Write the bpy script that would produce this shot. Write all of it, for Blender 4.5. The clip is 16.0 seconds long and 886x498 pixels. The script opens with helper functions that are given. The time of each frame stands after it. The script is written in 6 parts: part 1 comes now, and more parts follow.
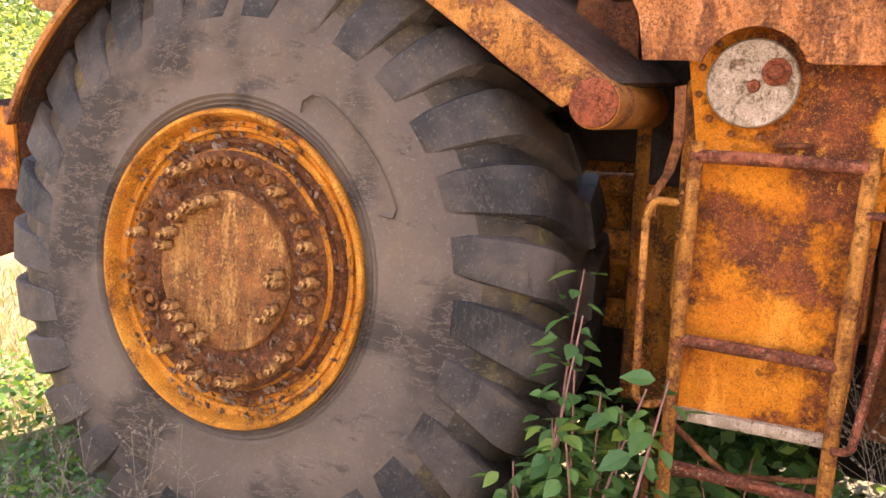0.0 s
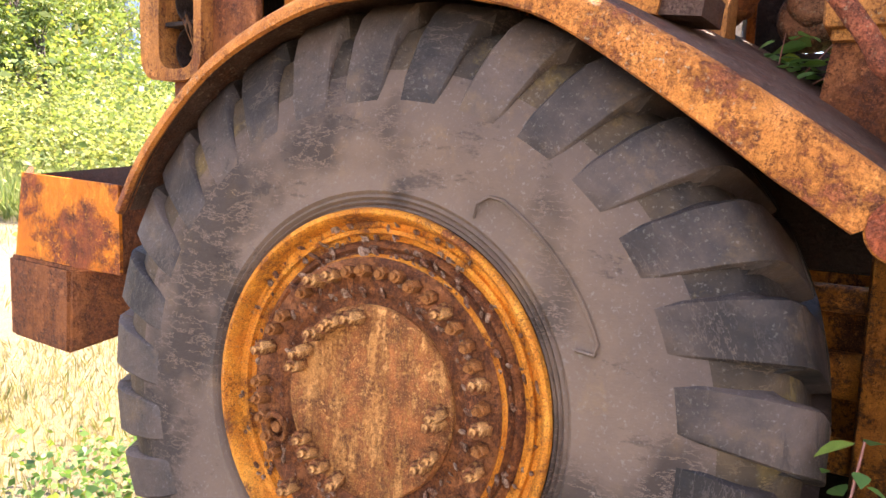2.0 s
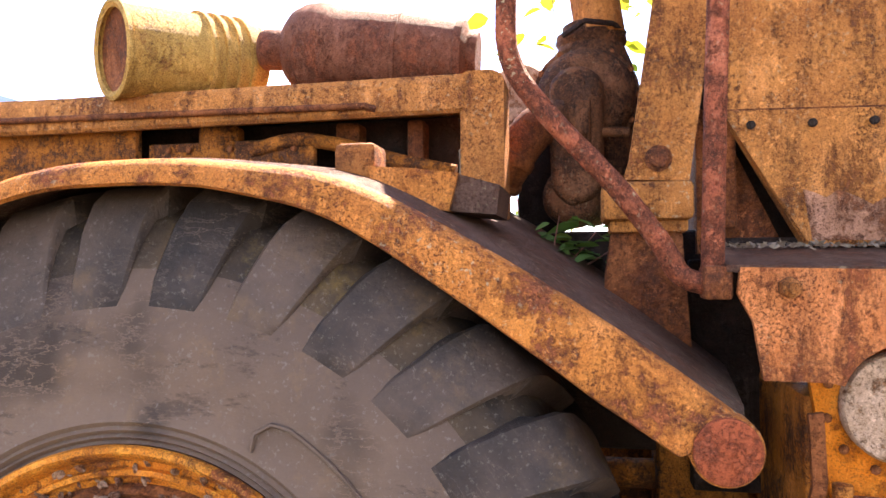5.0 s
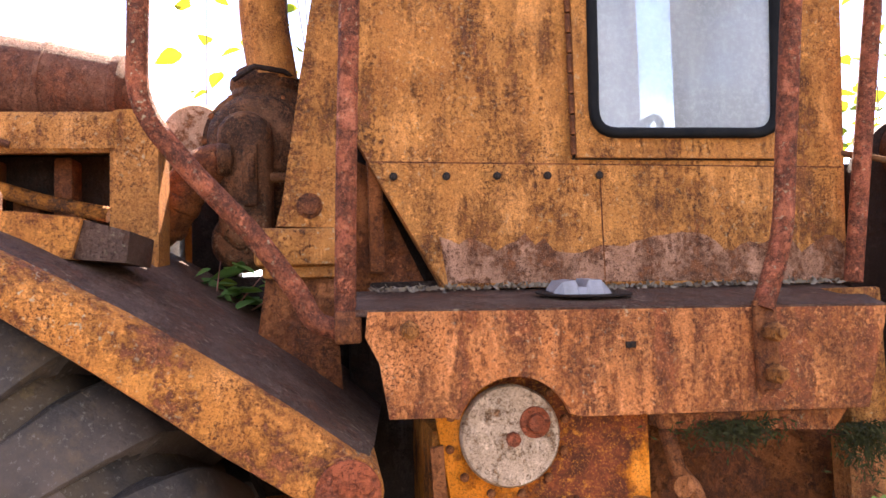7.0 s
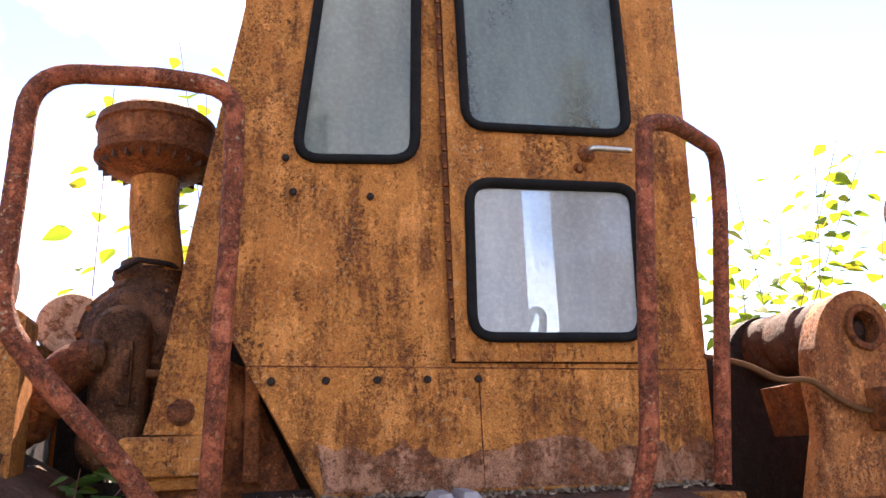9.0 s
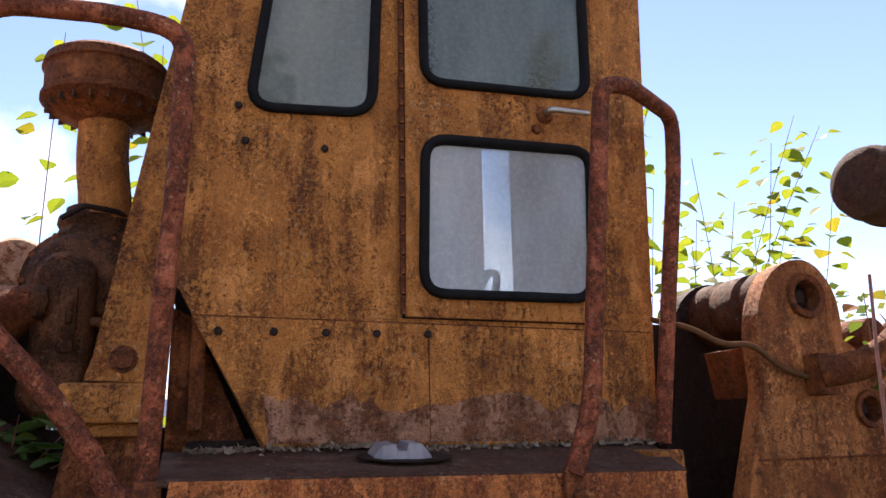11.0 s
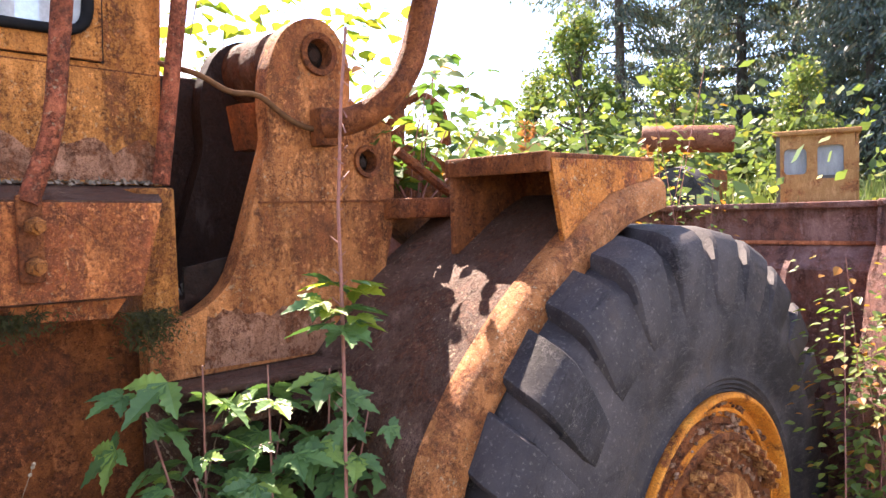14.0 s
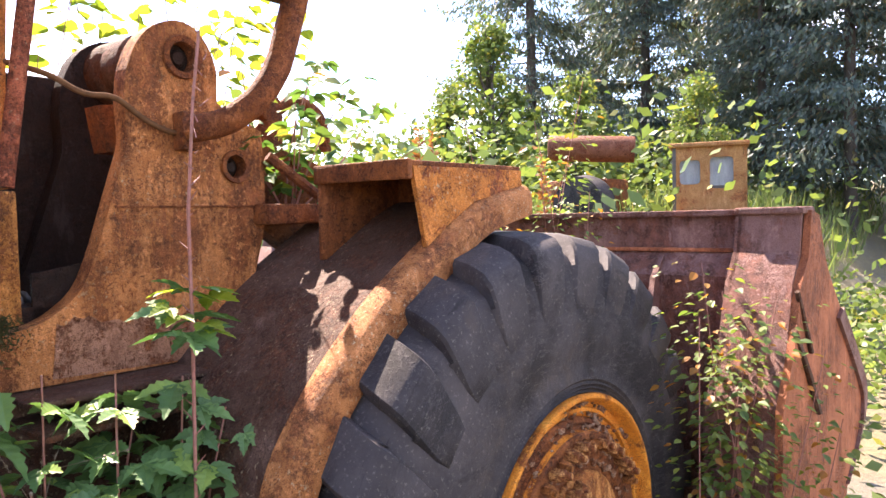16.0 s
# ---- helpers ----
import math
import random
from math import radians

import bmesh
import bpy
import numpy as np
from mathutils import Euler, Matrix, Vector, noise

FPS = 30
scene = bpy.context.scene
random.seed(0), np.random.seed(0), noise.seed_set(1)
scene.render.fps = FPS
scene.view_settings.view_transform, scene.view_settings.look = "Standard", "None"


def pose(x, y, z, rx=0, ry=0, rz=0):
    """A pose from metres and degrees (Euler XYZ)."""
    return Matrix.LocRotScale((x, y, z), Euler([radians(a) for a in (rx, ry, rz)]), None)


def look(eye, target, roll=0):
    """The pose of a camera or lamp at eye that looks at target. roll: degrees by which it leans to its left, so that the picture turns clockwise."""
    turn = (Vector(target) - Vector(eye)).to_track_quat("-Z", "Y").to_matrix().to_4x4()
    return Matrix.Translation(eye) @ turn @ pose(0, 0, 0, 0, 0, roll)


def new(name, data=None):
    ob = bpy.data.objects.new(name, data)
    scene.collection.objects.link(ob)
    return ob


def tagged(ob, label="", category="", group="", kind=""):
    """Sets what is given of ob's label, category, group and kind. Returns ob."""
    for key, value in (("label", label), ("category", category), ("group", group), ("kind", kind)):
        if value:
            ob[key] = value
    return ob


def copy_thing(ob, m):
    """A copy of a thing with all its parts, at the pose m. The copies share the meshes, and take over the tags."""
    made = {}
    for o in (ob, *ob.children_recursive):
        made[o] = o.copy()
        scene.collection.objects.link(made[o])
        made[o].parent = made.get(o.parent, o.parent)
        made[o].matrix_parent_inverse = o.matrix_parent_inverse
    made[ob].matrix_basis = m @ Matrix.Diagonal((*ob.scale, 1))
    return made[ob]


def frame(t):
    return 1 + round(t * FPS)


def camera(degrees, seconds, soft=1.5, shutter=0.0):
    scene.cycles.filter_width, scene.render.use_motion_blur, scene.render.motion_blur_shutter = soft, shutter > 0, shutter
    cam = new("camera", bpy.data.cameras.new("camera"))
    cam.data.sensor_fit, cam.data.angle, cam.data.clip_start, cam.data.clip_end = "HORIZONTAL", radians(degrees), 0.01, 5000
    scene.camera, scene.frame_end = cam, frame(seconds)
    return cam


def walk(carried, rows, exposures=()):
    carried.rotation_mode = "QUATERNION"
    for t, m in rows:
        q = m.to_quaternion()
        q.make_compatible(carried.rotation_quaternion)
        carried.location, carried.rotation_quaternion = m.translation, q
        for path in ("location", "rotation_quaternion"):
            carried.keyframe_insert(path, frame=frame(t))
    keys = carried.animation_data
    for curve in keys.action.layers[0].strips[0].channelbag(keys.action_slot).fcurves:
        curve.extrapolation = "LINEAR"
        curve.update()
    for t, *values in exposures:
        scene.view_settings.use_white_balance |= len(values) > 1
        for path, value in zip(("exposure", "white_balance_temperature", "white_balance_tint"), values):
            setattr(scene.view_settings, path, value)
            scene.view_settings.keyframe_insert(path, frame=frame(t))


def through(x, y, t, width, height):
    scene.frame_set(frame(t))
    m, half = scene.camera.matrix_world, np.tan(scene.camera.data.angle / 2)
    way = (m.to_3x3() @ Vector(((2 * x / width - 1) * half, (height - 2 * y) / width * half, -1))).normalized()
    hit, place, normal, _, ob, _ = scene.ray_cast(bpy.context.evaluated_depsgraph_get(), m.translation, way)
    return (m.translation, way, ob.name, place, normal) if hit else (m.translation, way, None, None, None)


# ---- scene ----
cam = camera(61.58, 16.0)
PATH = [
    (0, (1.436, -1.518, 1.369), (0.541, 0.235, 1.016), 1.46),
    (0.5, (1.300, -1.464, 1.382), (0.432, 0.307, 1.046), 2.77),
    (1, (1.114, -1.401, 1.393), (0.217, 0.363, 1.104), 2.48),
    (1.5, (1.019, -1.365, 1.440), (0.052, 0.365, 1.173), 2.20),
    (2, (0.994, -1.330, 1.493), (-0.042, 0.363, 1.244), 1.94),
    (2.5, (0.980, -1.312, 1.565), (-0.101, 0.357, 1.353), 1.26),
    (3, (0.976, -1.304, 1.625), (-0.111, 0.367, 1.467), 0.56),
    (3.2, (0.979, -1.299, 1.638), (-0.101, 0.379, 1.504), 0.52),
    (5.3, (0.798, -1.144, 1.670), (0.544, 0.837, 1.762), -0.70),
    (5.5, (0.822, -1.140, 1.664), (0.645, 0.849, 1.781), -0.97),
    (6, (0.890, -1.144, 1.668), (0.887, 0.852, 1.798), -1.27),
    (6.5, (0.943, -1.150, 1.675), (1.087, 0.841, 1.803), -1.45),
    (7, (0.989, -1.159, 1.683), (1.276, 0.815, 1.828), -1.87),
    (7.5, (1.025, -1.169, 1.724), (1.421, 0.783, 1.899), -1.90),
    (8, (1.044, -1.185, 1.758), (1.503, 0.739, 2.057), -2.06),
    (8.5, (1.041, -1.199, 1.768), (1.548, 0.679, 2.233), -2.38),
    (8.7, (1.041, -1.207, 1.772), (1.556, 0.652, 2.301), -2.57),
    (10.8, (1.051, -1.198, 1.759), (1.643, 0.618, 2.352), -1.49),
    (11, (1.064, -1.202, 1.745), (1.688, 0.639, 2.212), -1.35),
    (11.5, (1.103, -1.223, 1.691), (1.862, 0.616, 1.892), -1.02),
    (12, (1.145, -1.240, 1.660), (2.095, 0.520, 1.706), -1.42),
    (12.5, (1.178, -1.259, 1.643), (2.293, 0.401, 1.632), -1.77),
    (13, (1.226, -1.302, 1.641), (2.477, 0.258, 1.588), -1.59),
    (13.5, (1.283, -1.357, 1.629), (2.624, 0.125, 1.550), -1.61),
    (14, (1.322, -1.381, 1.619), (2.737, 0.028, 1.517), -1.71),
    (14.5, (1.364, -1.415, 1.627), (2.827, -0.058, 1.491), -2.06),
    (15, (1.388, -1.454, 1.605), (2.901, -0.153, 1.465), -2.21),
    (15.5, (1.388, -1.486, 1.602), (2.937, -0.226, 1.488), -1.74),
    (16, (1.396, -1.498, 1.616), (2.959, -0.253, 1.525), -1.31),
]
walk(cam, [(t, look(eye, target, roll)) for t, eye, target, roll in PATH],
     [(t, stops + 2.78, warm, 23) for t, stops, warm in ((0, 0.36, 8500), (1.0, 0.48, 8200), (2.5, 0.32, 7800), (3.2, 0.15, 7700), (7.5, 0.0, 7700), (8.5, -0.35, 7600), (8.7, -0.4, 7600), (10.8, -1.4, 7400), (11.2, -1.3, 7400), (11.7, -0.58, 7600), (12.2, -0.33, 7800), (13.2, -0.22, 7500), (13.8, -0.05, 7400), (16, -0.15, 7300))])

# ---- light ----
SUN = Vector((0.20, 0.60, 0.80)).normalized()
world = bpy.data.worlds.new("world")
scene.world = world
world.use_nodes = True
wn, wl = world.node_tree.nodes, world.node_tree.links
wn.clear()
sky = wn.new("ShaderNodeTexSky")
sky.sky_type, sky.sun_disc = "NISHITA", False
sky.sun_elevation = math.asin(SUN.z)
sky.sun_rotation = math.atan2(SUN.x, SUN.y)
sky.air_density, sky.dust_density, sky.ozone_density = 0.75, 0.03, 3.5
wtc = wn.new("ShaderNodeTexCoord")
wno = wn.new("ShaderNodeTexNoise")
wno.inputs["Scale"].default_value, wno.inputs["Detail"].default_value = 2.6, 7
wra = wn.new("ShaderNodeValToRGB")
wra.color_ramp.elements[0].position, wra.color_ramp.elements[1].position = 0.53, 0.70
wmx = wn.new("ShaderNodeMixRGB")
wmx.inputs[2].default_value = (7.5, 7.7, 8.0, 1)
wbg = wn.new("ShaderNodeBackground")
wbg.inputs["Strength"].default_value = 0.122
wout = wn.new("ShaderNodeOutputWorld")
wl.new(wtc.outputs["Generated"], wno.inputs["Vector"])
wl.new(wno.outputs["Fac"], wra.inputs[0])
wl.new(wra.outputs[0], wmx.inputs[0])
wl.new(sky.outputs[0], wmx.inputs[1])
wl.new(wmx.outputs[0], wbg.inputs[0])
wl.new(wbg.outputs[0], wout.inputs[0])
sun_lamp = bpy.data.lights.new("sun", "SUN")
sun_lamp.energy, sun_lamp.angle, sun_lamp.color = 4.2, radians(0.5), (1.0, 0.94, 0.84)
sun = new("sun", sun_lamp)
sun.matrix_world = look(SUN * 60, (0, 0, 0))
scene.view_settings.exposure = 0.0


# ---- materials ----
class Nodes:
    def __init__(self, name):
        self.mat = bpy.data.materials.new(name)
        self.mat.use_nodes = True
        self.t = self.mat.node_tree
        self.bsdf = self.t.nodes["Principled BSDF"]
        self.co = self.t.nodes.new("ShaderNodeTexCoord").outputs["Object"]

    def node(self, kind, **values):
        n = self.t.nodes.new(kind)
        for k, v in values.items():
            n.inputs[k.replace("_", " ")].default_value = v
        return n

    def link(self, a, b):
        self.t.links.new(a, b)

    def noise(self, scale, detail=6, rough=0.6, stretch=None):
        n = self.node("ShaderNodeTexNoise", Scale=scale, Detail=detail, Roughness=rough)
        src = self.co
        if stretch:
            m = self.node("ShaderNodeMapping")
            m.inputs["Scale"].default_value = stretch
            self.link(self.co, m.inputs["Vector"])
            src = m.outputs[0]
        self.link(src, n.inputs["Vector"])
        return n.outputs["Fac"]

    def math(self, op, a, b):
        n = self.t.nodes.new("ShaderNodeMath")
        n.operation = op
        for i, v in enumerate((a, b)):
            if hasattr(v, "links"):
                self.link(v, n.inputs[i])
            else:
                n.inputs[i].default_value = v
        return n.outputs[0]

    def ramp(self, fac, lo, hi):
        n = self.t.nodes.new("ShaderNodeValToRGB")
        n.color_ramp.elements[0].position, n.color_ramp.elements[1].position = lo, hi
        self.link(fac, n.inputs[0])
        return n.outputs[0]

    def mix(self, fac, a, b, blend="MIX"):
        n = self.t.nodes.new("ShaderNodeMixRGB")
        n.blend_type = blend
        for i, v in enumerate((fac, a, b)):
            if hasattr(v, "links"):
                self.link(v, n.inputs[i])
            elif isinstance(v, tuple):
                n.inputs[i].default_value = (*v, 1)
            else:
                n.inputs[i].default_value = v
        return n.outputs[0]

    def bump(self, height, strength, distance):
        n = self.node("ShaderNodeBump", Strength=strength, Distance=distance)
        self.link(height, n.inputs["Height"])
        self.link(n.outputs[0], self.bsdf.inputs["Normal"])

    def colour(self, c):
        if isinstance(c, tuple):
            self.bsdf.inputs["Base Color"].default_value = (*c, 1)
        else:
            self.link(c, self.bsdf.inputs["Base Color"])

    def rough(self, v):
        if hasattr(v, "links"):
            self.link(v, self.bsdf.inputs["Roughness"])
        else:
            self.bsdf.inputs["Roughness"].default_value = v


def rusty(name, paint, paint2, rust=(0.115, 0.042, 0.016), amount=0.5, scale=5.0, pits=0.55, rough=0.72, streak=0.35, edge=0.10, lichen=0.0, crumb=0.38):
    """Old paint over rust: broad patches, runs down the sheet, fine pitting."""
    m = Nodes(name)
    paint, paint2, rust = ((c[0] * 1.12, c[1] * 0.94, c[2] * 0.82) for c in (paint, paint2, rust))
    big = m.noise(scale, 9, 0.68)
    run = m.noise(1.0, 8, 0.75, (14, 14, 2.6))
    fine = m.noise(105, 5, 0.7)
    mask = m.math("ADD", m.math("MULTIPLY", big, 1 - streak), m.math("MULTIPLY", run, streak))
    mask = m.math("ADD", mask, m.math("MULTIPLY", m.math("SUBTRACT", fine, 0.5), crumb))
    mask = m.ramp(mask, amount - edge * 0.32, amount + edge * 0.32)
    tone = m.ramp(m.noise(scale * 2.3, 7, 0.7), 0.36, 0.66)
    coat = m.mix(tone, paint, paint2)
    tan = m.ramp(m.noise(1.0, 8, 0.75, (15, 15, 5)), 0.53, 0.62)
    coat = m.mix(m.math("MULTIPLY", tan, 0.55), coat, tuple(min(1, c * 1.5 + 0.03) for c in paint))
    rusttone = m.mix(m.ramp(m.noise(scale * 5, 6, 0.7), 0.38, 0.66), tuple(c * 0.45 for c in rust), tuple(c * 1.7 for c in rust))
    col = m.mix(mask, rusttone, coat)
    drip = m.ramp(m.noise(1.0, 8, 0.75, (17, 17, 3.0)), 0.52, 0.66)
    col = m.mix(m.math("MULTIPLY", drip, 0.55 * min(1, streak * 1.8)), col, tuple(c * 0.55 for c in rust))
    pit = m.ramp(m.noise(210, 5, 0.7), pits - 0.01, pits + 0.05)
    pit = m.math("MULTIPLY", pit, m.ramp(m.noise(scale * 1.7, 5, 0.6), 0.38, 0.6))
    col = m.mix(m.math("MULTIPLY", pit, 0.85), col, tuple(c * 0.4 for c in rust))
    worn = m.math("MULTIPLY", m.ramp(m.noise(60, 7, 0.8), 0.55, 0.60), m.ramp(m.noise(scale * 1.3, 6, 0.7), 0.44, 0.58))
    col = m.mix(m.math("MULTIPLY", worn, 0.7), col, tuple(min(1, c * 1.6 + 0.02) for c in paint))
    grain = m.noise(300, 4, 0.75)
    col = m.mix(m.math("MULTIPLY", m.ramp(grain, 0.54, 0.60), 0.55), col, tuple(c * 0.40 for c in rust))
    pale = m.math("SUBTRACT", 1.0, m.ramp(grain, 0.37, 0.43))
    col = m.mix(m.math("MULTIPLY", pale, 0.40), col, tuple(min(1, c * 1.6 + 0.03) for c in paint))
    if lichen:
        li = m.ramp(m.noise(95, 4, 0.6), 0.60, 0.68)
        li = m.math("MULTIPLY", li, m.ramp(m.noise(4, 4, 0.6), 0.40, 0.62))
        col = m.mix(m.math("MULTIPLY", li, lichen), col, (0.52, 0.42, 0.26))
    m.colour(col)
    m.rough(rough)
    m.bsdf.inputs["Specular IOR Level"].default_value = 0.28
    m.bump(m.math("ADD", m.math("MULTIPLY", fine, 0.5), m.math("ADD", m.math("MULTIPLY", mask, 0.35), m.math("MULTIPLY", pit, -0.3))), 0.9, 0.008)
    return m.mat


OCHRE = rusty("ochre_paint", (0.47, 0.212, 0.054), (0.33, 0.130, 0.030), rust=(0.170, 0.060, 0.019), amount=0.440, scale=4.2, streak=0.62, lichen=0.5, pits=0.545, crumb=0.44)
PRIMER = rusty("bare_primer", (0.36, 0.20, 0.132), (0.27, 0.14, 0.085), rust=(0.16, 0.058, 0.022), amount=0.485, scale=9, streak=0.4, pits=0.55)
FENDER = rusty("fender_paint", (0.52, 0.215, 0.045), (0.42, 0.150, 0.030), rust=(0.20, 0.062, 0.024), amount=0.465, scale=6.5, lichen=0.7, pits=0.55, streak=0.15)
ORANGE = rusty("orange_paint", (0.66, 0.215, 0.010), (0.52, 0.140, 0.008), rust=(0.165, 0.040, 0.013), amount=0.485, scale=3.6, streak=0.10, edge=0.10, pits=0.62, crumb=0.16)
FRONTRIM = rusty("front_rim_paint", (0.44, 0.20, 0.075), (0.33, 0.135, 0.045), rust=(0.22, 0.085, 0.032), amount=0.47, scale=8, lichen=0.9, pits=0.53, streak=0.1)
STEP = rusty("step_paint", (0.55, 0.225, 0.082), (0.45, 0.145, 0.040), rust=(0.20, 0.060, 0.022), amount=0.485, scale=4.5, streak=0.66, lichen=0.5)
RUST = rusty("bare_rust", (0.27, 0.098, 0.028), (0.175, 0.058, 0.018), rust=(0.125, 0.040, 0.014), amount=0.5, scale=9, pits=0.56)
DARKRUST = rusty("dark_rust", (0.105, 0.062, 0.045), (0.070, 0.042, 0.032), rust=(0.085, 0.036, 0.020), amount=0.48, scale=9, lichen=0.5)
RINGRUST = rusty("ring_rust", (0.27, 0.100, 0.028), (0.17, 0.058, 0.018), rust=(0.115, 0.038, 0.013), amount=0.5, scale=12, pits=0.54)
TOWERPAINT = rusty("tower_paint", (0.52, 0.235, 0.085), (0.38, 0.150, 0.048), rust=(0.20, 0.072, 0.026), amount=0.485, scale=4, streak=0.55, lichen=0.5, pits=0.54)
HUBRUST = rusty("hub_rust", (0.34, 0.140, 0.034), (0.22, 0.083, 0.022), rust=(0.155, 0.052, 0.016), amount=0.5, scale=12, pits=0.54)
RAIL = rusty("rail_rust", (0.36, 0.115, 0.055), (0.24, 0.062, 0.034), rust=(0.14, 0.042, 0.020), amount=0.50, scale=16, lichen=0.8, streak=0.1)
RAILPAINT = rusty("rail_paint", (0.50, 0.21, 0.040), (0.36, 0.135, 0.026), rust=(0.21, 0.066, 0.022), amount=0.46, scale=20, streak=0.1)
REDCAP = rusty("red_rust", (0.36, 0.090, 0.035), (0.29, 0.075, 0.030), rust=(0.23, 0.064, 0.03), amount=0.45, scale=14, streak=0.1)
GREYSTEEL = rusty("pale_steel", (0.47, 0.37, 0.29), (0.37, 0.28, 0.20), rust=(0.23, 0.115, 0.055), amount=0.43, scale=16, streak=0.1, pits=0.58)
MUFFLER = rusty("muffler_brown", (0.20, 0.088, 0.055), (0.15, 0.062, 0.038), rust=(0.14, 0.046, 0.022), amount=0.47, scale=8, streak=0.2, crumb=0.25)
FARPAINT = rusty("far_paint", (0.36, 0.22, 0.095), (0.28, 0.155, 0.065), rust=(0.24, 0.10, 0.04), amount=0.44, scale=5, streak=0.3, crumb=0.25)
CANPAINT = rusty("can_paint", (0.47, 0.33, 0.09), (0.38, 0.25, 0.07), rust=(0.24, 0.11, 0.04), amount=0.42, scale=5, streak=0.3, crumb=0.25)
ENGINE = rusty("engine_paint", (0.46, 0.175, 0.022), (0.31, 0.11, 0.016), rust=(0.10, 0.038, 0.014), amount=0.48, scale=6)
BUCKET = rusty("bucket_steel", (0.215, 0.132, 0.126), (0.155, 0.086, 0.080), rust=(0.135, 0.060, 0.046), amount=0.5, scale=3.5, streak=0.4, pits=0.66, crumb=0.2)
CHEEK = rusty("bucket_cheek", (0.38, 0.140, 0.065), (0.28, 0.100, 0.050), rust=(0.20, 0.072, 0.036), amount=0.47, scale=4, streak=0.4, pits=0.66, crumb=0.2)
TURBO = rusty("cast_rust", (0.19, 0.085, 0.036), (0.11, 0.05, 0.024), rust=(0.06, 0.028, 0.014), amount=0.49, scale=10, streak=0.15, pits=0.53, lichen=0.6)
# Near-black for dark steel, and for shade of gaps and recesses put into colour.
DARKSHADE = rusty("dark_steel_and_shade", (0.026, 0.015, 0.010), (0.016, 0.010, 0.007), rust=(0.022, 0.010, 0.006), amount=0.5, scale=8)


def rubber_mat(name, base, dust, tint, hub=None, each=False, stain=False):
    """Weathered rubber; road dust clings to the sidewall round the hub."""
    m = Nodes(name)
    if each:
        own = m.t.nodes.new("ShaderNodeObjectInfo").outputs["Random"]
        shift = m.t.nodes.new("ShaderNodeVectorMath")
        m.link(m.co, shift.inputs[0])
        m.link(m.math("MULTIPLY", own, 37.0), shift.inputs[1])
        m.co = shift.outputs[0]
    a = m.ramp(m.noise(2.6, 9, 0.7), 0.36, 0.64)
    if hub:
        at = m.t.nodes.new("ShaderNodeSeparateXYZ")
        m.link(m.co, at.inputs[0])
        dx, dz = m.math("SUBTRACT", at.outputs[0], hub[0]), m.math("SUBTRACT", at.outputs[2], hub[1])
        r = m.math("SQRT", m.math("ADD", m.math("MULTIPLY", dx, dx), m.math("MULTIPLY", dz, dz)), 0)
        r = m.math("ADD", r, m.math("MULTIPLY", m.math("SUBTRACT", m.noise(3.5, 6, 0.65), 0.5), 0.30))
        a = m.math("ADD", m.math("MULTIPLY", a, 0.45), m.math("MULTIPLY", m.math("SUBTRACT", 1.0, m.ramp(r, 0.56, 0.80)), 0.55))
    col = m.mix(a, base, dust)
    b = m.ramp(m.noise(7, 6, 0.7), 0.55, 0.78)
    col = m.mix(m.math("MULTIPLY", b, 0.55), col, tint)
    d = m.ramp(m.noise(1.0, 7, 0.75, (5, 40, 14)), 0.58, 0.64)
    col = m.mix(m.math("MULTIPLY", d, 0.5), col, tuple(v * 0.35 for v in base))
    if stain:
        at = m.t.nodes.new("ShaderNodeSeparateXYZ")
        m.link(m.co, at.inputs[0])
        x = m.math("ADD", at.outputs[0], m.math("MULTIPLY", m.math("SUBTRACT", m.noise(4, 5, 0.6), 0.5), 0.35))
        z = m.math("ADD", at.outputs[2], m.math("MULTIPLY", m.math("SUBTRACT", m.noise(5, 5, 0.6), 0.5), 0.30))
        run = m.math("MULTIPLY", m.ramp(x, 0.36, 0.56), m.math("MULTIPLY", m.ramp(z, 1.12, 1.30), m.math("SUBTRACT", 1.0, m.ramp(z, 1.66, 1.80))))
        moss = m.mix(m.ramp(m.noise(9, 6, 0.65), 0.38, 0.62), (0.40, 0.24, 0.10), (0.44, 0.34, 0.035))
        col = m.mix(m.math("MULTIPLY", run, m.ramp(m.noise(3.2, 6, 0.7), 0.30, 0.52)), col, moss)
    c = m.ramp(m.noise(110, 4, 0.65), 0.58, 0.68)
    col = m.mix(m.math("MULTIPLY", c, 0.35), col, (0.25, 0.22, 0.19))
    m.colour(col)
    m.rough(0.78)
    m.bsdf.inputs["Specular IOR Level"].default_value = 0.3
    cr = m.math("ABSOLUTE", m.math("SUBTRACT", m.noise(1.0, 5, 0.7, (9, 9, 26)), 0.5), 0)
    crack = m.math("MULTIPLY", m.ramp(cr, 0.012, 0.0), m.ramp(m.noise(3.1, 3, 0.5), 0.50, 0.60))
    m.colour(m.mix(m.math("MULTIPLY", crack, 0.7), col, tuple(v * 0.25 for v in base)))
    m.bump(m.math("ADD", m.math("ADD", m.noise(85, 6, 0.7), m.math("MULTIPLY", m.noise(12, 4, 0.6), 0.8)), m.math("MULTIPLY", crack, -1.2)), 0.45, 0.007)
    return m.mat


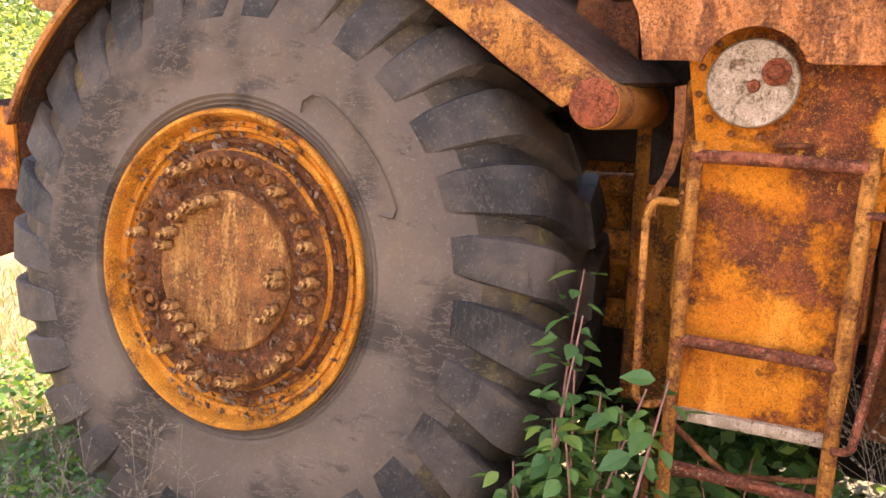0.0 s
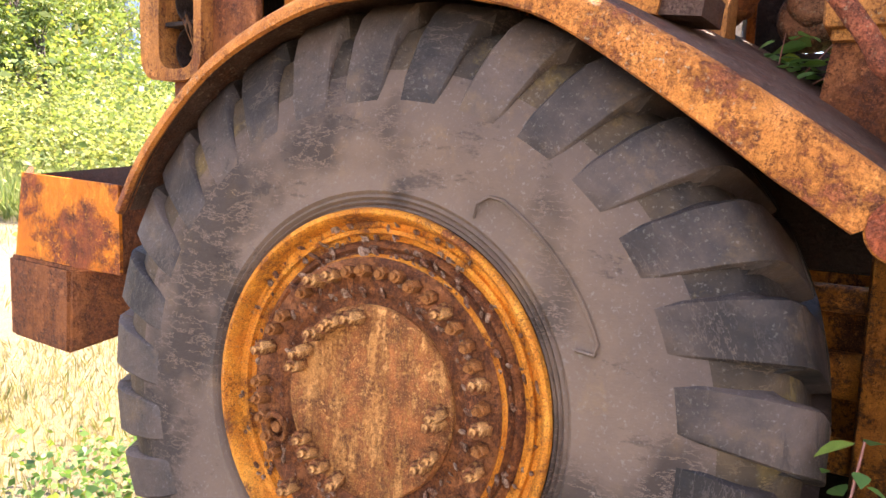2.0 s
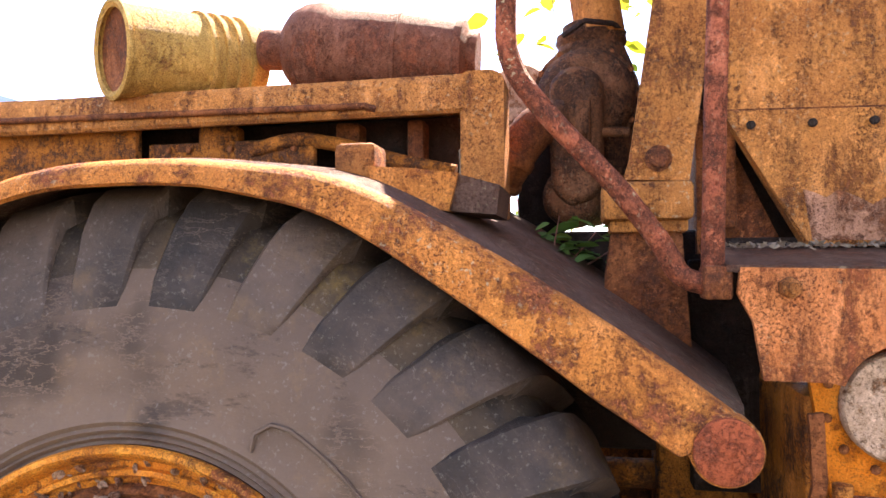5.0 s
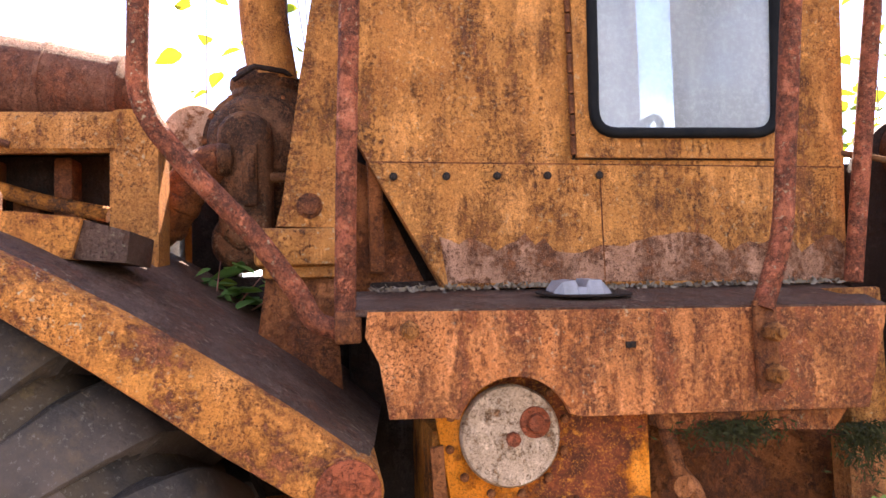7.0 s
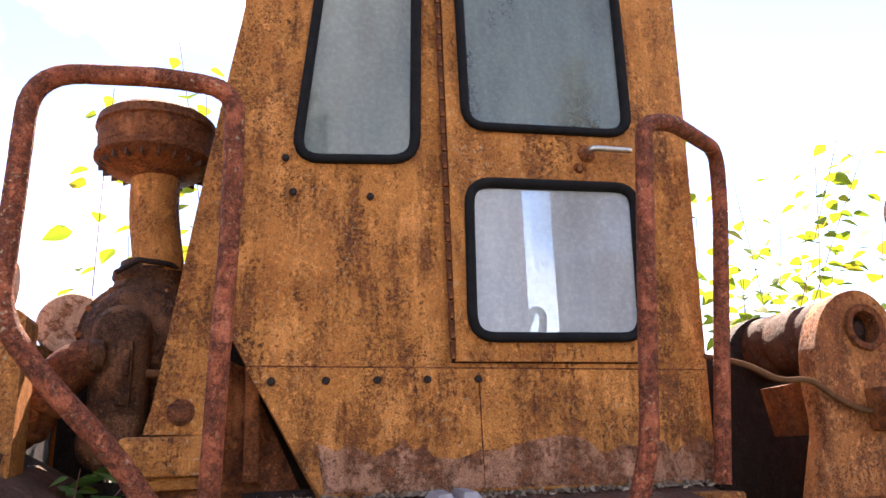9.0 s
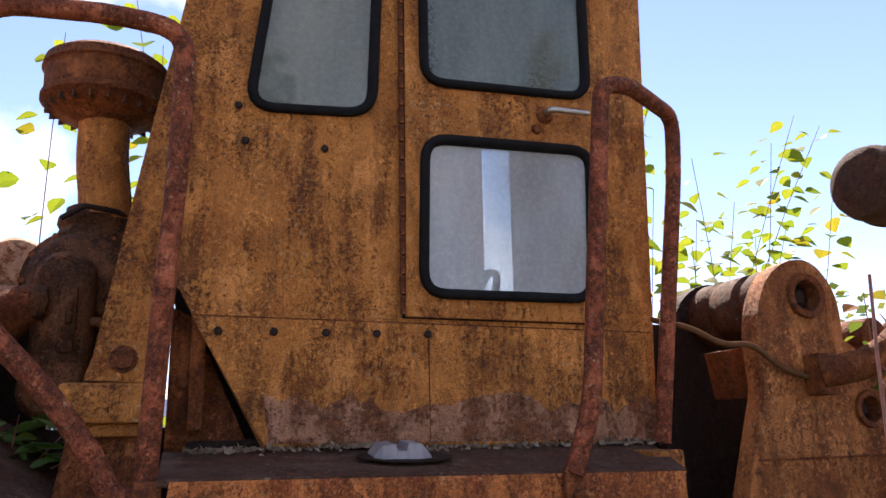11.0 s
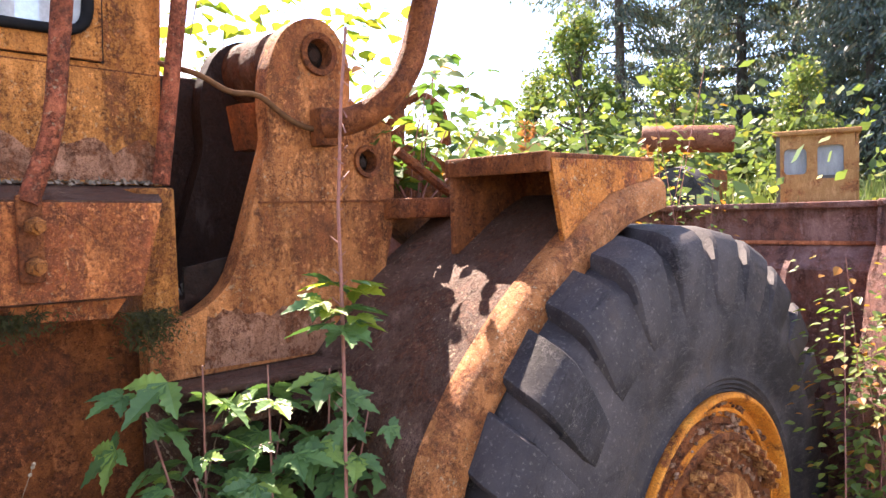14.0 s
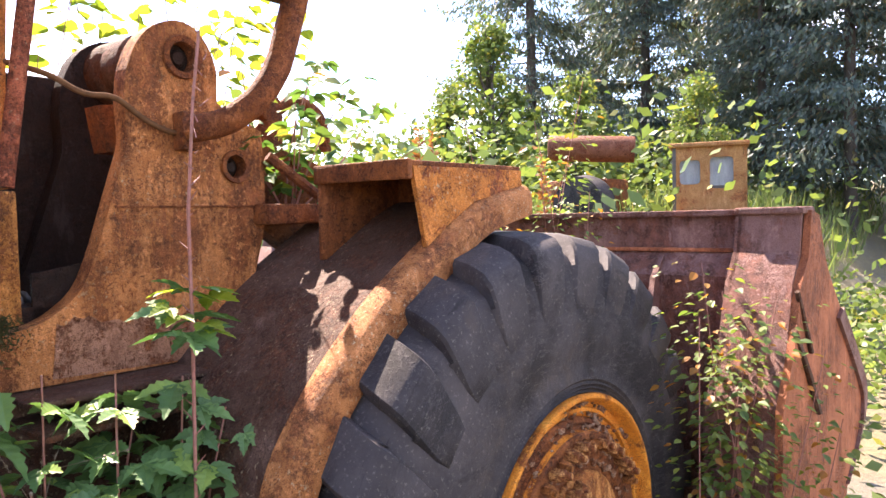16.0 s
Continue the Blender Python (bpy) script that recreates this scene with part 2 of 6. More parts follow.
RUBBER = rubber_mat("old_rubber", (0.070, 0.050, 0.044), (0.178, 0.115, 0.080), (0.30, 0.175, 0.075), (0.02, 0.94))
GROOVE = rubber_mat("groove_dirt", (0.026, 0.020, 0.018), (0.105, 0.066, 0.036), (0.38, 0.25, 0.05), stain=True)
LUG = rubber_mat("lug_rubber", (0.030, 0.024, 0.023), (0.125, 0.083, 0.064), (0.22, 0.130, 0.055), each=True)
LUG.node_tree.nodes["Principled BSDF"].inputs["Roughness"].default_value = 0.62
BLACKTYRE = rubber_mat("black_rubber", (0.024, 0.020, 0.022), (0.072, 0.060, 0.060), (0.10, 0.066, 0.042), each=True)


def plain(name, a, b, scale, rough=0.7, bump=0.3, dist=0.004):
    m = Nodes(name)
    m.colour(m.mix(m.ramp(m.noise(scale, 7, 0.65), 0.35, 0.68), a, b))
    m.rough(rough)
    m.bump(m.noise(scale * 6, 4, 0.6), bump, dist)
    return m.mat


SEAL = plain("window_seal", (0.005, 0.005, 0.006), (0.012, 0.011, 0.011), 30, 0.7)
SEAL.node_tree.nodes["Principled BSDF"].inputs["Specular IOR Level"].default_value = 0.12
PLASTIC = plain("grey_plastic", (0.27, 0.25, 0.27), (0.19, 0.175, 0.18), 25, 0.5)
CHROME = plain("chrome", (0.55, 0.53, 0.5), (0.40, 0.37, 0.33), 40, 0.3)
CHROME.node_tree.nodes["Principled BSDF"].inputs["Metallic"].default_value = 0.9
HOSE = plain("hose_rubber", (0.10, 0.048, 0.024), (0.16, 0.075, 0.035), 40, 0.95)
HOSE.node_tree.nodes["Principled BSDF"].inputs["Specular IOR Level"].default_value = 0.1
CABINSIDE = plain("cab_lining", (0.10, 0.092, 0.085), (0.06, 0.055, 0.05), 9)
STEM = plain("stem_bark", (0.36, 0.14, 0.115), (0.22, 0.10, 0.065), 60)
BARK = plain("tree_bark", (0.085, 0.066, 0.052), (0.05, 0.04, 0.033), 5)
DRYWEED = plain("dry_weed", (0.27, 0.20, 0.135), (0.17, 0.115, 0.08), 40)
MOSS = plain("moss", (0.105, 0.100, 0.016), (0.045, 0.045, 0.010), 60, 0.95, 1.0, 0.02)
# Blue of the distant air is part of the slope's base colour.
MOUNTAIN = plain("haze_blue_slope", (0.045, 0.085, 0.16), (0.06, 0.11, 0.19), 0.004, 1.0)
STONE = plain("slate_stone", (0.19, 0.18, 0.17), (0.10, 0.095, 0.09), 14, 0.85)


def leafy(name, a, b, c, through=0.5, scale=3.0):
    """Thin leaves: a diffuse face with light coming through; colour varies leaf by leaf."""
    m = Nodes(name)
    isl = m.t.nodes.new("ShaderNodeNewGeometry").outputs["Random Per Island"]
    own = m.t.nodes.new("ShaderNodeObjectInfo").outputs["Random"]
    isl = m.math("FRACT", m.math("ADD", isl, own), 0.0)
    col = m.mix(m.ramp(isl, 0.1, 0.75), a, b)
    col = m.mix(m.ramp(isl, 0.84, 0.92), col, c)
    col = m.mix(m.math("MULTIPLY", m.ramp(m.noise(scale, 5, 0.6), 0.35, 0.7), 0.45), col, tuple(v * 0.45 for v in a))
    m.colour(col)
    m.rough(0.5)
    tr = m.node("ShaderNodeBsdfTranslucent")
    m.link(m.mix(1.0, col, (1.0, 1.0, 0.62), "MULTIPLY"), tr.inputs["Color"])
    mx = m.node("ShaderNodeMixShader", Fac=through)
    m.link(m.bsdf.outputs[0], mx.inputs[1])
    m.link(tr.outputs[0], mx.inputs[2])
    m.link(mx.outputs[0], m.t.nodes["Material Output"].inputs["Surface"])
    return m.mat


LEAF = leafy("green_leaf", (0.085, 0.19, 0.055), (0.15, 0.28, 0.065), (0.28, 0.36, 0.06), 0.42, 20)
LEAFDARK = leafy("deep_green_leaf", (0.080, 0.175, 0.060), (0.15, 0.28, 0.085), (0.28, 0.42, 0.09), 0.34, 20)
LEAFYELLOW = leafy("yellow_leaf", (0.23, 0.33, 0.04), (0.34, 0.40, 0.05), (0.42, 0.36, 0.05), 0.6, 20)
LEAFAUTUMN = leafy("autumn_leaf", (0.10, 0.17, 0.045), (0.22, 0.27, 0.055), (0.42, 0.17, 0.03), 0.55, 20)
LEAFTREE = leafy("alder_leaf", (0.11, 0.175, 0.055), (0.20, 0.27, 0.075), (0.32, 0.31, 0.07), 0.5, 1.0)
LEAFPALE = leafy("pale_leaf", (0.20, 0.27, 0.095), (0.33, 0.39, 0.13), (0.42, 0.40, 0.15), 0.55, 1.0)
# Needle greens are shifted to blue for the haze over the firs.
NEEDLE = leafy("conifer_needle", (0.080, 0.125, 0.110), (0.140, 0.185, 0.150), (0.20, 0.17, 0.09), 0.35, 0.8)
GRASS = leafy("meadow_grass", (0.13, 0.19, 0.06), (0.22, 0.29, 0.10), (0.36, 0.33, 0.16), 0.45, 2)
DRYGRASS = leafy("dry_grass", (0.26, 0.22, 0.10), (0.34, 0.29, 0.15), (0.16, 0.19, 0.05), 0.4, 2)
FERN = leafy("fireweed_spike", (0.40, 0.15, 0.05), (0.30, 0.13, 0.05), (0.5, 0.3, 0.08), 0.4, 20)


def ground_mat():
    m = Nodes("ground_gravel")
    a = m.ramp(m.noise(0.35, 7, 0.65), 0.38, 0.62)
    gravel = m.mix(m.ramp(m.noise(22, 7, 0.75), 0.3, 0.7), (0.108, 0.094, 0.070), (0.205, 0.182, 0.140))
    soil = m.mix(m.ramp(m.noise(9, 7, 0.7), 0.35, 0.65), (0.12, 0.095, 0.055), (0.26, 0.215, 0.10))
    m.colour(m.mix(a, gravel, soil))
    m.rough(0.95)
    m.bump(m.noise(30, 8, 0.75), 0.8, 0.04)
    return m.mat


GROUND = ground_mat()


def glass_mat(name, haze, film, green):
    """Dirty window glass: clear glass under a film of dust that scatters light."""
    m = Nodes(name)
    m.bsdf.inputs["Roughness"].default_value = 0.04
    m.bsdf.inputs["Base Color"].default_value = (0.02, 0.02, 0.02, 1)
    tra = m.node("ShaderNodeBsdfTransparent")
    tra.inputs["Color"].default_value = (*green, 1)
    trl = m.node("ShaderNodeBsdfTranslucent")
    trl.inputs["Color"].default_value = (*film, 1)
    dif = m.node("ShaderNodeBsdfDiffuse")
    dif.inputs["Color"].default_value = (*film, 1)
    dust = m.node("ShaderNodeMixShader", Fac=0.72)
    m.link(trl.outputs[0], dust.inputs[1])
    m.link(dif.outputs[0], dust.inputs[2])
    f = m.ramp(m.noise(1.0, 7, 0.6, (9, 9, 2.5)), 0.25, 0.8)
    f2 = m.ramp(m.noise(75, 4, 0.7), 0.45, 0.75)
    fac = m.math("ADD", m.math("MULTIPLY", f, 0.35), m.math("ADD", m.math("MULTIPLY", f2, 0.16), haze))
    body = m.node("ShaderNodeMixShader")
    m.link(fac, body.inputs[0])
    m.link(tra.outputs[0], body.inputs[1])
    m.link(dust.outputs[0], body.inputs[2])
    fr = m.node("ShaderNodeFresnel", IOR=1.5)
    gl = m.node("ShaderNodeBsdfGlossy", Roughness=0.03)
    top = m.node("ShaderNodeMixShader")
    m.link(fr.outputs[0], top.inputs[0])
    m.link(body.outputs[0], top.inputs[1])
    m.link(gl.outputs[0], top.inputs[2])
    m.link(top.outputs[0], m.t.nodes["Material Output"].inputs["Surface"])
    return m.mat


GLASS = glass_mat("dusty_glass", 0.36, (0.58, 0.60, 0.62), (0.85, 0.9, 0.9))
GLASSDARK = glass_mat("algae_glass", 0.26, (0.34, 0.39, 0.36), (0.55, 0.62, 0.58))


# ---- mesh helpers ----
def part(name, bm, mat, parent=None, label="", smooth=None):
    """Links a bmesh as one mesh object under a thing or part."""
    bmesh.ops.recalc_face_normals(bm, faces=bm.faces)
    me = bpy.data.meshes.new(name)
    bm.to_mesh(me)
    bm.free()
    me.materials.append(mat)
    if smooth is not None:
        me.shade_smooth()
        me.set_sharp_from_angle(angle=radians(smooth))
    ob = new(name, me)
    ob.parent = parent
    if label:
        ob["label"] = label
    return ob


def thing(name, label, category, place=(0, 0, 0), group=""):
    ob = new(name)
    ob.empty_display_size = 0.1
    ob.location = place
    return tagged(ob, label, category, group)


def box(bm, lo, hi, bevel=0.004, turn=None):
    c = [(a + b) / 2 for a, b in zip(lo, hi)]
    d = [b - a for a, b in zip(lo, hi)]
    m = Matrix.Translation(c) @ (turn or Matrix()) @ Matrix.Diagonal((*d, 1))
    vs = bmesh.ops.create_cube(bm, size=1, matrix=m)["verts"]
    if bevel:
        es = list({e for v in vs for e in v.link_edges})
        bmesh.ops.bevel(bm, geom=es, offset=min(bevel, min(d) * 0.3), segments=2, affect="EDGES", profile=0.5)
    return bm


def cyl(bm, p, q, r, r2=None, seg=20, bevel=0.0):
    p, q = Vector(p), Vector(q)
    m = Matrix.Translation((p + q) / 2) @ (q - p).to_track_quat("Z", "Y").to_matrix().to_4x4()
    vs = bmesh.ops.create_cone(bm, cap_ends=True, segments=seg, radius1=r, radius2=r if r2 is None else r2, depth=(q - p).length, matrix=m)["verts"]
    if bevel:
        es = [e for e in {e for v in vs for e in v.link_edges} if any(len(f.verts) > 4 for f in e.link_faces)]
        bmesh.ops.bevel(bm, geom=es, offset=bevel, segments=2, affect="EDGES", profile=0.5)
    return bm


def fillet(pts, r, n=5):
    """A polyline with its corners rounded."""
    pts = [Vector(p) for p in pts]
    out = [pts[0]]
    for a, b, c in zip(pts, pts[1:], pts[2:]):
        k = min(r, (a - b).length * 0.45, (c - b).length * 0.45)
        p, q = b + (a - b).normalized() * k, b + (c - b).normalized() * k
        out += [p * (1 - u) ** 2 + b * 2 * u * (1 - u) + q * u ** 2 for u in [i / n for i in range(n + 1)]]
    return out + [pts[-1]]


def tube(bm, pts, r, seg=12, taper=None, wobble=0.0):
    pts = [Vector(p) for p in pts]
    rings, side = [], None
    for i, p in enumerate(pts):
        d = (pts[min(i + 1, len(pts) - 1)] - pts[max(i - 1, 0)]).normalized()
        if side is None:
            side = d.orthogonal().normalized()
        side = (side - d * side.dot(d)).normalized()
        up = d.cross(side)
        k = r if taper is None else r + (taper - r) * i / (len(pts) - 1)
        k *= 1 + wobble * random.uniform(-1, 1)
        rings.append([bm.verts.new(p + (side * math.cos(a) + up * math.sin(a)) * k) for a in [2 * math.pi * j / seg for j in range(seg)]])
    for a, b in zip(rings, rings[1:]):
        for j in range(seg):
            bm.faces.new((a[j], a[(j + 1) % seg], b[(j + 1) % seg], b[j]))
    bm.faces.new(rings[0])
    bm.faces.new(rings[-1])
    return bm


def lathe(bm, prof, centre, seg=96, axis="Y", cap=True):
    """Turns rows of (radius, along) about an axis through centre."""
    c, rings = Vector(centre), []
    for r, y in prof:
        ring = []
        for j in range(seg):
            a = 2 * math.pi * j / seg
            u, v = r * math.cos(a), r * math.sin(a)
            ring.append(bm.verts.new(c + (Vector((u, y, v)) if axis == "Y" else Vector((u, v, y)))))
        rings.append(ring)
    for a, b in zip(rings, rings[1:]):
        for j in range(seg):
            bm.faces.new((a[j], a[(j + 1) % seg], b[(j + 1) % seg], b[j]))
    for ring in (rings[0], rings[-1]):
        if cap and (ring[0].co - ring[seg // 2].co).length > 1e-3:
            bm.faces.new(ring)
    return bm


def rounded(pts, r, n=5):
    """A closed loop of (x, z) with rounded corners."""
    out = []
    k = len(pts)
    for i in range(k):
        a, b, c = (Vector(pts[j % k]) for j in (i - 1, i, i + 1))
        e = min(r, (a - b).length * 0.48, (c - b).length * 0.48)
        p, q = b + (a - b).normalized() * e, b + (c - b).normalized() * e
        out += [tuple(p * (1 - u) ** 2 + b * 2 * u * (1 - u) + q * u ** 2) for u in [s / n for s in range(n + 1)]]
    return out


def sheet(bm, loops, y0, y1):
    """A plate in the x-z plane between y0 and y1; the first loop is its outline, the rest are holes."""
    es = []
    for loop in loops:
        vs = [bm.verts.new((x, y0, z)) for x, z in loop]
        es += [bm.edges.new((vs[i], vs[(i + 1) % len(vs)])) for i in range(len(vs))]
    fs = [f for f in bmesh.ops.triangle_fill(bm, edges=es, use_beauty=True)["geom"] if isinstance(f, bmesh.types.BMFace)]
    ext = bmesh.ops.extrude_face_region(bm, geom=fs)["geom"]
    bmesh.ops.translate(bm, verts=[v for v in ext if isinstance(v, bmesh.types.BMVert)], vec=(0, y1 - y0, 0))
    return bm


def circle(x, z, r, n=28):
    return [(x + r * math.cos(2 * math.pi * i / n), z + r * math.sin(2 * math.pi * i / n)) for i in range(n)]


def loft(bm, sections, closed=False):
    """Skins sections of equal length."""
    rows = [[bm.verts.new(p) for p in s] for s in sections]
    for a, b in zip(rows, rows[1:]):
        n = len(a)
        for j in range(n if closed else n - 1):
            bm.faces.new((a[j], a[(j + 1) % n], b[(j + 1) % n], b[j]))
    if closed:
        bm.faces.new(rows[0])
        bm.faces.new(rows[-1])
    return bm


def shared(name, me, m, parent, label=""):
    """A further object on a mesh already made."""
    ob = new(name, me)
    ob.parent = parent
    ob.matrix_basis = m
    if label:
        ob["label"] = label
    return ob


def mesh_of(name, bm, mat, smooth=35):
    bmesh.ops.recalc_face_normals(bm, faces=bm.faces)
    me = bpy.data.meshes.new(name)
    bm.to_mesh(me)
    bm.free()
    me.materials.append(mat)
    me.shade_smooth()
    me.set_sharp_from_angle(angle=radians(smooth))
    return me


def bolt_mesh(name, r, h, mat, seg=6):
    bm = bmesh.new()
    cyl(bm, (0, 0, 0), (0, -h, 0), r, seg=seg, bevel=r * 0.15)
    cyl(bm, (0, -h, 0), (0, -h * 1.35, 0), r * 0.55, seg=10)
    return mesh_of(name, bm, mat)


# ---- ground ----
def height(x, y):
    h = -0.26 * min(1, max(0, (x - 1.2) / 2.4))
    if x < -4:
        h += min(1.9, (-4 - x) * 0.055)
    if x > 6 and y > 1.0:
        h += 1.5 * min(1, (x - 6) / 7) * min(1, (y - 1.0) / 2.0)
    if x > 16:
        h += min(2.0, (x - 16) * 0.05)
    if y > 8:
        h += min(1.5, (y - 8) * 0.03)
    near = math.hypot(x - 1, y)
    h += 0.05 * noise.noise((x * 0.8, y * 0.8, 0)) * min(1, near / 4) + 0.4 * noise.noise((x * 0.06, y * 0.06, 3)) * min(1, near / 25)
    return h


def build_ground():
    n = 130
    bm = bmesh.new()
    grid = [[None] * (n + 1) for _ in range(n + 1)]
    for i in range(n + 1):
        for j in range(n + 1):
            u, v = 2 * i / n - 1, 2 * j / n - 1
            x, y = math.sinh(u * 7.2) / math.sinh(7.2) * 2500, math.sinh(v * 7.2) / math.sinh(7.2) * 2500
            grid[i][j] = bm.verts.new((x, y, height(x, y)))
    for i in range(n):
        for j in range(n):
            bm.faces.new((grid[i][j], grid[i + 1][j], grid[i + 1][j + 1], grid[i][j + 1]))
    ob = part("ground", bm, GROUND, smooth=180)
    return tagged(ob, "pale gravel and dry soil ground of a clearing", "ground", kind="structure")


build_ground()


def build_mountain():
    bm = bmesh.new()
    rows = []
    for k in range(60):
        a = radians(-110 + k * 3.0)
        az = -110 + k * 3.0
        rise = 15.0 - 0.22 * max(0, az + 58) - 0.35 * max(0, az + 40) - 0.1 * abs(az + 70) * (az < -70)
        h = 1850 * math.tan(radians(max(2.5, rise))) * (1 + 0.07 * noise.noise((k * 0.33, 2, 0)))
        rows.append([(math.sin(a) * d, math.cos(a) * d, z) for d, z in ((1500, -20), (1650, h * 0.5), (1850, h))])
    loft(bm, rows)
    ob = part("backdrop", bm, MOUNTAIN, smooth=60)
    tagged(ob, "far wooded mountain slope with blue haze painted into its colour", "mountain", kind="structure")


build_mountain()

# ---- the wheel loader ----
loader = thing("wheel_loader", "derelict rusty yellow wheel loader with articulated frame, standing in weeds", "wheel loader")

BOLTPAINT = rusty("bolt_paint", (0.52, 0.30, 0.11), (0.36, 0.16, 0.05), rust=(0.18, 0.06, 0.02), amount=0.49, scale=30, streak=0.1)
CRUST = rusty("rust_scale", (0.34, 0.25, 0.19), (0.24, 0.15, 0.10), rust=(0.14, 0.06, 0.03), amount=0.5, scale=22, streak=0.1)
BOLT = bolt_mesh("bolt", 0.0165, 0.033, HUBRUST)
BOLTBIG = bolt_mesh("bolt", 0.0195, 0.044, BOLTPAINT)
BOLTSMALL = bolt_mesh("bolt", 0.008, 0.006, RUST, 8)
RIVET = bolt_mesh("rivet", 0.0085, 0.007, DARKSHADE, 10)


def build_wheel(cx, cy, cz, tyre_mat, lug_mat, turn, lean, size, word, count, phase, grow):
    """A tyre with deep lugs on a bolted rim; cy is the rim's outer face."""
    seat = pose(cx, cy, cz, 0, 0, turn) @ pose(0, 0, 0, lean)
    m = seat @ Matrix.Diagonal((size, 1, size, 1))
    bm = bmesh.new()
    prof = [(0.44, 0.05), (0.455, 0.018), (0.462, 0.006), (0.468, 0.012), (0.474, 0.002), (0.480, 0.010), (0.487, 0.000), (0.494, 0.006), (0.502, -0.002),
            (0.53, 0.004), (0.56, 0.004), (0.60, -0.004), (0.66, -0.008), (0.72, 0.000), (0.77, 0.010), (0.81, 0.022), (0.845, 0.042), (0.868, 0.085),
            (0.880, 0.17), (0.885, 0.37), (0.880, 0.57), (0.868, 0.655), (0.845, 0.69), (0.81, 0.71), (0.72, 0.74), (0.60, 0.735), (0.46, 0.70)]
    prof = [(r if r < 0.72 else 0.72 + (r - 0.72) * grow * 1.14, y) for r, y in prof]
    lathe(bm, prof, (0, 0, 0), 144)
    bm.transform(m)
    tyre = part(word + "_tyre", bm, tyre_mat, loader, "worn cracked black rubber tyre with deep lugs", smooth=50)
    if word == "rear":
        tyre.data.materials.append(GROOVE)
        for f in tyre.data.polygons:
            if math.hypot(f.center.x - cx, f.center.z - cz) > 0.775 * size:
                f.material_index = 1
    # one lug, swept from the sidewall over the shoulder to the crown, slanting as it goes
    path = [(0.665, 0.006, -0.014), (0.715, -0.001, 0.0), (0.77, 0.001, 0.016), (0.85, 0.010, 0.042), (0.895, 0.024, 0.058), (0.922, 0.050, 0.070), (0.936, 0.10, 0.088), (0.942, 0.21, 0.130), (0.944, 0.34, 0.180)]
    path = [(0.715 + (r - 0.715) * grow, y, a) for r, y, a in path]
    half = [w * 34 / count for w in (0.050, 0.056, 0.060, 0.060, 0.059, 0.058, 0.058, 0.058, 0.056)]
    bm = bmesh.new()
    secs = []
    for k, (r, y, a) in enumerate(path):
        w = half[k]
        low = max(0.69, r - 0.09) if k > 3 else r - 0.02
        deep = y + (0.06 if k < 5 else 0.0)
        sec = []
        for s, rr, yy in ((-1.42, low, deep), (-1.0, r - 0.008, y + 0.005), (-0.88, r, y), (0.93, r, y), (1.0, r - 0.006, y + 0.004), (1.08, low, deep)):
            t = a + s * w / 0.94
            sec.append((rr * math.sin(t), yy, rr * math.cos(t)))
        secs.append(sec)
    loft(bm, secs, closed=True)
    bm.transform(Matrix.Diagonal((size, 1, size, 1)))
    lug = mesh_of("tread_lug", bm, lug_mat, 40)
    far = bmesh.new()
    for k in range(count):
        turnm = Matrix.Rotation(2 * math.pi * k / count + radians(phase), 4, "Y")
        shared("tread_lug", lug, seat @ turnm, tyre)
        far.from_mesh(lug)
        far.verts.ensure_lookup_table()
        new_vs = far.verts[-len(lug.vertices):]
        mm = seat @ Matrix.Translation((0, 0.742, 0)) @ Matrix.Diagonal((1, -1, 1, 1)) @ Matrix.Rotation(2 * math.pi * (k + 0.5) / count, 4, "Y")
        for v in new_vs:
            v.co = mm @ v.co
    tagged(part("inner_tread", far, lug_mat, tyre, smooth=40), kind="stuff")
    # moulded outline on the sidewall
    if word == "rear":
        bm = bmesh.new()
        arc = [(0.585, a) for a in range(58, 21, -3)]
        pts = [(0.515, 62), (0.545, 63), (0.575, 61)] + arc + [(0.57, 20), (0.535, 22)]
        tube(bm, [(r * math.cos(radians(a)), -0.004, r * math.sin(radians(a))) for r, a in pts], 0.0042, 6)
        bm.transform(m)
        part("sidewall_moulding", bm, tyre_mat, tyre, smooth=60)
    # rim: flange lip, sloped gutter, bolt land
    bm = bmesh.new()
    rim_prof = [(0.44, 0.40), (0.452, 0.03), (0.462, -0.004), (0.458, -0.013), (0.448, -0.015), (0.440, -0.008), (0.436, 0.010), (0.428, 0.026),
                (0.416, 0.030), (0.412, 0.022), (0.402, 0.022), (0.398, 0.034), (0.385, 0.040), (0.378, 0.030), (0.368, 0.026), (0.360, 0.034), (0.352, 0.018), (0.345, 0.004), (0.30, 0.004), (0.26, 0.010)]
    lathe(bm, rim_prof, (0, 0, 0), 120)
    bm.transform(m)
    rim = part(word + "_rim", bm, RIMPAINT, loader, "flaking orange steel wheel rim with rusty gutter", smooth=40)
    rim.data.materials.append(RINGRUST)
    for f in rim.data.polygons:
        if 0.349 < math.hypot(f.center.x - cx, f.center.z - cz) / size < 0.382:
            f.material_index = 1
    bm = bmesh.new()
    lathe(bm, [(0.345, 0.03), (0.345, 0.002), (0.340, -0.003), (0.262, -0.003), (0.255, 0.003), (0.236, 0.004), (0.20, 0.004), (0.1, 0.004), (0.0001, 0.004)], (0, 0, 0), 96)
    bm.transform(m)
    plate = part("bolt_ring", bm, RINGRUST, rim, "rust-brown bolt ring crusted with dirt", smooth=40)
    bm = bmesh.new()
    lathe(bm, [(0.232, 0.02), (0.232, -0.004), (0.227, -0.009), (0.205, -0.010), (0.10, -0.011), (0.0001, -0.012)], (0, 0, 0), 72)
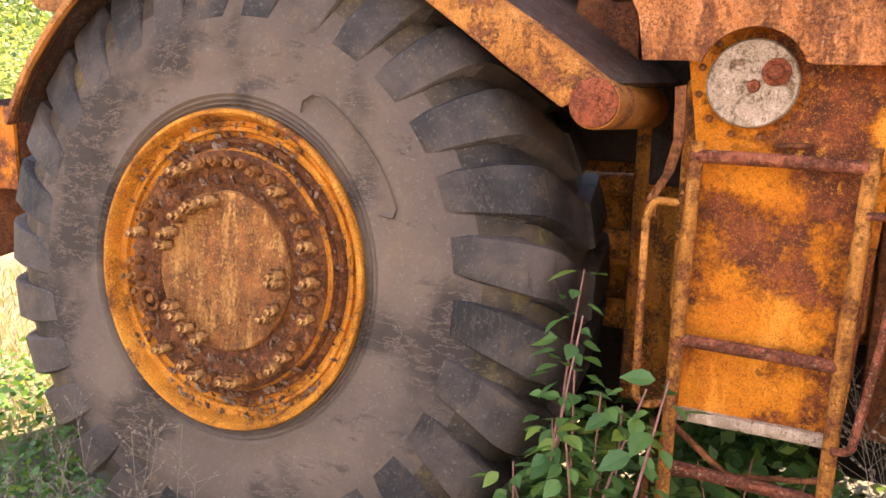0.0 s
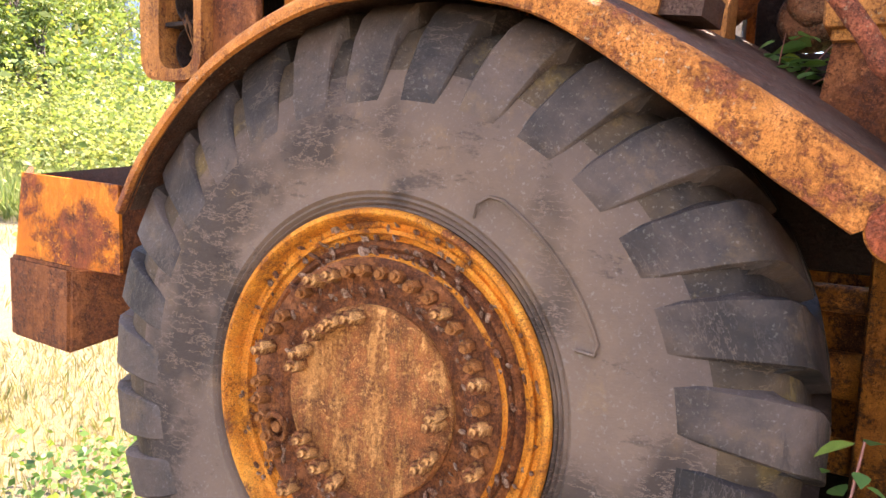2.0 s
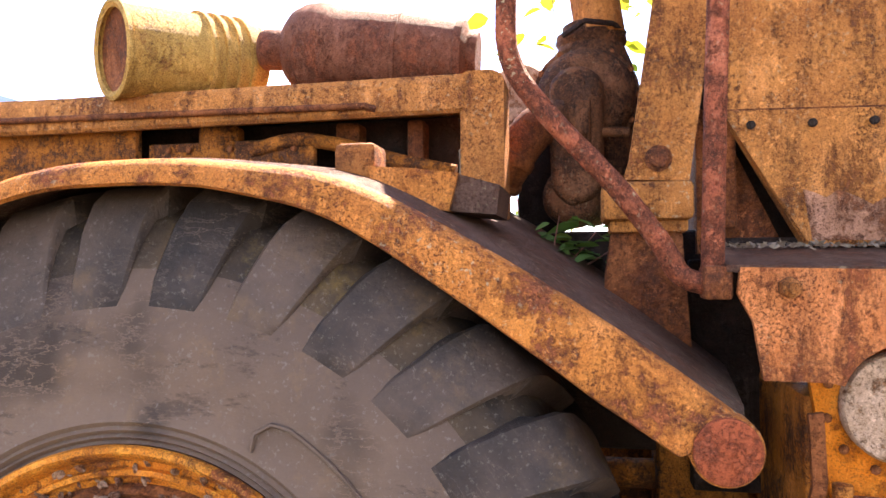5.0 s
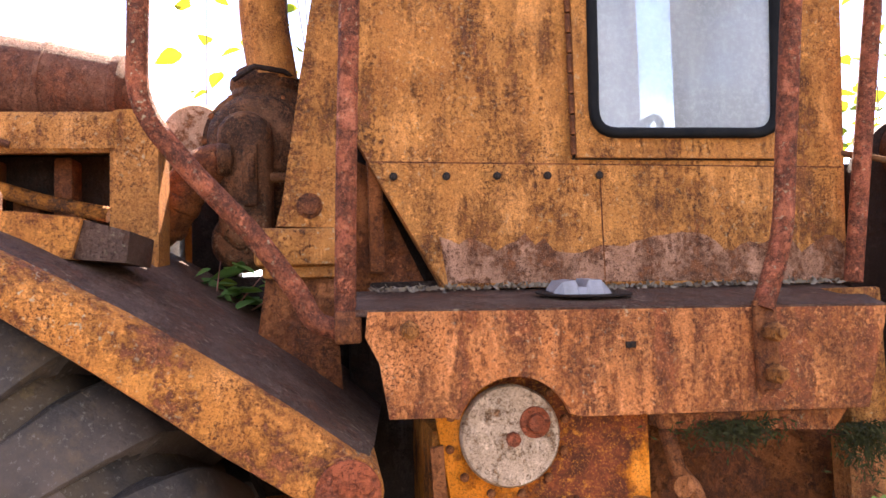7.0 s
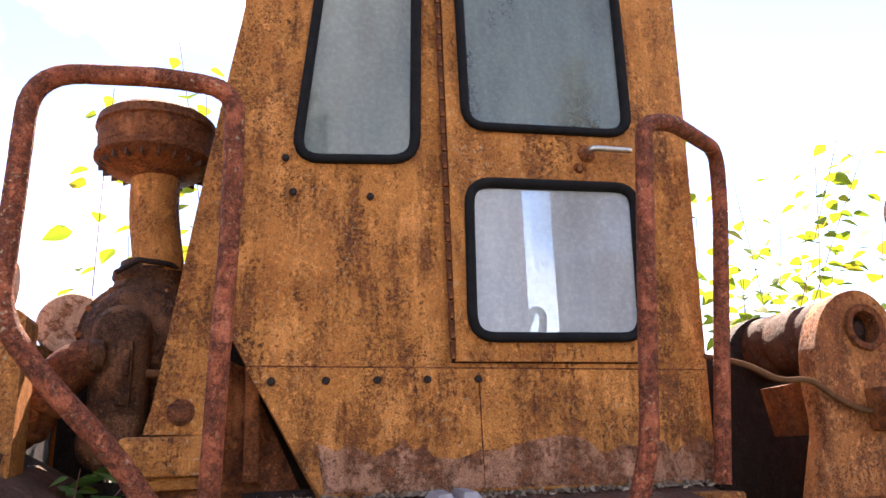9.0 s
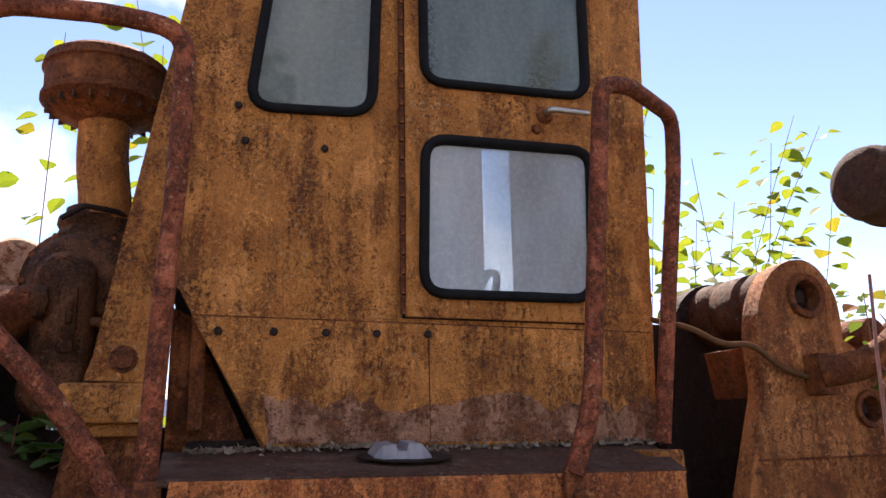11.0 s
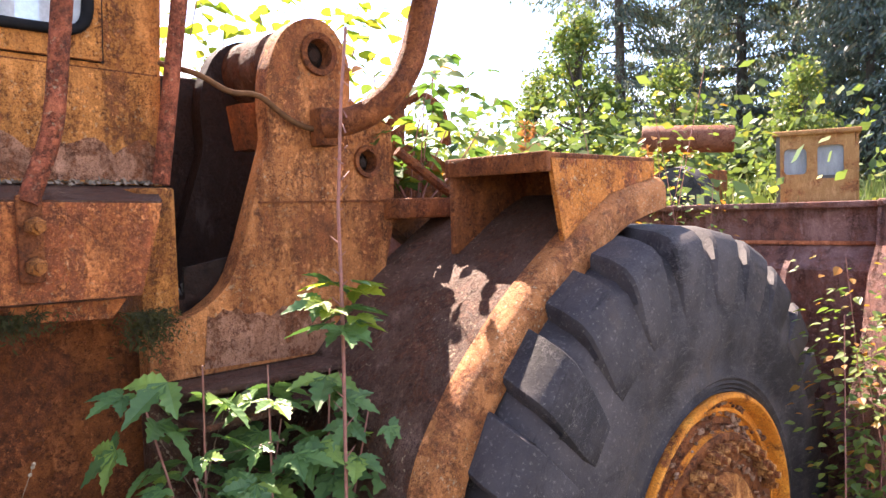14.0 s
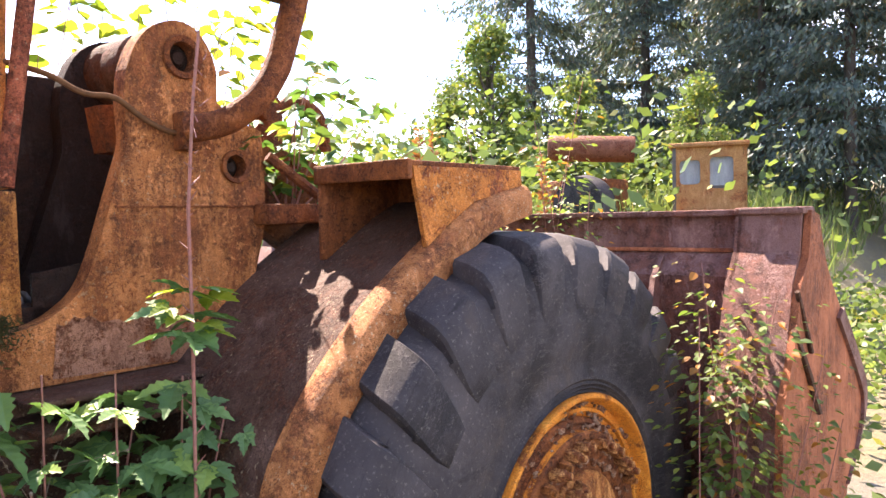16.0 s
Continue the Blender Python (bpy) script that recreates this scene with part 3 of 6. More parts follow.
    cyl(bm, (0.07, -0.008, -0.13), (0.07, -0.018, -0.13), 0.006, seg=8)
    bm.transform(m)
    part("hub_cover", bm, COVER, rim, "round rust-streaked tan hub cover", smooth=40)
    rng = random.Random(4 if word == "rear" else 9)
    base = m
    for k in range(42):
        if rng.random() < 0.06:
            continue
        a = 2 * math.pi * k / 42
        big = rng.random() < 0.4
        at = Matrix.Translation((0.312 * math.cos(a), -0.002, 0.312 * math.sin(a)))
        tilt = pose(0, 0, 0, rng.uniform(-9, 9), rng.uniform(0, 60), rng.uniform(-9, 9))
        shared("bolt", BOLTBIG if big else BOLT, base @ at @ tilt, rim)
    for deg in (5, -3, -24, -32, 98, 112, 124, 136, 150, 162, 214, 226, 238, 252):
        a = radians(deg)
        at = Matrix.Translation((0.205 * math.cos(a), -0.006, 0.205 * math.sin(a)))
        tilt = pose(0, 0, 0, rng.uniform(-14, 14), rng.uniform(0, 60), rng.uniform(-14, 14))
        shared("bolt", BOLTBIG, base @ at @ tilt, rim)
    bm = bmesh.new()
    for _ in range(420):
        a = rng.choice((rng.gauss(-95, 32), rng.gauss(78, 34), rng.uniform(0, 360)))
        r, at = rng.choice(((0.393, 0.028), (0.424, 0.024), (0.365, 0.026), (0.352, 0.012), (0.300, -0.003), (0.262, -0.003)))
        r += rng.uniform(-0.010, 0.010)
        k = rng.uniform(0.003, 0.010)
        place = Matrix.Translation((r * math.cos(radians(a)), at, r * math.sin(radians(a))))
        bmesh.ops.create_icosphere(bm, subdivisions=1, radius=k, matrix=place @ pose(0, 0, 0, rng.uniform(0, 90), rng.uniform(0, 90), 0) @ Matrix.Diagonal((rng.uniform(0.8, 2.2), 0.7, rng.uniform(0.7, 1.4), 1)))
    bm.transform(base)
    tagged(part("rust_crust", bm, CRUST, rim, "crumbs of grey-brown rust scale on the rim"), kind="stuff")
    bm = bmesh.new()
    ring = [(-0.25 + 0.030 * math.cos(t), -0.026 - 0.010 * math.sin(t), -0.105 + 0.034 * math.sin(t)) for t in [2 * math.pi * i / 20 for i in range(21)]]
    tube(bm, ring, 0.008, 8)
    cyl(bm, (-0.25, 0.0, -0.105), (-0.25, -0.03, -0.105), 0.015, seg=12, bevel=0.003)
    bm.transform(base)
    part("lifting_eye", bm, HUBRUST, rim, "bent rusty wire ring on a stud", smooth=40)
    return tyre, rim


RIMPAINT = rusty("rim_paint", (0.66, 0.27, 0.028), (0.54, 0.175, 0.018), rust=(0.20, 0.065, 0.02), amount=0.44, scale=7, streak=0.12, lichen=0.2)
COVER = rusty("cover_paint", (0.58, 0.30, 0.10), (0.36, 0.145, 0.038), rust=(0.23, 0.082, 0.024), amount=0.515, scale=4, streak=0.75, pits=0.56)
build_wheel(0.023, -0.041, 0.942, RUBBER, LUG, 3.3, -4.6, 0.94, "rear", 29, 6.2, 1.13)
build_wheel(3.24, -0.50, 0.66, BLACKTYRE, BLACKTYRE, -2, 0, 0.96, "front", 26, 4.0, 1.0)


# fenders
def arc_points(rows, n=6):
    """A smooth line through (x, z) rows."""
    out = []
    for i in range(len(rows) - 1):
        p0, p1, p2, p3 = (Vector(rows[min(max(i + k, 0), len(rows) - 1)]) for k in (-1, 0, 1, 2))
        for s in range(n):
            u = s / n
            out.append(0.5 * ((2 * p1) + (p2 - p0) * u + (2 * p0 - 5 * p1 + 4 * p2 - p3) * u * u + (3 * p1 - p0 - 3 * p2 + p3) * u ** 3))
    return out + [Vector(rows[-1])]


def fender_sections(line, y0, y1, lips, centre, thick=0.014, roll=0.012, rise=0.0):
    """Sections of a mudguard: a top sheet with a turned-down lip along its outer edge."""
    secs = []
    c = Vector(centre)
    for i, p in enumerate(line):
        n = (p - c).normalized()
        k = lips[0] + (lips[1] - lips[0]) * min(1, 2.2 * i / (len(line) - 1))
        def at(down, y):
            q = p - n * down
            return (q.x, y, q.y)
        secs.append([at(k, y0 + 0.004), at(k - 0.008, y0 - 0.002), at(roll, y0 - 0.003), at(0.003, y0 + 0.004), at(0, y0 + 0.016), at(-rise * 0.2, y0 + 0.10), at(-rise, y1), at(thick - rise, y1), at(thick, y0 + 0.05), at(thick, y0 + 0.018), at(roll + thick, y0 + 0.014), at(k, y0 + 0.014)])
    return secs


SKEW = Matrix(((1, 0, 0, 0), (0.0477, 1, 0, -0.0755), (0, 0, 1, 0), (0, 0, 0, 1)))
line = arc_points([(-0.817, 1.322), (-0.694, 1.503), (-0.466, 1.708), (-0.183, 1.833), (0.042, 1.859), (0.253, 1.846), (0.430, 1.811), (0.640, 1.703), (0.830, 1.585), (0.941, 1.508), (1.031, 1.441)])
bm = bmesh.new()
loft(bm, fender_sections(line, 0.037, 0.78, (0.026, 0.04), (0.023, 0.942), rise=0.085), closed=True)
bm.transform(SKEW)
rear_fender = part("rear_fender", bm, DARKRUST, loader, "rusty ochre rear mudguard with lichen", smooth=50)
bm = bmesh.new()
secs = []
for i, p in enumerate(line):
    n = (p - Vector((0.023, 0.942))).normalized()
    k = 0.034 + 0.012 * min(1, (p.x + 1) / 1.2) + 0.066 * max(0, min(1, (p.x - 0.2) / 0.7))
    w = 0.5 * k + 0.012
    secs.append([(q.x, y, q.y) for q, y in ((p - n * 0.006, 0.082), (p + n * 0.004, 0.056), (p - n * 0.001, 0.038), (p - n * w * 0.30, 0.025), (p - n * w * 0.7, 0.020), (p - n * (k - 0.004), 0.019), (p - n * k, 0.030))])
loft(bm, secs, closed=True)
bm.transform(SKEW)
part("fender_lip", bm, FENDER, rear_fender, "rolled orange lip of the mudguard flaking to rust", smooth=50)
bm = bmesh.new()
cyl(bm, (1.001, 0.022, 1.402), (1.001, 0.78, 1.402), 0.054, seg=32, bevel=0.004)
bm.transform(SKEW)
part("fender_end_tube", bm, FENDER, rear_fender, smooth=40)
bm = bmesh.new()
cyl(bm, (1.001, 0.026, 1.402), (1.001, 0.014, 1.402), 0.050, seg=32, bevel=0.003)
cyl(bm, (1.005, 0.016, 1.410), (1.005, 0.010, 1.410), 0.008, seg=8)
cyl(bm, (1.012, 0.016, 1.385), (1.012, 0.011, 1.385), 0.006, seg=8)
bm.transform(SKEW)
part("end_cap", bm, REDCAP, rear_fender, "round red-rusted end cap", smooth=40)
bm = bmesh.new()
loft(bm, [[(0.418, y, 1.857), (0.500, y, 1.851), (0.582, y, 1.840), (0.565, y, 1.773), (0.47, y, 1.790), (0.428, y, 1.800)] for y in (0.115, 0.23)], closed=True)
part("fender_bracket", bm, FENDER, rear_fender, "welded bracket blocks on the mudguard", smooth=40)
bm = bmesh.new()
loft(bm, [[(0.570, y, 1.842), (0.654, y, 1.818), (0.648, y, 1.766), (0.560, y, 1.775)] for y in (0.125, 0.29)], closed=True)
part("fender_bar", bm, DARKRUST, rear_fender, "dark bar end welded to the bracket", smooth=30)
bm = bmesh.new()
box(bm, (0.351, 0.12, 1.820), (0.431, 0.20, 1.902), 0.012)
part("bracket_foot", bm, HUBRUST, rear_fender, smooth=40)

bm = bmesh.new()
line = arc_points([(2.30, 0.60), (2.30, 0.85), (2.355, 1.07), (2.44, 1.20), (2.535, 1.30), (2.67, 1.415), (2.84, 1.525), (3.06, 1.645), (3.31, 1.70)])
loft(bm, fender_sections(line, -0.30, 0.30, (0.06, 0.075), (3.3, 0.66), 0.014, 0.03), closed=True)
front_fender = part("front_fender", bm, DARKRUST, loader, "dark weathered front mudguard flecked with lichen", smooth=50)
bm = bmesh.new()
secs = []
for p in line:
    n = (p - Vector((3.3, 0.66))).normalized()
    secs.append([(q.x, y, q.y) for q, y in ((p + n * 0.006, -0.245), (p + n * 0.005, -0.275), (p - n * 0.004, -0.300), (p - n * 0.018, -0.314), (p - n * 0.040, -0.320), (p - n * 0.088, -0.320), (p - n * 0.090, -0.308))])
loft(bm, secs, closed=True)
part("fender_rim", bm, FRONTRIM, front_fender, "orange rusted lip along the mudguard", smooth=50)
# step box on top of the front mudguard
bm = bmesh.new()
box(bm, (2.80, -0.285, 1.742), (3.30, 0.05, 1.756), 0.004)
box(bm, (2.78, -0.29, 1.708), (2.80, 0.055, 1.758), 0.004)
part("fender_step_top", bm, RUST, front_fender, "flat rusty tread plate", smooth=40)
bm = bmesh.new()
sheet(bm, [[(2.802, 1.742), (3.30, 1.744), (3.30, 1.70), (3.06, 1.652), (2.94, 1.59), (2.85, 1.535)]], -0.288, -0.274)
part("fender_step_side", bm, FENDER, front_fender, smooth=40)
bm = bmesh.new()
box(bm, (2.785, 0.03, 1.50), (3.25, 0.045, 1.742), 0.003)
box(bm, (3.10, -0.28, 1.64), (3.115, 0.03, 1.742), 0.003)
part("fender_step_gusset", bm, RUST, front_fender, smooth=40)

# cab
CY = 0.345
WIN_LOW = rounded([(1.535, 2.03), (1.955, 2.03), (1.975, 2.405), (1.545, 2.395)], 0.055)
WIN_UP = rounded([(1.545, 2.535), (1.975, 2.548), (1.985, 3.02), (1.545, 3.01)], 0.055)
WIN_SIDE = rounded([(1.15, 2.43), (1.425, 2.445), (1.445, 2.98), (1.215, 2.97)], 0.06)


def shrink(loop, d):
    cx, cz = sum(p[0] for p in loop) / len(loop), sum(p[1] for p in loop) / len(loop)
    out = []
    k = len(loop)
    for i in range(k):
        a, b = Vector(loop[i - 1]), Vector(loop[(i + 1) % k])
        t = (b - a).normalized()
        n = Vector((-t.y, t.x))
        if n.dot(Vector((cx, cz)) - Vector(loop[i])) < 0:
            n = -n
        out.append(tuple(Vector(loop[i]) + n * d))
    return out


bm = bmesh.new()
outline = [(1.205, 1.712), (2.108, 1.700), (2.185, 3.20), (1.10, 3.20), (0.955, 2.335), (0.885, 1.89), (0.872, 1.846), (0.997, 1.842), (1.026, 2.03), (1.033, 2.025)]
doorhole = [(1.508, 1.995), (1.972, 1.99), (1.998, 3.10), (1.512, 3.10)]
sheet(bm, [outline, WIN_SIDE, doorhole], CY, CY + 0.035)
cab = part("cab_side", bm, OCHRE, loader, "cab side panel in faded ochre paint spotted with rust", smooth=30)
bm = bmesh.new()
sheet(bm, [[(1.208, 1.716), (2.104, 1.704), (2.112, 1.955), (1.058, 1.972), (1.068, 1.955)]], CY - 0.006, CY)
part("lower_panel", bm, OCHRE, cab, "lower skirt panel with pale worn band")
bm = bmesh.new()
band = [(1.215, 1.722), (2.102, 1.708), (2.103, 1.78)] + [(2.10 - 0.92 * k / 46, 1.795 + 0.035 * noise.noise((k * 0.31, 0.5, 0)) + 0.02 * noise.noise((k * 1.1, 3, 0))) for k in range(1, 46)]
sheet(bm, [band], CY - 0.008, CY - 0.0065)
part("worn_band", bm, PRIMER, cab, "bare pinkish-grey primer band")
for x in (1.109, 1.218, 1.324, 1.432, 1.545):
    shared("rivet", RIVET, pose(x, CY - 0.008, 1.942), cab)
for x, z in ((1.317, 2.35), (1.147, 2.351), (1.13, 2.43), (0.94, 1.886)):
    shared("rivet", RIVET, pose(x, CY - 0.001, z), cab)
bm = bmesh.new()
lathe(bm, [(0.0001, -0.012), (0.018, -0.012), (0.018, -0.004), (0.026, -0.004), (0.026, 0.002)], (0.94, CY, 1.886), 24)
part("post_bolt", bm, RUST, cab, smooth=40)

bm = bmesh.new()
door_outline = [(1.497, 1.98), (1.984, 1.975), (2.012, 3.115), (1.502, 3.115)]
sheet(bm, [door_outline, WIN_LOW, WIN_UP], CY - 0.014, CY + 0.020)
door = part("cab_door", bm, OCHRE, loader, "closed cab door with two rubber-sealed windows", smooth=30)
# Thin dark strip: the outline shadow of the door edge, as colour.
bm = bmesh.new()
sheet(bm, [shrink(door_outline, -0.007), shrink(door_outline, -0.0005)], CY - 0.004, CY - 0.001)
part("door_gap", bm, DARKSHADE, door, "dark strip painted as the shaded gap round the door")
bm = bmesh.new()
cyl(bm, (0, 0, 0), (0, 0, 0.039), 0.0065, seg=8)
KNUCKLE = mesh_of("hinge_knuckle", bm, RUST, 40)
for k in range(26):
    shared("hinge_knuckle", KNUCKLE, pose(1.490, CY - 0.014, 1.985 + k * 0.044), door)
bm = bmesh.new()
sheet(bm, [[(1.062, 1.9725), (2.112, 1.9560), (2.112, 1.9585), (1.060, 1.9755)]], CY - 0.005, CY - 0.001)
part("panel_seam", bm, RUST, cab)
bm = bmesh.new()
box(bm, (1.547, CY - 0.0085, 1.72), (1.5495, CY - 0.0055, 1.955), 0)
part("panel_seam", bm, RUST, cab)


def window(loop, parent, y, glass, label):
    bm = bmesh.new()
    outer, inner = shrink(loop, -0.010), shrink(loop, 0.013)
    rows = []
    for dy, ring in ((0.004, outer), (-0.010, outer), (-0.015, shrink(loop, -0.004)), (-0.014, shrink(loop, 0.006)), (-0.004, inner), (0.01, inner)):
        rows.append([(x, y + dy, z) for x, z in ring])
    rr = [[bm.verts.new(p) for p in r] for r in rows]
    for a, b in zip(rr, rr[1:]):
        for j in range(len(a)):
            bm.faces.new((a[j], a[(j + 1) % len(a)], b[(j + 1) % len(a)], b[j]))
    seal = part("window_seal", bm, SEAL, parent, "black rubber window seal", smooth=50)
    bm = bmesh.new()
    sheet(bm, [shrink(loop, 0.008)], y + 0.002, y + 0.006)
    pane = part("window_pane", bm, glass, parent, label)
    pane.visible_shadow = False


window(WIN_LOW, door, CY - 0.014, GLASS, "hazy dusty window glass")
window(WIN_UP, door, CY - 0.014, GLASSDARK, "dirty greenish window glass")
window(WIN_SIDE, cab, CY, GLASSDARK, "dirty greenish window glass with algae spots")
bm = bmesh.new()
tube(bm, fillet([(1.855, CY - 0.016, 2.488), (1.855, CY - 0.05, 2.488), (1.955, CY - 0.055, 2.486)], 0.02), 0.009, 10, 0.007)
part("door_handle", bm, CHROME, door, "worn chrome door handle", smooth=60)
bm = bmesh.new()
lathe(bm, [(0.0001, -0.012), (0.018, -0.010), (0.024, 0.0)], (1.855, CY - 0.014, 2.488), 20)
lathe(bm, [(0.0001, -0.008), (0.010, -0.008), (0.014, 0.0)], (1.83, CY - 0.014, 2.448), 16)
part("lock_plate", bm, RUST, door, smooth=40)

# cab shell behind the side: front, rear and far walls, roof, floor
bm = bmesh.new()
sheet(bm, [[(CY + 0.036, 1.70), (1.70, 1.70), (1.70, 3.2), (CY + 0.036, 3.2)], rounded([(1.12, 1.98), (1.46, 1.98), (1.46, 3.02), (1.12, 3.02)], 0.05)], -0.015, 0.015)
bm.transform(Matrix.Translation((2.115, 0, 0)) @ Matrix.Rotation(radians(90), 4, "Z"))
bm.transform(Matrix(((1, 0, 0.012, -0.022), (0, 1, 0, 0), (0, 0, 1, 0), (0, 0, 0, 1))))
part("cab_front", bm, OCHRE, loader, "narrow front wall of the cab", smooth=40)
bm = bmesh.new()
box(bm, (1.06, CY + 0.036, 1.75), (1.09, 1.70, 2.45), 0.004)
box(bm, (1.07, CY + 0.036, 2.45), (1.11, 0.45, 3.2), 0.004)
box(bm, (1.07, 1.60, 2.45), (1.11, 1.70, 3.2), 0.004)
part("cab_rear", bm, RUST, loader, "cab rear wall with window opening", smooth=40)
bm = bmesh.new()
sheet(bm, [[(1.06, 1.75), (2.13, 1.70), (2.16, 3.2), (1.06, 3.2)], [(1.15, 2.15), (1.72, 2.15), (1.72, 3.05), (1.15, 3.05)]], 1.70, 1.73)
part("cab_far_side", bm, CABINSIDE, loader, "far cab wall with window openings")
bm = bmesh.new()
box(bm, (1.03, CY - 0.03, 3.20), (2.22, 1.76, 3.26), 0.02)
part("cab_roof", bm, OCHRE, loader, "flat cab roof", smooth=40)
bm = bmesh.new()
box(bm, (1.06, CY + 0.036, 1.70), (2.10, 1.70, 1.73), 0.004)
part("cab_floor", bm, DARKSHADE, loader)
bm = bmesh.new()
box(bm, (1.25, 0.75, 1.75), (1.70, 1.25, 2.02), 0.03)
box(bm, (1.22, 0.75, 2.0), (1.34, 1.25, 2.55), 0.03)
part("driver_seat", bm, SEAL, loader, "torn dark driver seat seen through the glass", smooth=40)
bm = bmesh.new()
ring = [(1.88 + 0.08 * math.sin(t), 1.0 + 0.19 * math.cos(t), 2.06 + 0.17 * math.sin(t)) for t in [2 * math.pi * i / 28 for i in range(29)]]
tube(bm, ring, 0.012, 8)
tube(bm, [(1.88, 1.0, 2.06), (2.05, 1.0, 1.80)], 0.025, 10)
tube(bm, [(1.80, 1.0, 1.90), (1.96, 1.0, 2.22)], 0.010, 8)
part("steering_wheel", bm, SEAL, loader, "black steering wheel", smooth=60)

# leaning post foot under the cab corner
bm = bmesh.new()
box(bm, (0.83, 0.33, 1.765), (1.005, 0.50, 1.842), 0.012)
box(bm, (0.845, 0.35, 1.742), (0.995, 0.48, 1.77), 0.006)
part("post_foot", bm, OCHRE, loader, "cast foot block of the cab post", smooth=40)
bm = bmesh.new()
loft(bm, [[(0.815, 0.36, 1.50), (1.00, 0.36, 1.50), (1.00, 0.62, 1.50), (0.815, 0.62, 1.50)], [(0.85, 0.37, 1.745), (0.985, 0.37, 1.745), (0.985, 0.5, 1.745), (0.85, 0.5, 1.745)]], closed=True)
part("post_base", bm, RUST, loader, smooth=30)
bm = bmesh.new()
sheet(bm, [[(1.02, 1.70), (1.19, 1.70), (1.06, 1.98), (1.02, 2.0)]], 0.42, 0.45)
part("corner_gusset", bm, RUST, loader, "dark rusty gusset behind the cab corner")
# Added dark sheet closing the bright gap at the cab corner, as shade.
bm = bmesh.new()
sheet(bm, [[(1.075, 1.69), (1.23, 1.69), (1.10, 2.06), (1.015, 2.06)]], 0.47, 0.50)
part("corner_shade_sheet", bm, DARKSHADE, loader, "dark sheet added behind the gusset as shade")

# Web coloured near-black for the shade behind the step.
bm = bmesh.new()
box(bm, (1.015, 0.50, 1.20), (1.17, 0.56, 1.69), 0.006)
part("frame_web", bm, DARKSHADE, loader, "dark frame web behind the step, shade in its colour")

# step and its side face
bm = bmesh.new()
notch = [(1.285 + 0.103 * math.cos(a), 1.452 + 0.103 * math.sin(a)) for a in [radians(d) for d in range(20, 161, 10)]]
face = [(1.040, 1.672), (1.992, 1.652), (1.985, 1.62), (1.942, 1.470)] + [(1.40, 1.482)] + notch + [(1.17, 1.492), (1.072, 1.494), (1.058, 1.585), (1.035, 1.63)]
sheet(bm, [face], 0.085, 0.100)
step = part("step_face", bm, STEP, loader, "weathered salmon and ochre side face of the step")
bm = bmesh.new()
loft(bm, [[(1.02, 0.088, 1.676), (1.994, 0.088, 1.656), (1.994, 0.088, 1.646), (1.02, 0.088, 1.664)], [(1.02, 0.36, 1.712), (2.10, 0.36, 1.700), (2.10, 0.36, 1.688), (1.02, 0.36, 1.70)]], closed=True)
part("step_top", bm, DARKRUST, loader, "dark grimy tread plate")
bm = bmesh.new()
sheet(bm, [[(1.56, 1.470), (1.93, 1.462), (1.90, 1.425), (1.56, 1.445)]], 0.13, 0.30)
part("step_underframe", bm, STEP, loader, "scaly lower frame rail")
bm = bmesh.new()
box(bm, (1.99, 0.20, 1.40), (2.075, 0.335, 1.688), 0.006)
part("corner_post", bm, OCHRE, loader, "short dark ochre post under the cab corner", smooth=40)
for x, z in ((1.107, 1.640), (1.745, 1.614), (1.743, 1.542)):
    shared("bolt", BOLT, pose(x, 0.080 if x < 1.5 else 0.068, z), step)
# No slot is cut; a dark block gives its inner shade.
bm = bmesh.new()
box(bm, (1.485, 0.080, 1.595), (1.503, 0.087, 1.606), 0.001)
part("slot", bm, DARKSHADE, step)
bm = bmesh.new()
loft(bm, [[(x, 0.165 + 0.012 * s, 1.69), (x, 0.255 - 0.012 * s, 1.70), (x, 0.245 - 0.01 * s, 1.69 + h), (x, 0.175 + 0.01 * s, 1.685 + h)] for x, h, s in ((1.39, 0.012, 1), (1.405, 0.030, 0), (1.43, 0.032, 0), (1.435, 0.019, 0), (1.45, 0.019, 0), (1.455, 0.033, 0), (1.48, 0.032, 0), (1.50, 0.012, 1))], closed=True)
# Flat dark disc on the step, coloured as the shade in the hole.
hole = bmesh.new()
cyl(hole, (0, 0, 0), (0, 0, 0.003), 0.075, seg=28)
hole.transform(pose(1.455, 0.205, 1.6925, 7.5, 1.2) @ Matrix.Diagonal((1.25, 0.8, 1, 1)))
part("filler_hole_disc", hole, DARKSHADE, step, "dark disc painted as the shaded filler hole in the step")
plug = part("plastic_cap", bm, PLASTIC, None, smooth=30)
tagged(plug, "broken grey plastic cap lying on the step", "cap")
rng = random.Random(31)
rows = []
for _ in range(900):
    x = rng.uniform(1.06, 2.08)
    y = 0.338 - abs(rng.gauss(0, 0.022))
    rows.append(((x, y, 1.665 + (y - 0.085) * 0.136 + (0.010 if x < 1.5 else 0.002) + 0.004), (rng.uniform(-1, 1), rng.uniform(-1, 1), rng.uniform(0, 0.5)), rng.uniform(0.006, 0.02)))
GRIT_ROWS = rows
# hand rails
bm = bmesh.new()
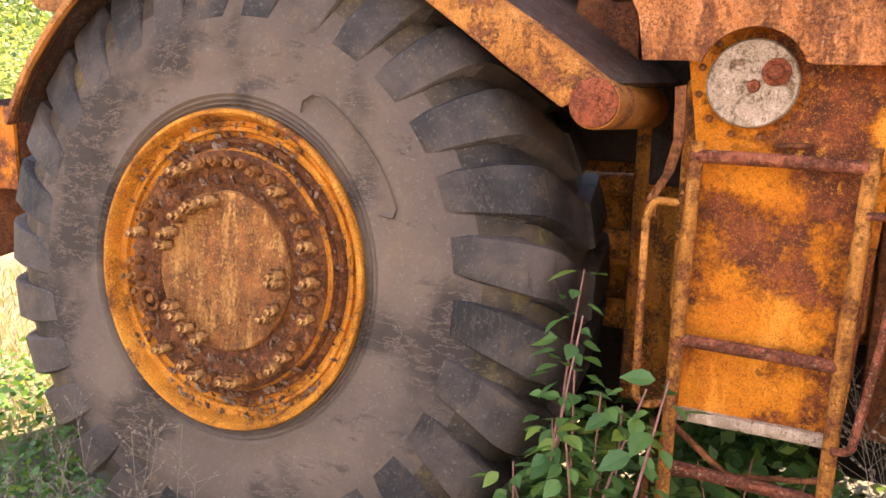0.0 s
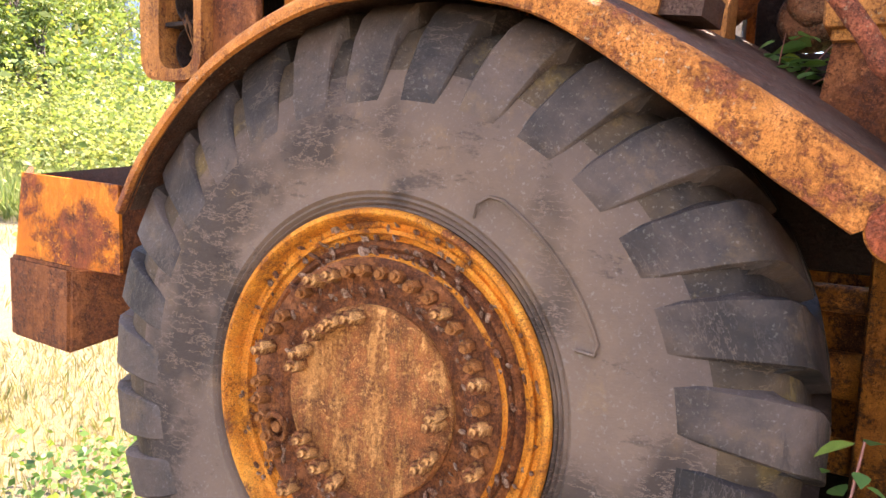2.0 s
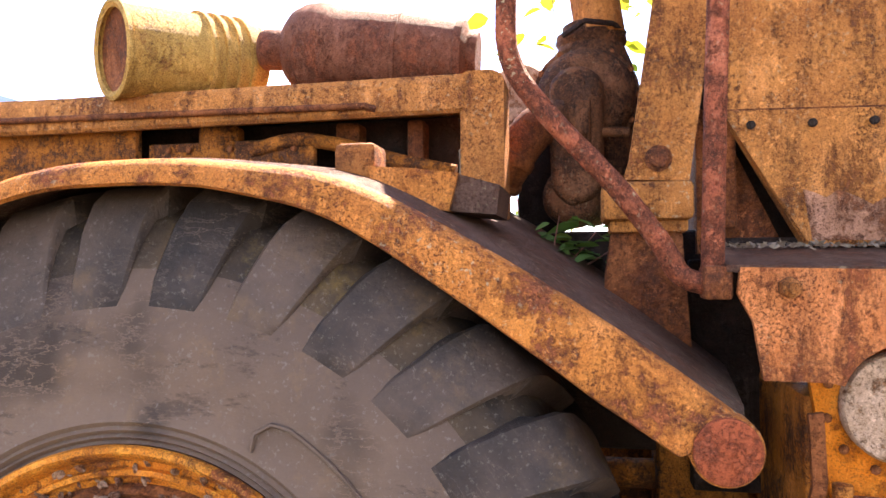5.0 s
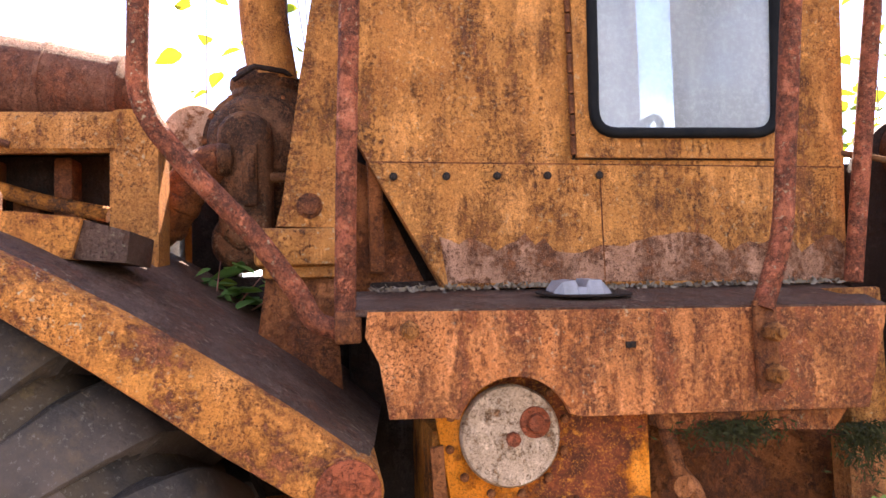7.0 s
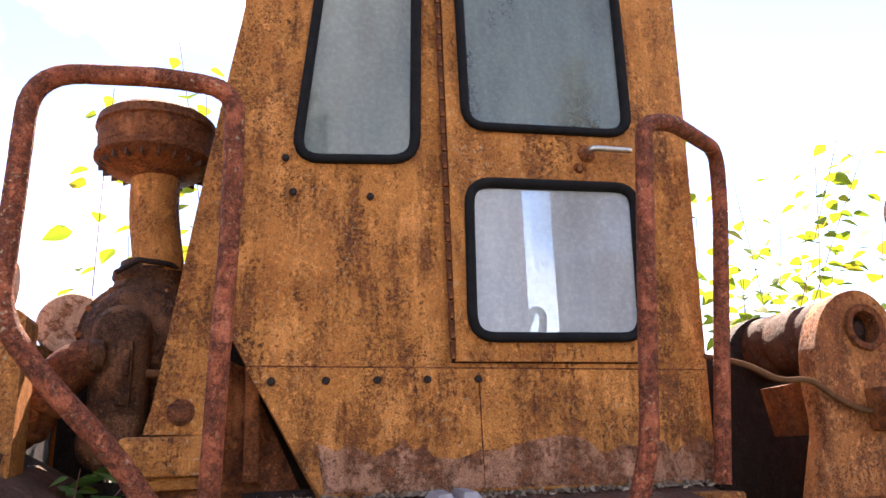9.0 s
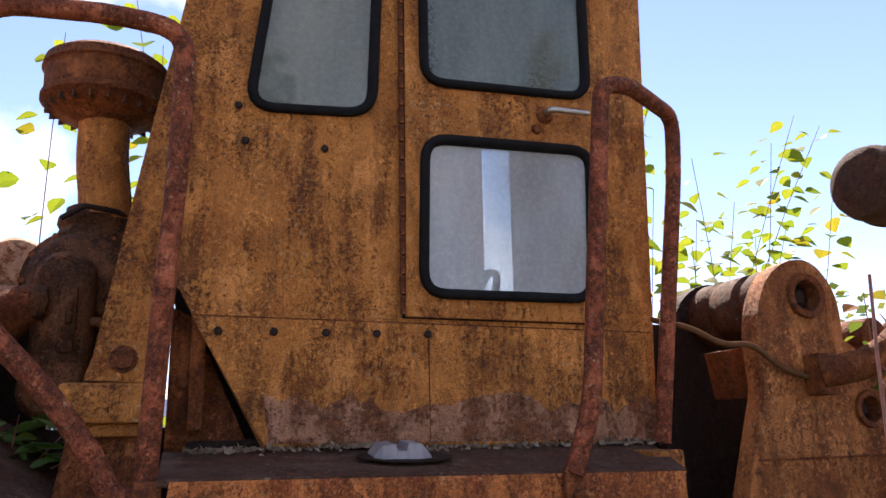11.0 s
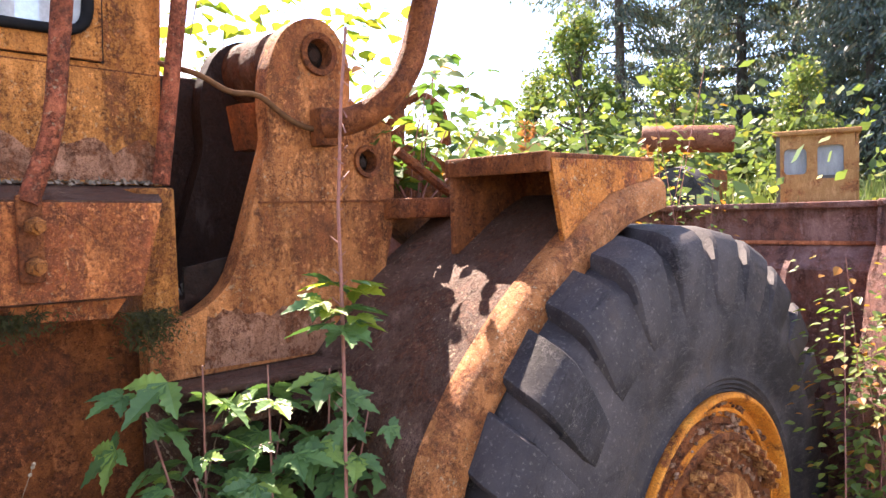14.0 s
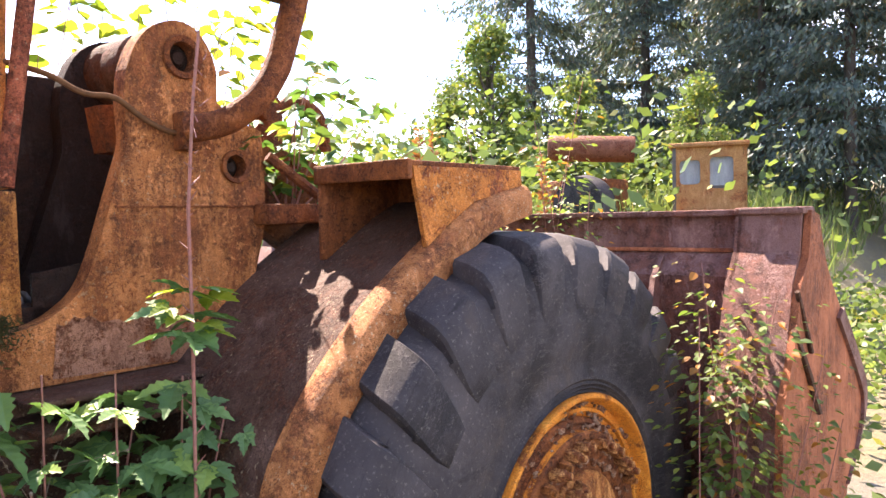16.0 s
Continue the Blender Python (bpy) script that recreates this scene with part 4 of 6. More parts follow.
tube(bm, fillet([(1.003, 0.12, 1.66), (1.011, 0.12, 1.93), (1.024, 0.12, 2.235), (1.022, 0.12, 2.468), (0.90, 0.12, 2.482), (0.672, 0.12, 2.470), (0.670, 0.12, 2.27), (0.666, 0.12, 2.03), (0.745, 0.12, 1.925), (0.856, 0.12, 1.806), (0.928, 0.12, 1.705), (0.952, 0.12, 1.655), (0.998, 0.117, 1.643)], 0.085, 7), 0.0185, 14, wobble=0.02)
part("rear_hand_rail", bm, RAIL, loader, "looped red-rusted tube hand rail", smooth=60)
bm = bmesh.new()
box(bm, (0.985, 0.09, 1.62), (1.03, 0.15, 1.675), 0.006)
part("rail_socket", bm, RUST, loader, smooth=40)
bm = bmesh.new()
tube(bm, fillet([(1.742, 0.078, 1.655), (1.795, 0.085, 1.785), (1.815, 0.09, 1.95), (1.872, 0.09, 2.46), (1.95, 0.10, 2.47), (2.19, 0.28, 2.50), (2.185, 0.29, 2.35), (2.09, 0.30, 1.70)], 0.06, 7), 0.019, 14, wobble=0.02)
rail = part("front_hand_rail", bm, RAIL, loader, "rust-brown tube hand rail bolted to the step", smooth=60)
bm = bmesh.new()
box(bm, (1.722, 0.070, 1.512), (1.765, 0.084, 1.67), 0.004)
part("rail_strap", bm, RUST, rail, smooth=40)

# access ladder with its backing plate
bm = bmesh.new()
sheet(bm, [[(1.138, 1.60), (1.55, 1.59), (1.545, 1.22), (1.515, 0.70), (1.178, 0.735), (1.19, 1.28)]], 0.155, 0.172)
back = part("ladder_plate", bm, ORANGE, loader, "bright orange steel plate with large rust stains")
bm = bmesh.new()
box(bm, (1.15, 0.172, 0.95), (1.54, 0.55, 1.46), 0.01)
part("tank_box", bm, ENGINE, loader, "steel box behind the ladder", smooth=40)
bm = bmesh.new()
box(bm, (1.175, 0.140, 0.705), (1.515, 0.176, 0.735), 0.006)
part("plate_lip", bm, GREYSTEEL, back, smooth=40)
bm = bmesh.new()
lathe(bm, [(0.088, 0.024), (0.089, 0.003), (0.085, -0.003), (0.03, -0.004), (0.0001, -0.004)], (1.285, 0.128, 1.448), 48)
disc = part("cover_disc", bm, GREYSTEEL, back, "round pale grey cover disc with rust specks", smooth=40)
bm = bmesh.new()
lathe(bm, [(0.0001, -0.016), (0.014, -0.016), (0.016, -0.006), (0.027, -0.006), (0.028, 0.0)], (1.328, 0.126, 1.470), 24)
lathe(bm, [(0.0001, -0.014), (0.012, -0.013), (0.014, 0.0)], (1.288, 0.126, 1.443), 8)
part("disc_bolt", bm, REDCAP, disc, smooth=40)
for k in range(12):
    a = 2 * math.pi * k / 12 + 0.2
    if math.sin(a) < 0.75:
        shared("bolt", BOLTSMALL, pose(1.285 + 0.107 * math.cos(a), 0.154, 1.448 + 0.107 * math.sin(a)), back)
bm = bmesh.new()
tube(bm, fillet([(1.34, 0.15, 1.325), (1.345, 0.13, 1.325), (1.40, 0.128, 1.328), (1.405, 0.15, 1.328)], 0.01), 0.006, 8)
part("plate_staple", bm, RUST, back, smooth=60)
for side, x, lean in (("left", 1.182, 0.0), ("right", 1.502, 0.0)):
    bm = bmesh.new()
    tube(bm, [(x + (0.01 if side == "left" else 0.012), 0.118, 1.33), (x + 0.002, 0.115, 1.0), (x - 0.003, 0.112, 0.60), (x - 0.006, 0.11, 0.32)], 0.0155, 12, wobble=0.03)
    stringer = part("ladder_stringer", bm, RAILPAINT, loader, "rusty yellow ladder side tube", smooth=60)
for z in (1.297, 0.898, 0.603, 0.36):
    bm = bmesh.new()
    tube(bm, [(1.180, 0.115, z + 0.003), (1.35, 0.113, z), (1.508, 0.115, z - 0.006)], 0.0145, 12, wobble=0.03)
    part("ladder_rung", bm, RAIL, loader, "rust-brown ladder rung", smooth=60)
bm = bmesh.new()
tube(bm, fillet([(1.165, 0.10, 1.20), (1.118, 0.085, 1.205), (1.104, 0.08, 1.17), (1.106, 0.08, 0.98), (1.108, 0.085, 0.765), (1.125, 0.09, 0.745), (1.165, 0.10, 0.755)], 0.02), 0.0085, 10)
part("grab_rod", bm, RAILPAINT, loader, "thin grab rod beside the ladder", smooth=60)
bm = bmesh.new()
tube(bm, fillet([(1.515, 0.10, 1.20), (1.565, 0.085, 1.205), (1.578, 0.08, 1.15), (1.562, 0.08, 0.95), (1.535, 0.085, 0.73), (1.50, 0.09, 0.725)], 0.02), 0.0085, 10)
part("grab_rod", bm, RAIL, loader, "thin grab rod beside the ladder", smooth=60)
bm = bmesh.new()
loft(bm, [[(x, 0.10, z), (x + 0.022, 0.10, z + 0.004), (x + 0.022, 0.112, z + 0.004), (x, 0.112, z)] for x, z in ((1.140, 1.44), (1.144, 1.33), (1.128, 1.26), (1.100, 1.21), (1.098, 1.165))], closed=True)
part("hanger_strap", bm, RUST, loader, "bent flat hanger strap", smooth=30)
bm = bmesh.new()
tube(bm, [(1.185, 0.13, 0.70), (1.30, 0.15, 0.60), (1.45, 0.16, 0.56)], 0.008, 8)
tube(bm, [(1.19, 0.15, 0.57), (1.36, 0.16, 0.60), (1.50, 0.15, 0.63)], 0.007, 8)
tube(bm, [(1.145, 0.14, 0.70), (1.12, 0.16, 0.30)], 0.011, 8)
part("brace_rod", bm, RUST, loader, "loose rusty brace rods", smooth=60)

# chassis and inner parts under the cab, the inner ones coloured dark for shade
bm = bmesh.new()
box(bm, (-1.15, 0.85, 0.75), (2.2, 1.25, 1.30), 0.02)
chassis = part("rear_chassis", bm, ENGINE, loader, "rusty main frame beam", smooth=40)
# Added box: keeps sunlit ground behind from showing and reads as shade.
bm = bmesh.new()
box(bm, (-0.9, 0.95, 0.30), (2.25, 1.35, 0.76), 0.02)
part("belly_shade_block", bm, DARKSHADE, loader, "dark box added under the frame to block light", smooth=40)
bm = bmesh.new()
box(bm, (1.56, 0.38, 0.65), (2.10, 0.42, 1.42), 0.01)
part("side_tank", bm, RUST, loader, "rust-red tank side below the step", smooth=40)
bm = bmesh.new()
box(bm, (0.95, 0.60, 0.55), (1.15, 0.80, 1.50), 0.02)
part("frame_upright", bm, ENGINE, loader, smooth=40)
for y, z, r in ((0.75, 0.98, 0.06), (0.70, 1.18, 0.035), (0.72, 0.78, 0.045), (0.66, 1.30, 0.02)):
    bm = bmesh.new()
    cyl(bm, (0.75, y, z), (1.5, y, z), r, seg=20)
    part("brake_pipe", bm, ENGINE, loader, "rusty orange pipe behind the tyre", smooth=40)
# The axle's near-black stands for the shade behind the wheel.
bm = bmesh.new()
cyl(bm, (0.02, 0.70, 0.95), (0.02, 2.2, 0.95), 0.20, seg=24, bevel=0.02)
part("rear_axle", bm, DARKSHADE, loader, smooth=40)
# Fills the opening behind the mudguard; its darkness is painted shade.
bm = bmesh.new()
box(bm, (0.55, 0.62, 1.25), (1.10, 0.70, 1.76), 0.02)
part("rear_bulkhead", bm, DARKSHADE, loader, "dark bulkhead block with shade put into its colour", smooth=40)
# Near-black box that closes the view behind the exhaust elbow.
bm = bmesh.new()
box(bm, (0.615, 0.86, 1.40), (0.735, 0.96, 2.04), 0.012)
part("elbow_backing", bm, DARKSHADE, loader, "dark backing box behind the exhaust elbow", smooth=40)
# Added block: stops sun between cab and tower, coloured as the dark gap.
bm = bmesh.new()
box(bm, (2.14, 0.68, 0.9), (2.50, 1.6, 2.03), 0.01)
part("front_shade_block", bm, DARKSHADE, loader, "dark bulkhead block with shade put into its colour", smooth=40)
bm = bmesh.new()
tube(bm, fillet([(1.585, 0.16, 1.44), (1.60, 0.15, 1.36), (1.63, 0.15, 1.33), (1.64, 0.15, 1.27), (1.615, 0.15, 1.24)], 0.015), 0.016, 8)
cyl(bm, (1.60, 0.16, 1.34), (1.60, 0.13, 1.34), 0.02, seg=12)
part("tow_hook", bm, RUST, loader, "rusty hook under the step", smooth=50)
bm = bmesh.new()
tube(bm, fillet([(1.57, 0.10, 1.10), (1.585, 0.1, 1.0), (1.63, 0.1, 0.8), (1.66, 0.12, 0.55)], 0.05), 0.014, 8)
part("bent_tube", bm, RAILPAINT, loader, "bent paint-flaked tube below the step", smooth=50)

# hood frame, engine, stack
bm = bmesh.new()
loft(bm, [[(x, 0.46, z - 0.088), (x, 0.452, z - 0.08), (x, 0.452, z - 0.02), (x, 0.465, z), (x, 0.70, z + 0.005), (x, 0.70, z - 0.01), (x, 0.48, z - 0.018), (x, 0.474, z - 0.088)] for x, z in ((-1.08, 2.112), (-0.8, 2.105), (-0.45, 2.103), (-0.1, 2.105), (0.535, 2.108))], closed=True)
hood = part("hood_rail", bm, OCHRE, loader, "folded ochre hood rail with rust runs", smooth=40)
bm = bmesh.new()
loft(bm, [[(x, 0.69, z + 0.0), (x, 1.45, z + 0.02), (x, 1.45, z), (x, 0.69, z - 0.02)] for x, z in ((-1.08, 2.112), (-0.45, 2.103), (0.535, 2.108))], closed=True)
part("hood_top", bm, OCHRE, loader, "sun-bleached hood sheet", smooth=40)
bm = bmesh.new()
loft(bm, [[(x, 1.40, z - 0.02), (x, 1.43, z - 0.02), (x, 1.43, 1.5), (x, 1.40, 1.5)] for x, z in ((-1.08, 2.112), (-0.45, 2.103), (0.535, 2.108))], closed=True)
part("hood_far_side", bm, OCHRE, loader, smooth=40)
bm = bmesh.new()
tube(bm, [(-0.75, 0.445, 2.050), (-0.2, 0.445, 2.046), (0.31, 0.445, 2.042), (0.335, 0.45, 2.034)], 0.008, 8)
part("hood_rod", bm, RUST, hood, smooth=60)
bm = bmesh.new()
sheet(bm, [rounded([(0.528, 1.77), (0.625, 1.77), (0.625, 2.098), (0.60, 2.112), (0.528, 2.110)], 0.02)], 0.455, 0.56)
part("hood_post", bm, OCHRE, loader, "upright hood post", smooth=40)
# Shade of the engine bay is put into the block's colour.
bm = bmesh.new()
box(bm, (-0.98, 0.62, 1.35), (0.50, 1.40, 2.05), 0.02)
block = part("engine_block", bm, DARKSHADE, loader, "dark engine block with the bay's shade in its colour", smooth=40)
def boxes(name, mat, parent, rows, label=""):
    """Each row of two corners becomes a part."""
    for lo, hi in rows:
        bm = bmesh.new()
        box(bm, lo, hi, 0.007)
        part(name, bm, mat, parent, label, smooth=40)


boxes("engine_panel", ENGINE, loader, (((-0.76, 0.50, 1.80), (-0.30, 0.53, 2.03)), ((-0.28, 0.52, 1.84), (0.16, 0.55, 1.99))), "orange engine side panel")
boxes("engine_bracket", RUST, loader, (((0.20, 0.56, 1.92), (0.26, 0.64, 2.03)), ((0.38, 0.56, 1.80), (0.42, 0.64, 2.03)), ((0.22, 0.53, 1.87), (0.44, 0.57, 1.90)), ((0.28, 0.60, 1.70), (0.34, 0.66, 1.95)), ((0.44, 0.50, 1.78), (0.50, 0.58, 1.86))))
bm = bmesh.new()
cyl(bm, (-0.10, 0.56, 1.80), (-0.10, 0.56, 2.03), 0.055, seg=20, bevel=0.008)
part("filter_bowl", bm, ENGINE, loader, smooth=40)
bm = bmesh.new()
tube(bm, fillet([(0.0, 0.52, 1.965), (0.12, 0.52, 1.99), (0.24, 0.55, 1.97), (0.36, 0.55, 1.93), (0.50, 0.55, 1.90)], 0.04), 0.018, 10)
part("fuel_line", bm, ENGINE, loader, smooth=60)
bm = bmesh.new()
tube(bm, fillet([(0.16, 0.54, 1.82), (0.30, 0.52, 1.86), (0.42, 0.54, 1.80), (0.52, 0.56, 1.83)], 0.04), 0.012, 8)
part("fuel_line", bm, HOSE, loader, smooth=60)
for k in range(7):
    shared("bolt", BOLTSMALL, pose(-0.22 + k * 0.055, 0.519, 1.972 - k * 0.001), block)
# lamp housing at the rear end of the hood
bm = bmesh.new()
outer = rounded([(-1.295, 1.718), (-0.990, 1.712), (-0.985, 2.092), (-1.295, 2.098)], 0.09, 6)
inner = rounded([(-1.200, 1.752), (-1.025, 1.752), (-1.022, 2.050), (-1.195, 2.060)], 0.07, 6)
sheet(bm, [outer, inner], 0.36, 0.64)
shroud = part("rear_lamp_housing", bm, OCHRE, loader, "rounded steel housing with empty lamp openings", smooth=40)
# Recess and bowls are near-black: the housing's inner shade as colour.
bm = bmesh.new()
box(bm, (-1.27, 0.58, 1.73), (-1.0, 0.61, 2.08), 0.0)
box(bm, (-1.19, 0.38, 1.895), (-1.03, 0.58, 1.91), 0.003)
part("lamp_recess", bm, DARKSHADE, shroud)
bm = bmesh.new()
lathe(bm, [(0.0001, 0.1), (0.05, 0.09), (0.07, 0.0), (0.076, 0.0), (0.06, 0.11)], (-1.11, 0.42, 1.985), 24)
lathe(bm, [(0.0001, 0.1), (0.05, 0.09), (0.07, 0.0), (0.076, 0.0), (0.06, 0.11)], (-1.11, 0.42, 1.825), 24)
part("lamp_bowl", bm, DARKSHADE, shroud, smooth=40)
bm = bmesh.new()
rng = random.Random(3)
for k in range(5):
    tube(bm, fillet([(-1.09, 0.39, 1.93), (-1.06 + rng.uniform(-.03, .03), 0.37, 1.88 + rng.uniform(-.05, .05)), (-1.04, 0.38, 1.83 + rng.uniform(-.05, .05)), (-1.09, 0.40, 1.80)], 0.02), 0.002, 5)
part("loose_wire", bm, HOSE, shroud, smooth=60)
bm = bmesh.new()
box(bm, (-1.06, 0.41, 1.62), (-0.79, 0.44, 2.03), 0.006)
part("rear_side_panel", bm, RUST, loader, "rust-red side panel", smooth=40)
bm = bmesh.new()
cyl(bm, (-0.84, 0.58, 2.10), (-0.84, 0.58, 2.140), 0.05, seg=20, bevel=0.008)
part("filler_cap", bm, RUST, loader, smooth=40)
bm = bmesh.new()
box(bm, (-1.20, 0.42, 1.40), (-1.02, 0.60, 1.72), 0.01)
part("housing_bracket", bm, RUST, loader, smooth=40)

# exhaust and air intake
bm = bmesh.new()
lathe(bm, [(0.0001, 2.765), (0.06, 2.760), (0.13, 2.742), (0.152, 2.725), (0.157, 2.70), (0.150, 2.695), (0.148, 2.63), (0.155, 2.625), (0.155, 2.612), (0.12, 2.585), (0.065, 2.565), (0.060, 2.56)], (0.812, 0.80, -0.03), 48, "Z")
stack = part("air_precleaner", bm, RUST, loader, "rusty mushroom-shaped air pre-cleaner", smooth=40)
bm = bmesh.new()
box(bm, (0.058, -0.002, -0.015), (0.143, 0.002, 0.012), 0)
VANE = mesh_of("vane", bm, DARKRUST)
for k in range(22):
    shared("vane", VANE, pose(0.812, 0.80, 2.57, 0, 0, 360 * k / 22), stack)
bm = bmesh.new()
tube(bm, fillet([(0.815, 0.80, 2.58), (0.815, 0.80, 2.44), (0.84, 0.80, 2.27)], 0.05), 0.063, 24)
part("intake_pipe", bm, OCHRE, loader, "ochre intake pipe with a slight bend", smooth=60)
bm = bmesh.new()
lathe(bm, [(0.066, 2.31), (0.074, 2.305), (0.074, 2.285), (0.090, 2.280), (0.092, 2.262), (0.085, 2.25), (0.105, 2.20), (0.112, 2.10), (0.110, 1.98), (0.100, 1.88), (0.08, 1.80), (0.0001, 1.78)], (0.815, 0.82, 0), 40, "Z")
housing = part("turbo_housing", bm, TURBO, loader, "dark cast turbo housing", smooth=40)
bm = bmesh.new()
tube(bm, [(0.745, 0.735, 2.262), (0.80, 0.70, 2.286), (0.87, 0.735, 2.285), (0.90, 0.80, 2.28)], 0.007, 6)
part("clamp_band", bm, DARKSHADE, housing, smooth=60)
bm = bmesh.new()
lathe(bm, [(0.0001, -0.100), (0.075, -0.100), (0.100, -0.090), (0.118, -0.070), (0.124, -0.050), (0.134, -0.048), (0.136, -0.030), (0.128, -0.024), (0.126, 0.06), (0.09, 0.10), (0.0001, 0.11)], (0.800, 0.79, 2.105), 44)
cover = part("turbo_cover", bm, TURBO, housing, "round bolted cast cover", smooth=40)
for k in range(12):
    shared("bolt", BOLTSMALL, pose(0.80 + 0.128 * math.cos(k * 0.5236), 0.741, 2.105 + 0.128 * math.sin(k * 0.5236)), cover)
bm = bmesh.new()
loft(bm, [[(0.778 + w * math.cos(a), y, z + w * 0.92 * math.sin(a)) for a in [2 * math.pi * j / 24 for j in range(24)] for z in ((2.105,) if math.sin(a) >= 0 else (1.885,))] for y, w in ((0.74, 0.066), (0.672, 0.066), (0.652, 0.060), (0.640, 0.048), (0.636, 0.030))], closed=True)
part("volute_boss", bm, TURBO, housing, "tall rounded cast boss", smooth=50)
bm = bmesh.new()
box(bm, (0.775, 0.625, 1.925), (0.812, 0.66, 2.075), 0.008)
box(bm, (0.79, 0.612, 1.99), (0.806, 0.64, 2.05), 0.004)
cyl(bm, (0.812, 0.66, 2.0), (0.90, 0.68, 2.0), 0.012, seg=12)
part("cover_lug", bm, TURBO, housing, smooth=40)
bm = bmesh.new()
lathe(bm, [(0.0001, -0.07), (0.05, -0.07), (0.066, -0.060), (0.076, -0.035), (0.078, 0.0), (0.070, 0.06)], (0.768, 0.73, 1.850), 32)
lathe(bm, [(0.0001, -0.080), (0.022, -0.080), (0.028, -0.068)], (0.768, 0.73, 1.850), 20)
part("drain_boss", bm, TURBO, housing, "lower round cast boss", smooth=40)
bm = bmesh.new()
tube(bm, fillet([(0.755, 0.70, 2.040), (0.69, 0.66, 2.030), (0.635, 0.655, 1.965), (0.60, 0.66, 1.90), (0.55, 0.70, 1.87)], 0.07), 0.052, 22)
elbow = part("exhaust_elbow", bm, RUST, loader, "rusty ribbed exhaust elbow", smooth=50)
bm = bmesh.new()
cyl(bm, (0.748, 0.645, 2.038), (0.716, 0.640, 2.038), 0.040, seg=20, bevel=0.006)
cyl(bm, (0.740, 0.61, 2.038), (0.740, 0.66, 2.038), 0.018, seg=6, bevel=0.003)
part("elbow_flange", bm, TURBO, elbow, smooth=40)
for p, q in (((0.628, 0.655, 1.955), (0.612, 0.656, 1.925)), ((0.600, 0.66, 1.903), (0.585, 0.668, 1.885))):
    bm = bmesh.new()
    cyl(bm, p, q, 0.058, seg=22, bevel=0.008)
    part("bellows_rib", bm, RUST, elbow, smooth=40)
bm = bmesh.new()
bm = bmesh.new()
lathe(bm, [(0.0001, 0.0), (0.08, 0.0), (0.09, 0.02), (0.09, 0.2), (0.0001, 0.22)], (0.62, 0.9, 2.16), 32)
part("filter_can", bm, GREYSTEEL, loader, "dented pale filter canister", smooth=40)

# counterweight boxes at the rear
bm = bmesh.new()
sheet(bm, [[(-1.80, 1.065), (-1.175, 1.065), (-1.178, 1.362), (-1.738, 1.382)]], 0.18, 0.192)
bbox = part("battery_box", bm, ORANGE, loader, "open orange steel box with rust streaks")
# Back wall painted dark for the shade inside the open box.
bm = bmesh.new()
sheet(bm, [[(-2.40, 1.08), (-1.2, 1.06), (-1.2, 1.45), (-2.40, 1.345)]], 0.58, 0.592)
part("box_wall", bm, DARKSHADE, bbox, "inside of the box, its shade painted dark")
bm = bmesh.new()
loft(bm, [[(-1.80 + d, 0.192, z), (-2.40, 0.58, z), (-2.38, 0.59, z), (-1.78 + d, 0.20, z)] for z, d in ((1.07, 0), (1.38, 0.06))], closed=True)
part("box_wall", bm, RUST, bbox)
bm = bmesh.new()
box(bm, (-1.195, 0.192, 1.065), (-1.18, 0.58, 1.36), 0.003)
part("box_wall", bm, RUST, bbox)
bm = bmesh.new()
loft(bm, [[(-1.815, 0.16, 1.075), (-1.430, 0.16, 1.065), (-1.16, 0.50, 1.062), (-1.82, 0.78, 1.07)], [(-1.835, 0.17, 0.765), (-1.465, 0.17, 0.745), (-1.18, 0.48, 0.90), (-1.84, 0.78, 0.80)]], closed=True)
bmesh.ops.bevel(bm, geom=list(bm.edges), offset=0.012, segments=2, affect="EDGES")
part("counterweight", bm, RUST, loader, "rust-brown cast counterweight", smooth=40)

# front frame: loader tower, arm pivot, hose, lamp post
bm = bmesh.new()
tower_loop = [(2.03, 1.372), (2.10, 1.380), (2.165, 1.402), (2.232, 1.455), (2.272, 1.535), (2.305, 1.63), (2.340, 1.735), (2.366, 1.82), (2.362, 1.91), (2.374, 2.005), (2.412, 2.085), (2.47, 2.130), (2.535, 2.142), (2.59, 2.112), (2.628, 2.04), (2.630, 1.94), (2.70, 1.895), (2.775, 1.872), (2.785, 1.76), (2.778, 1.59), (2.74, 1.46), (2.60, 1.245), (2.03, 1.245)]
tower_loop = [tuple(p) for p in arc_points(tower_loop[:16], 3)] + tower_loop[16:]
sheet(bm, [tower_loop, circle(2.526, 2.048, 0.042), circle(2.680, 1.766, 0.034)], 0.27, 0.325)
tower = part("loader_tower", bm, TOWERPAINT, loader, "thick ochre loader-arm pivot plate streaked with rust", smooth=30)
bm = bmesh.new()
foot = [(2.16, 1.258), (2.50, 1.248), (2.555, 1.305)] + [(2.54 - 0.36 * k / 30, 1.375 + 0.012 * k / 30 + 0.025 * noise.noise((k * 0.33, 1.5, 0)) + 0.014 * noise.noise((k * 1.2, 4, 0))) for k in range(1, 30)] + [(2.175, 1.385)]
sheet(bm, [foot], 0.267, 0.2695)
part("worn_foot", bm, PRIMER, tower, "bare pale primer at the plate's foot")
bm = bmesh.new()
box(bm, (2.325, 0.2655, 1.652), (2.776, 0.2695, 1.657), 0.001)
part("weld_seam", bm, RUST, tower, "thin weld line across the plate")
# Inner plate coloured near-black for the shade behind the tower.
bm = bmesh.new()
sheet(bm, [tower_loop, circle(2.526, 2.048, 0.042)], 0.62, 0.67)
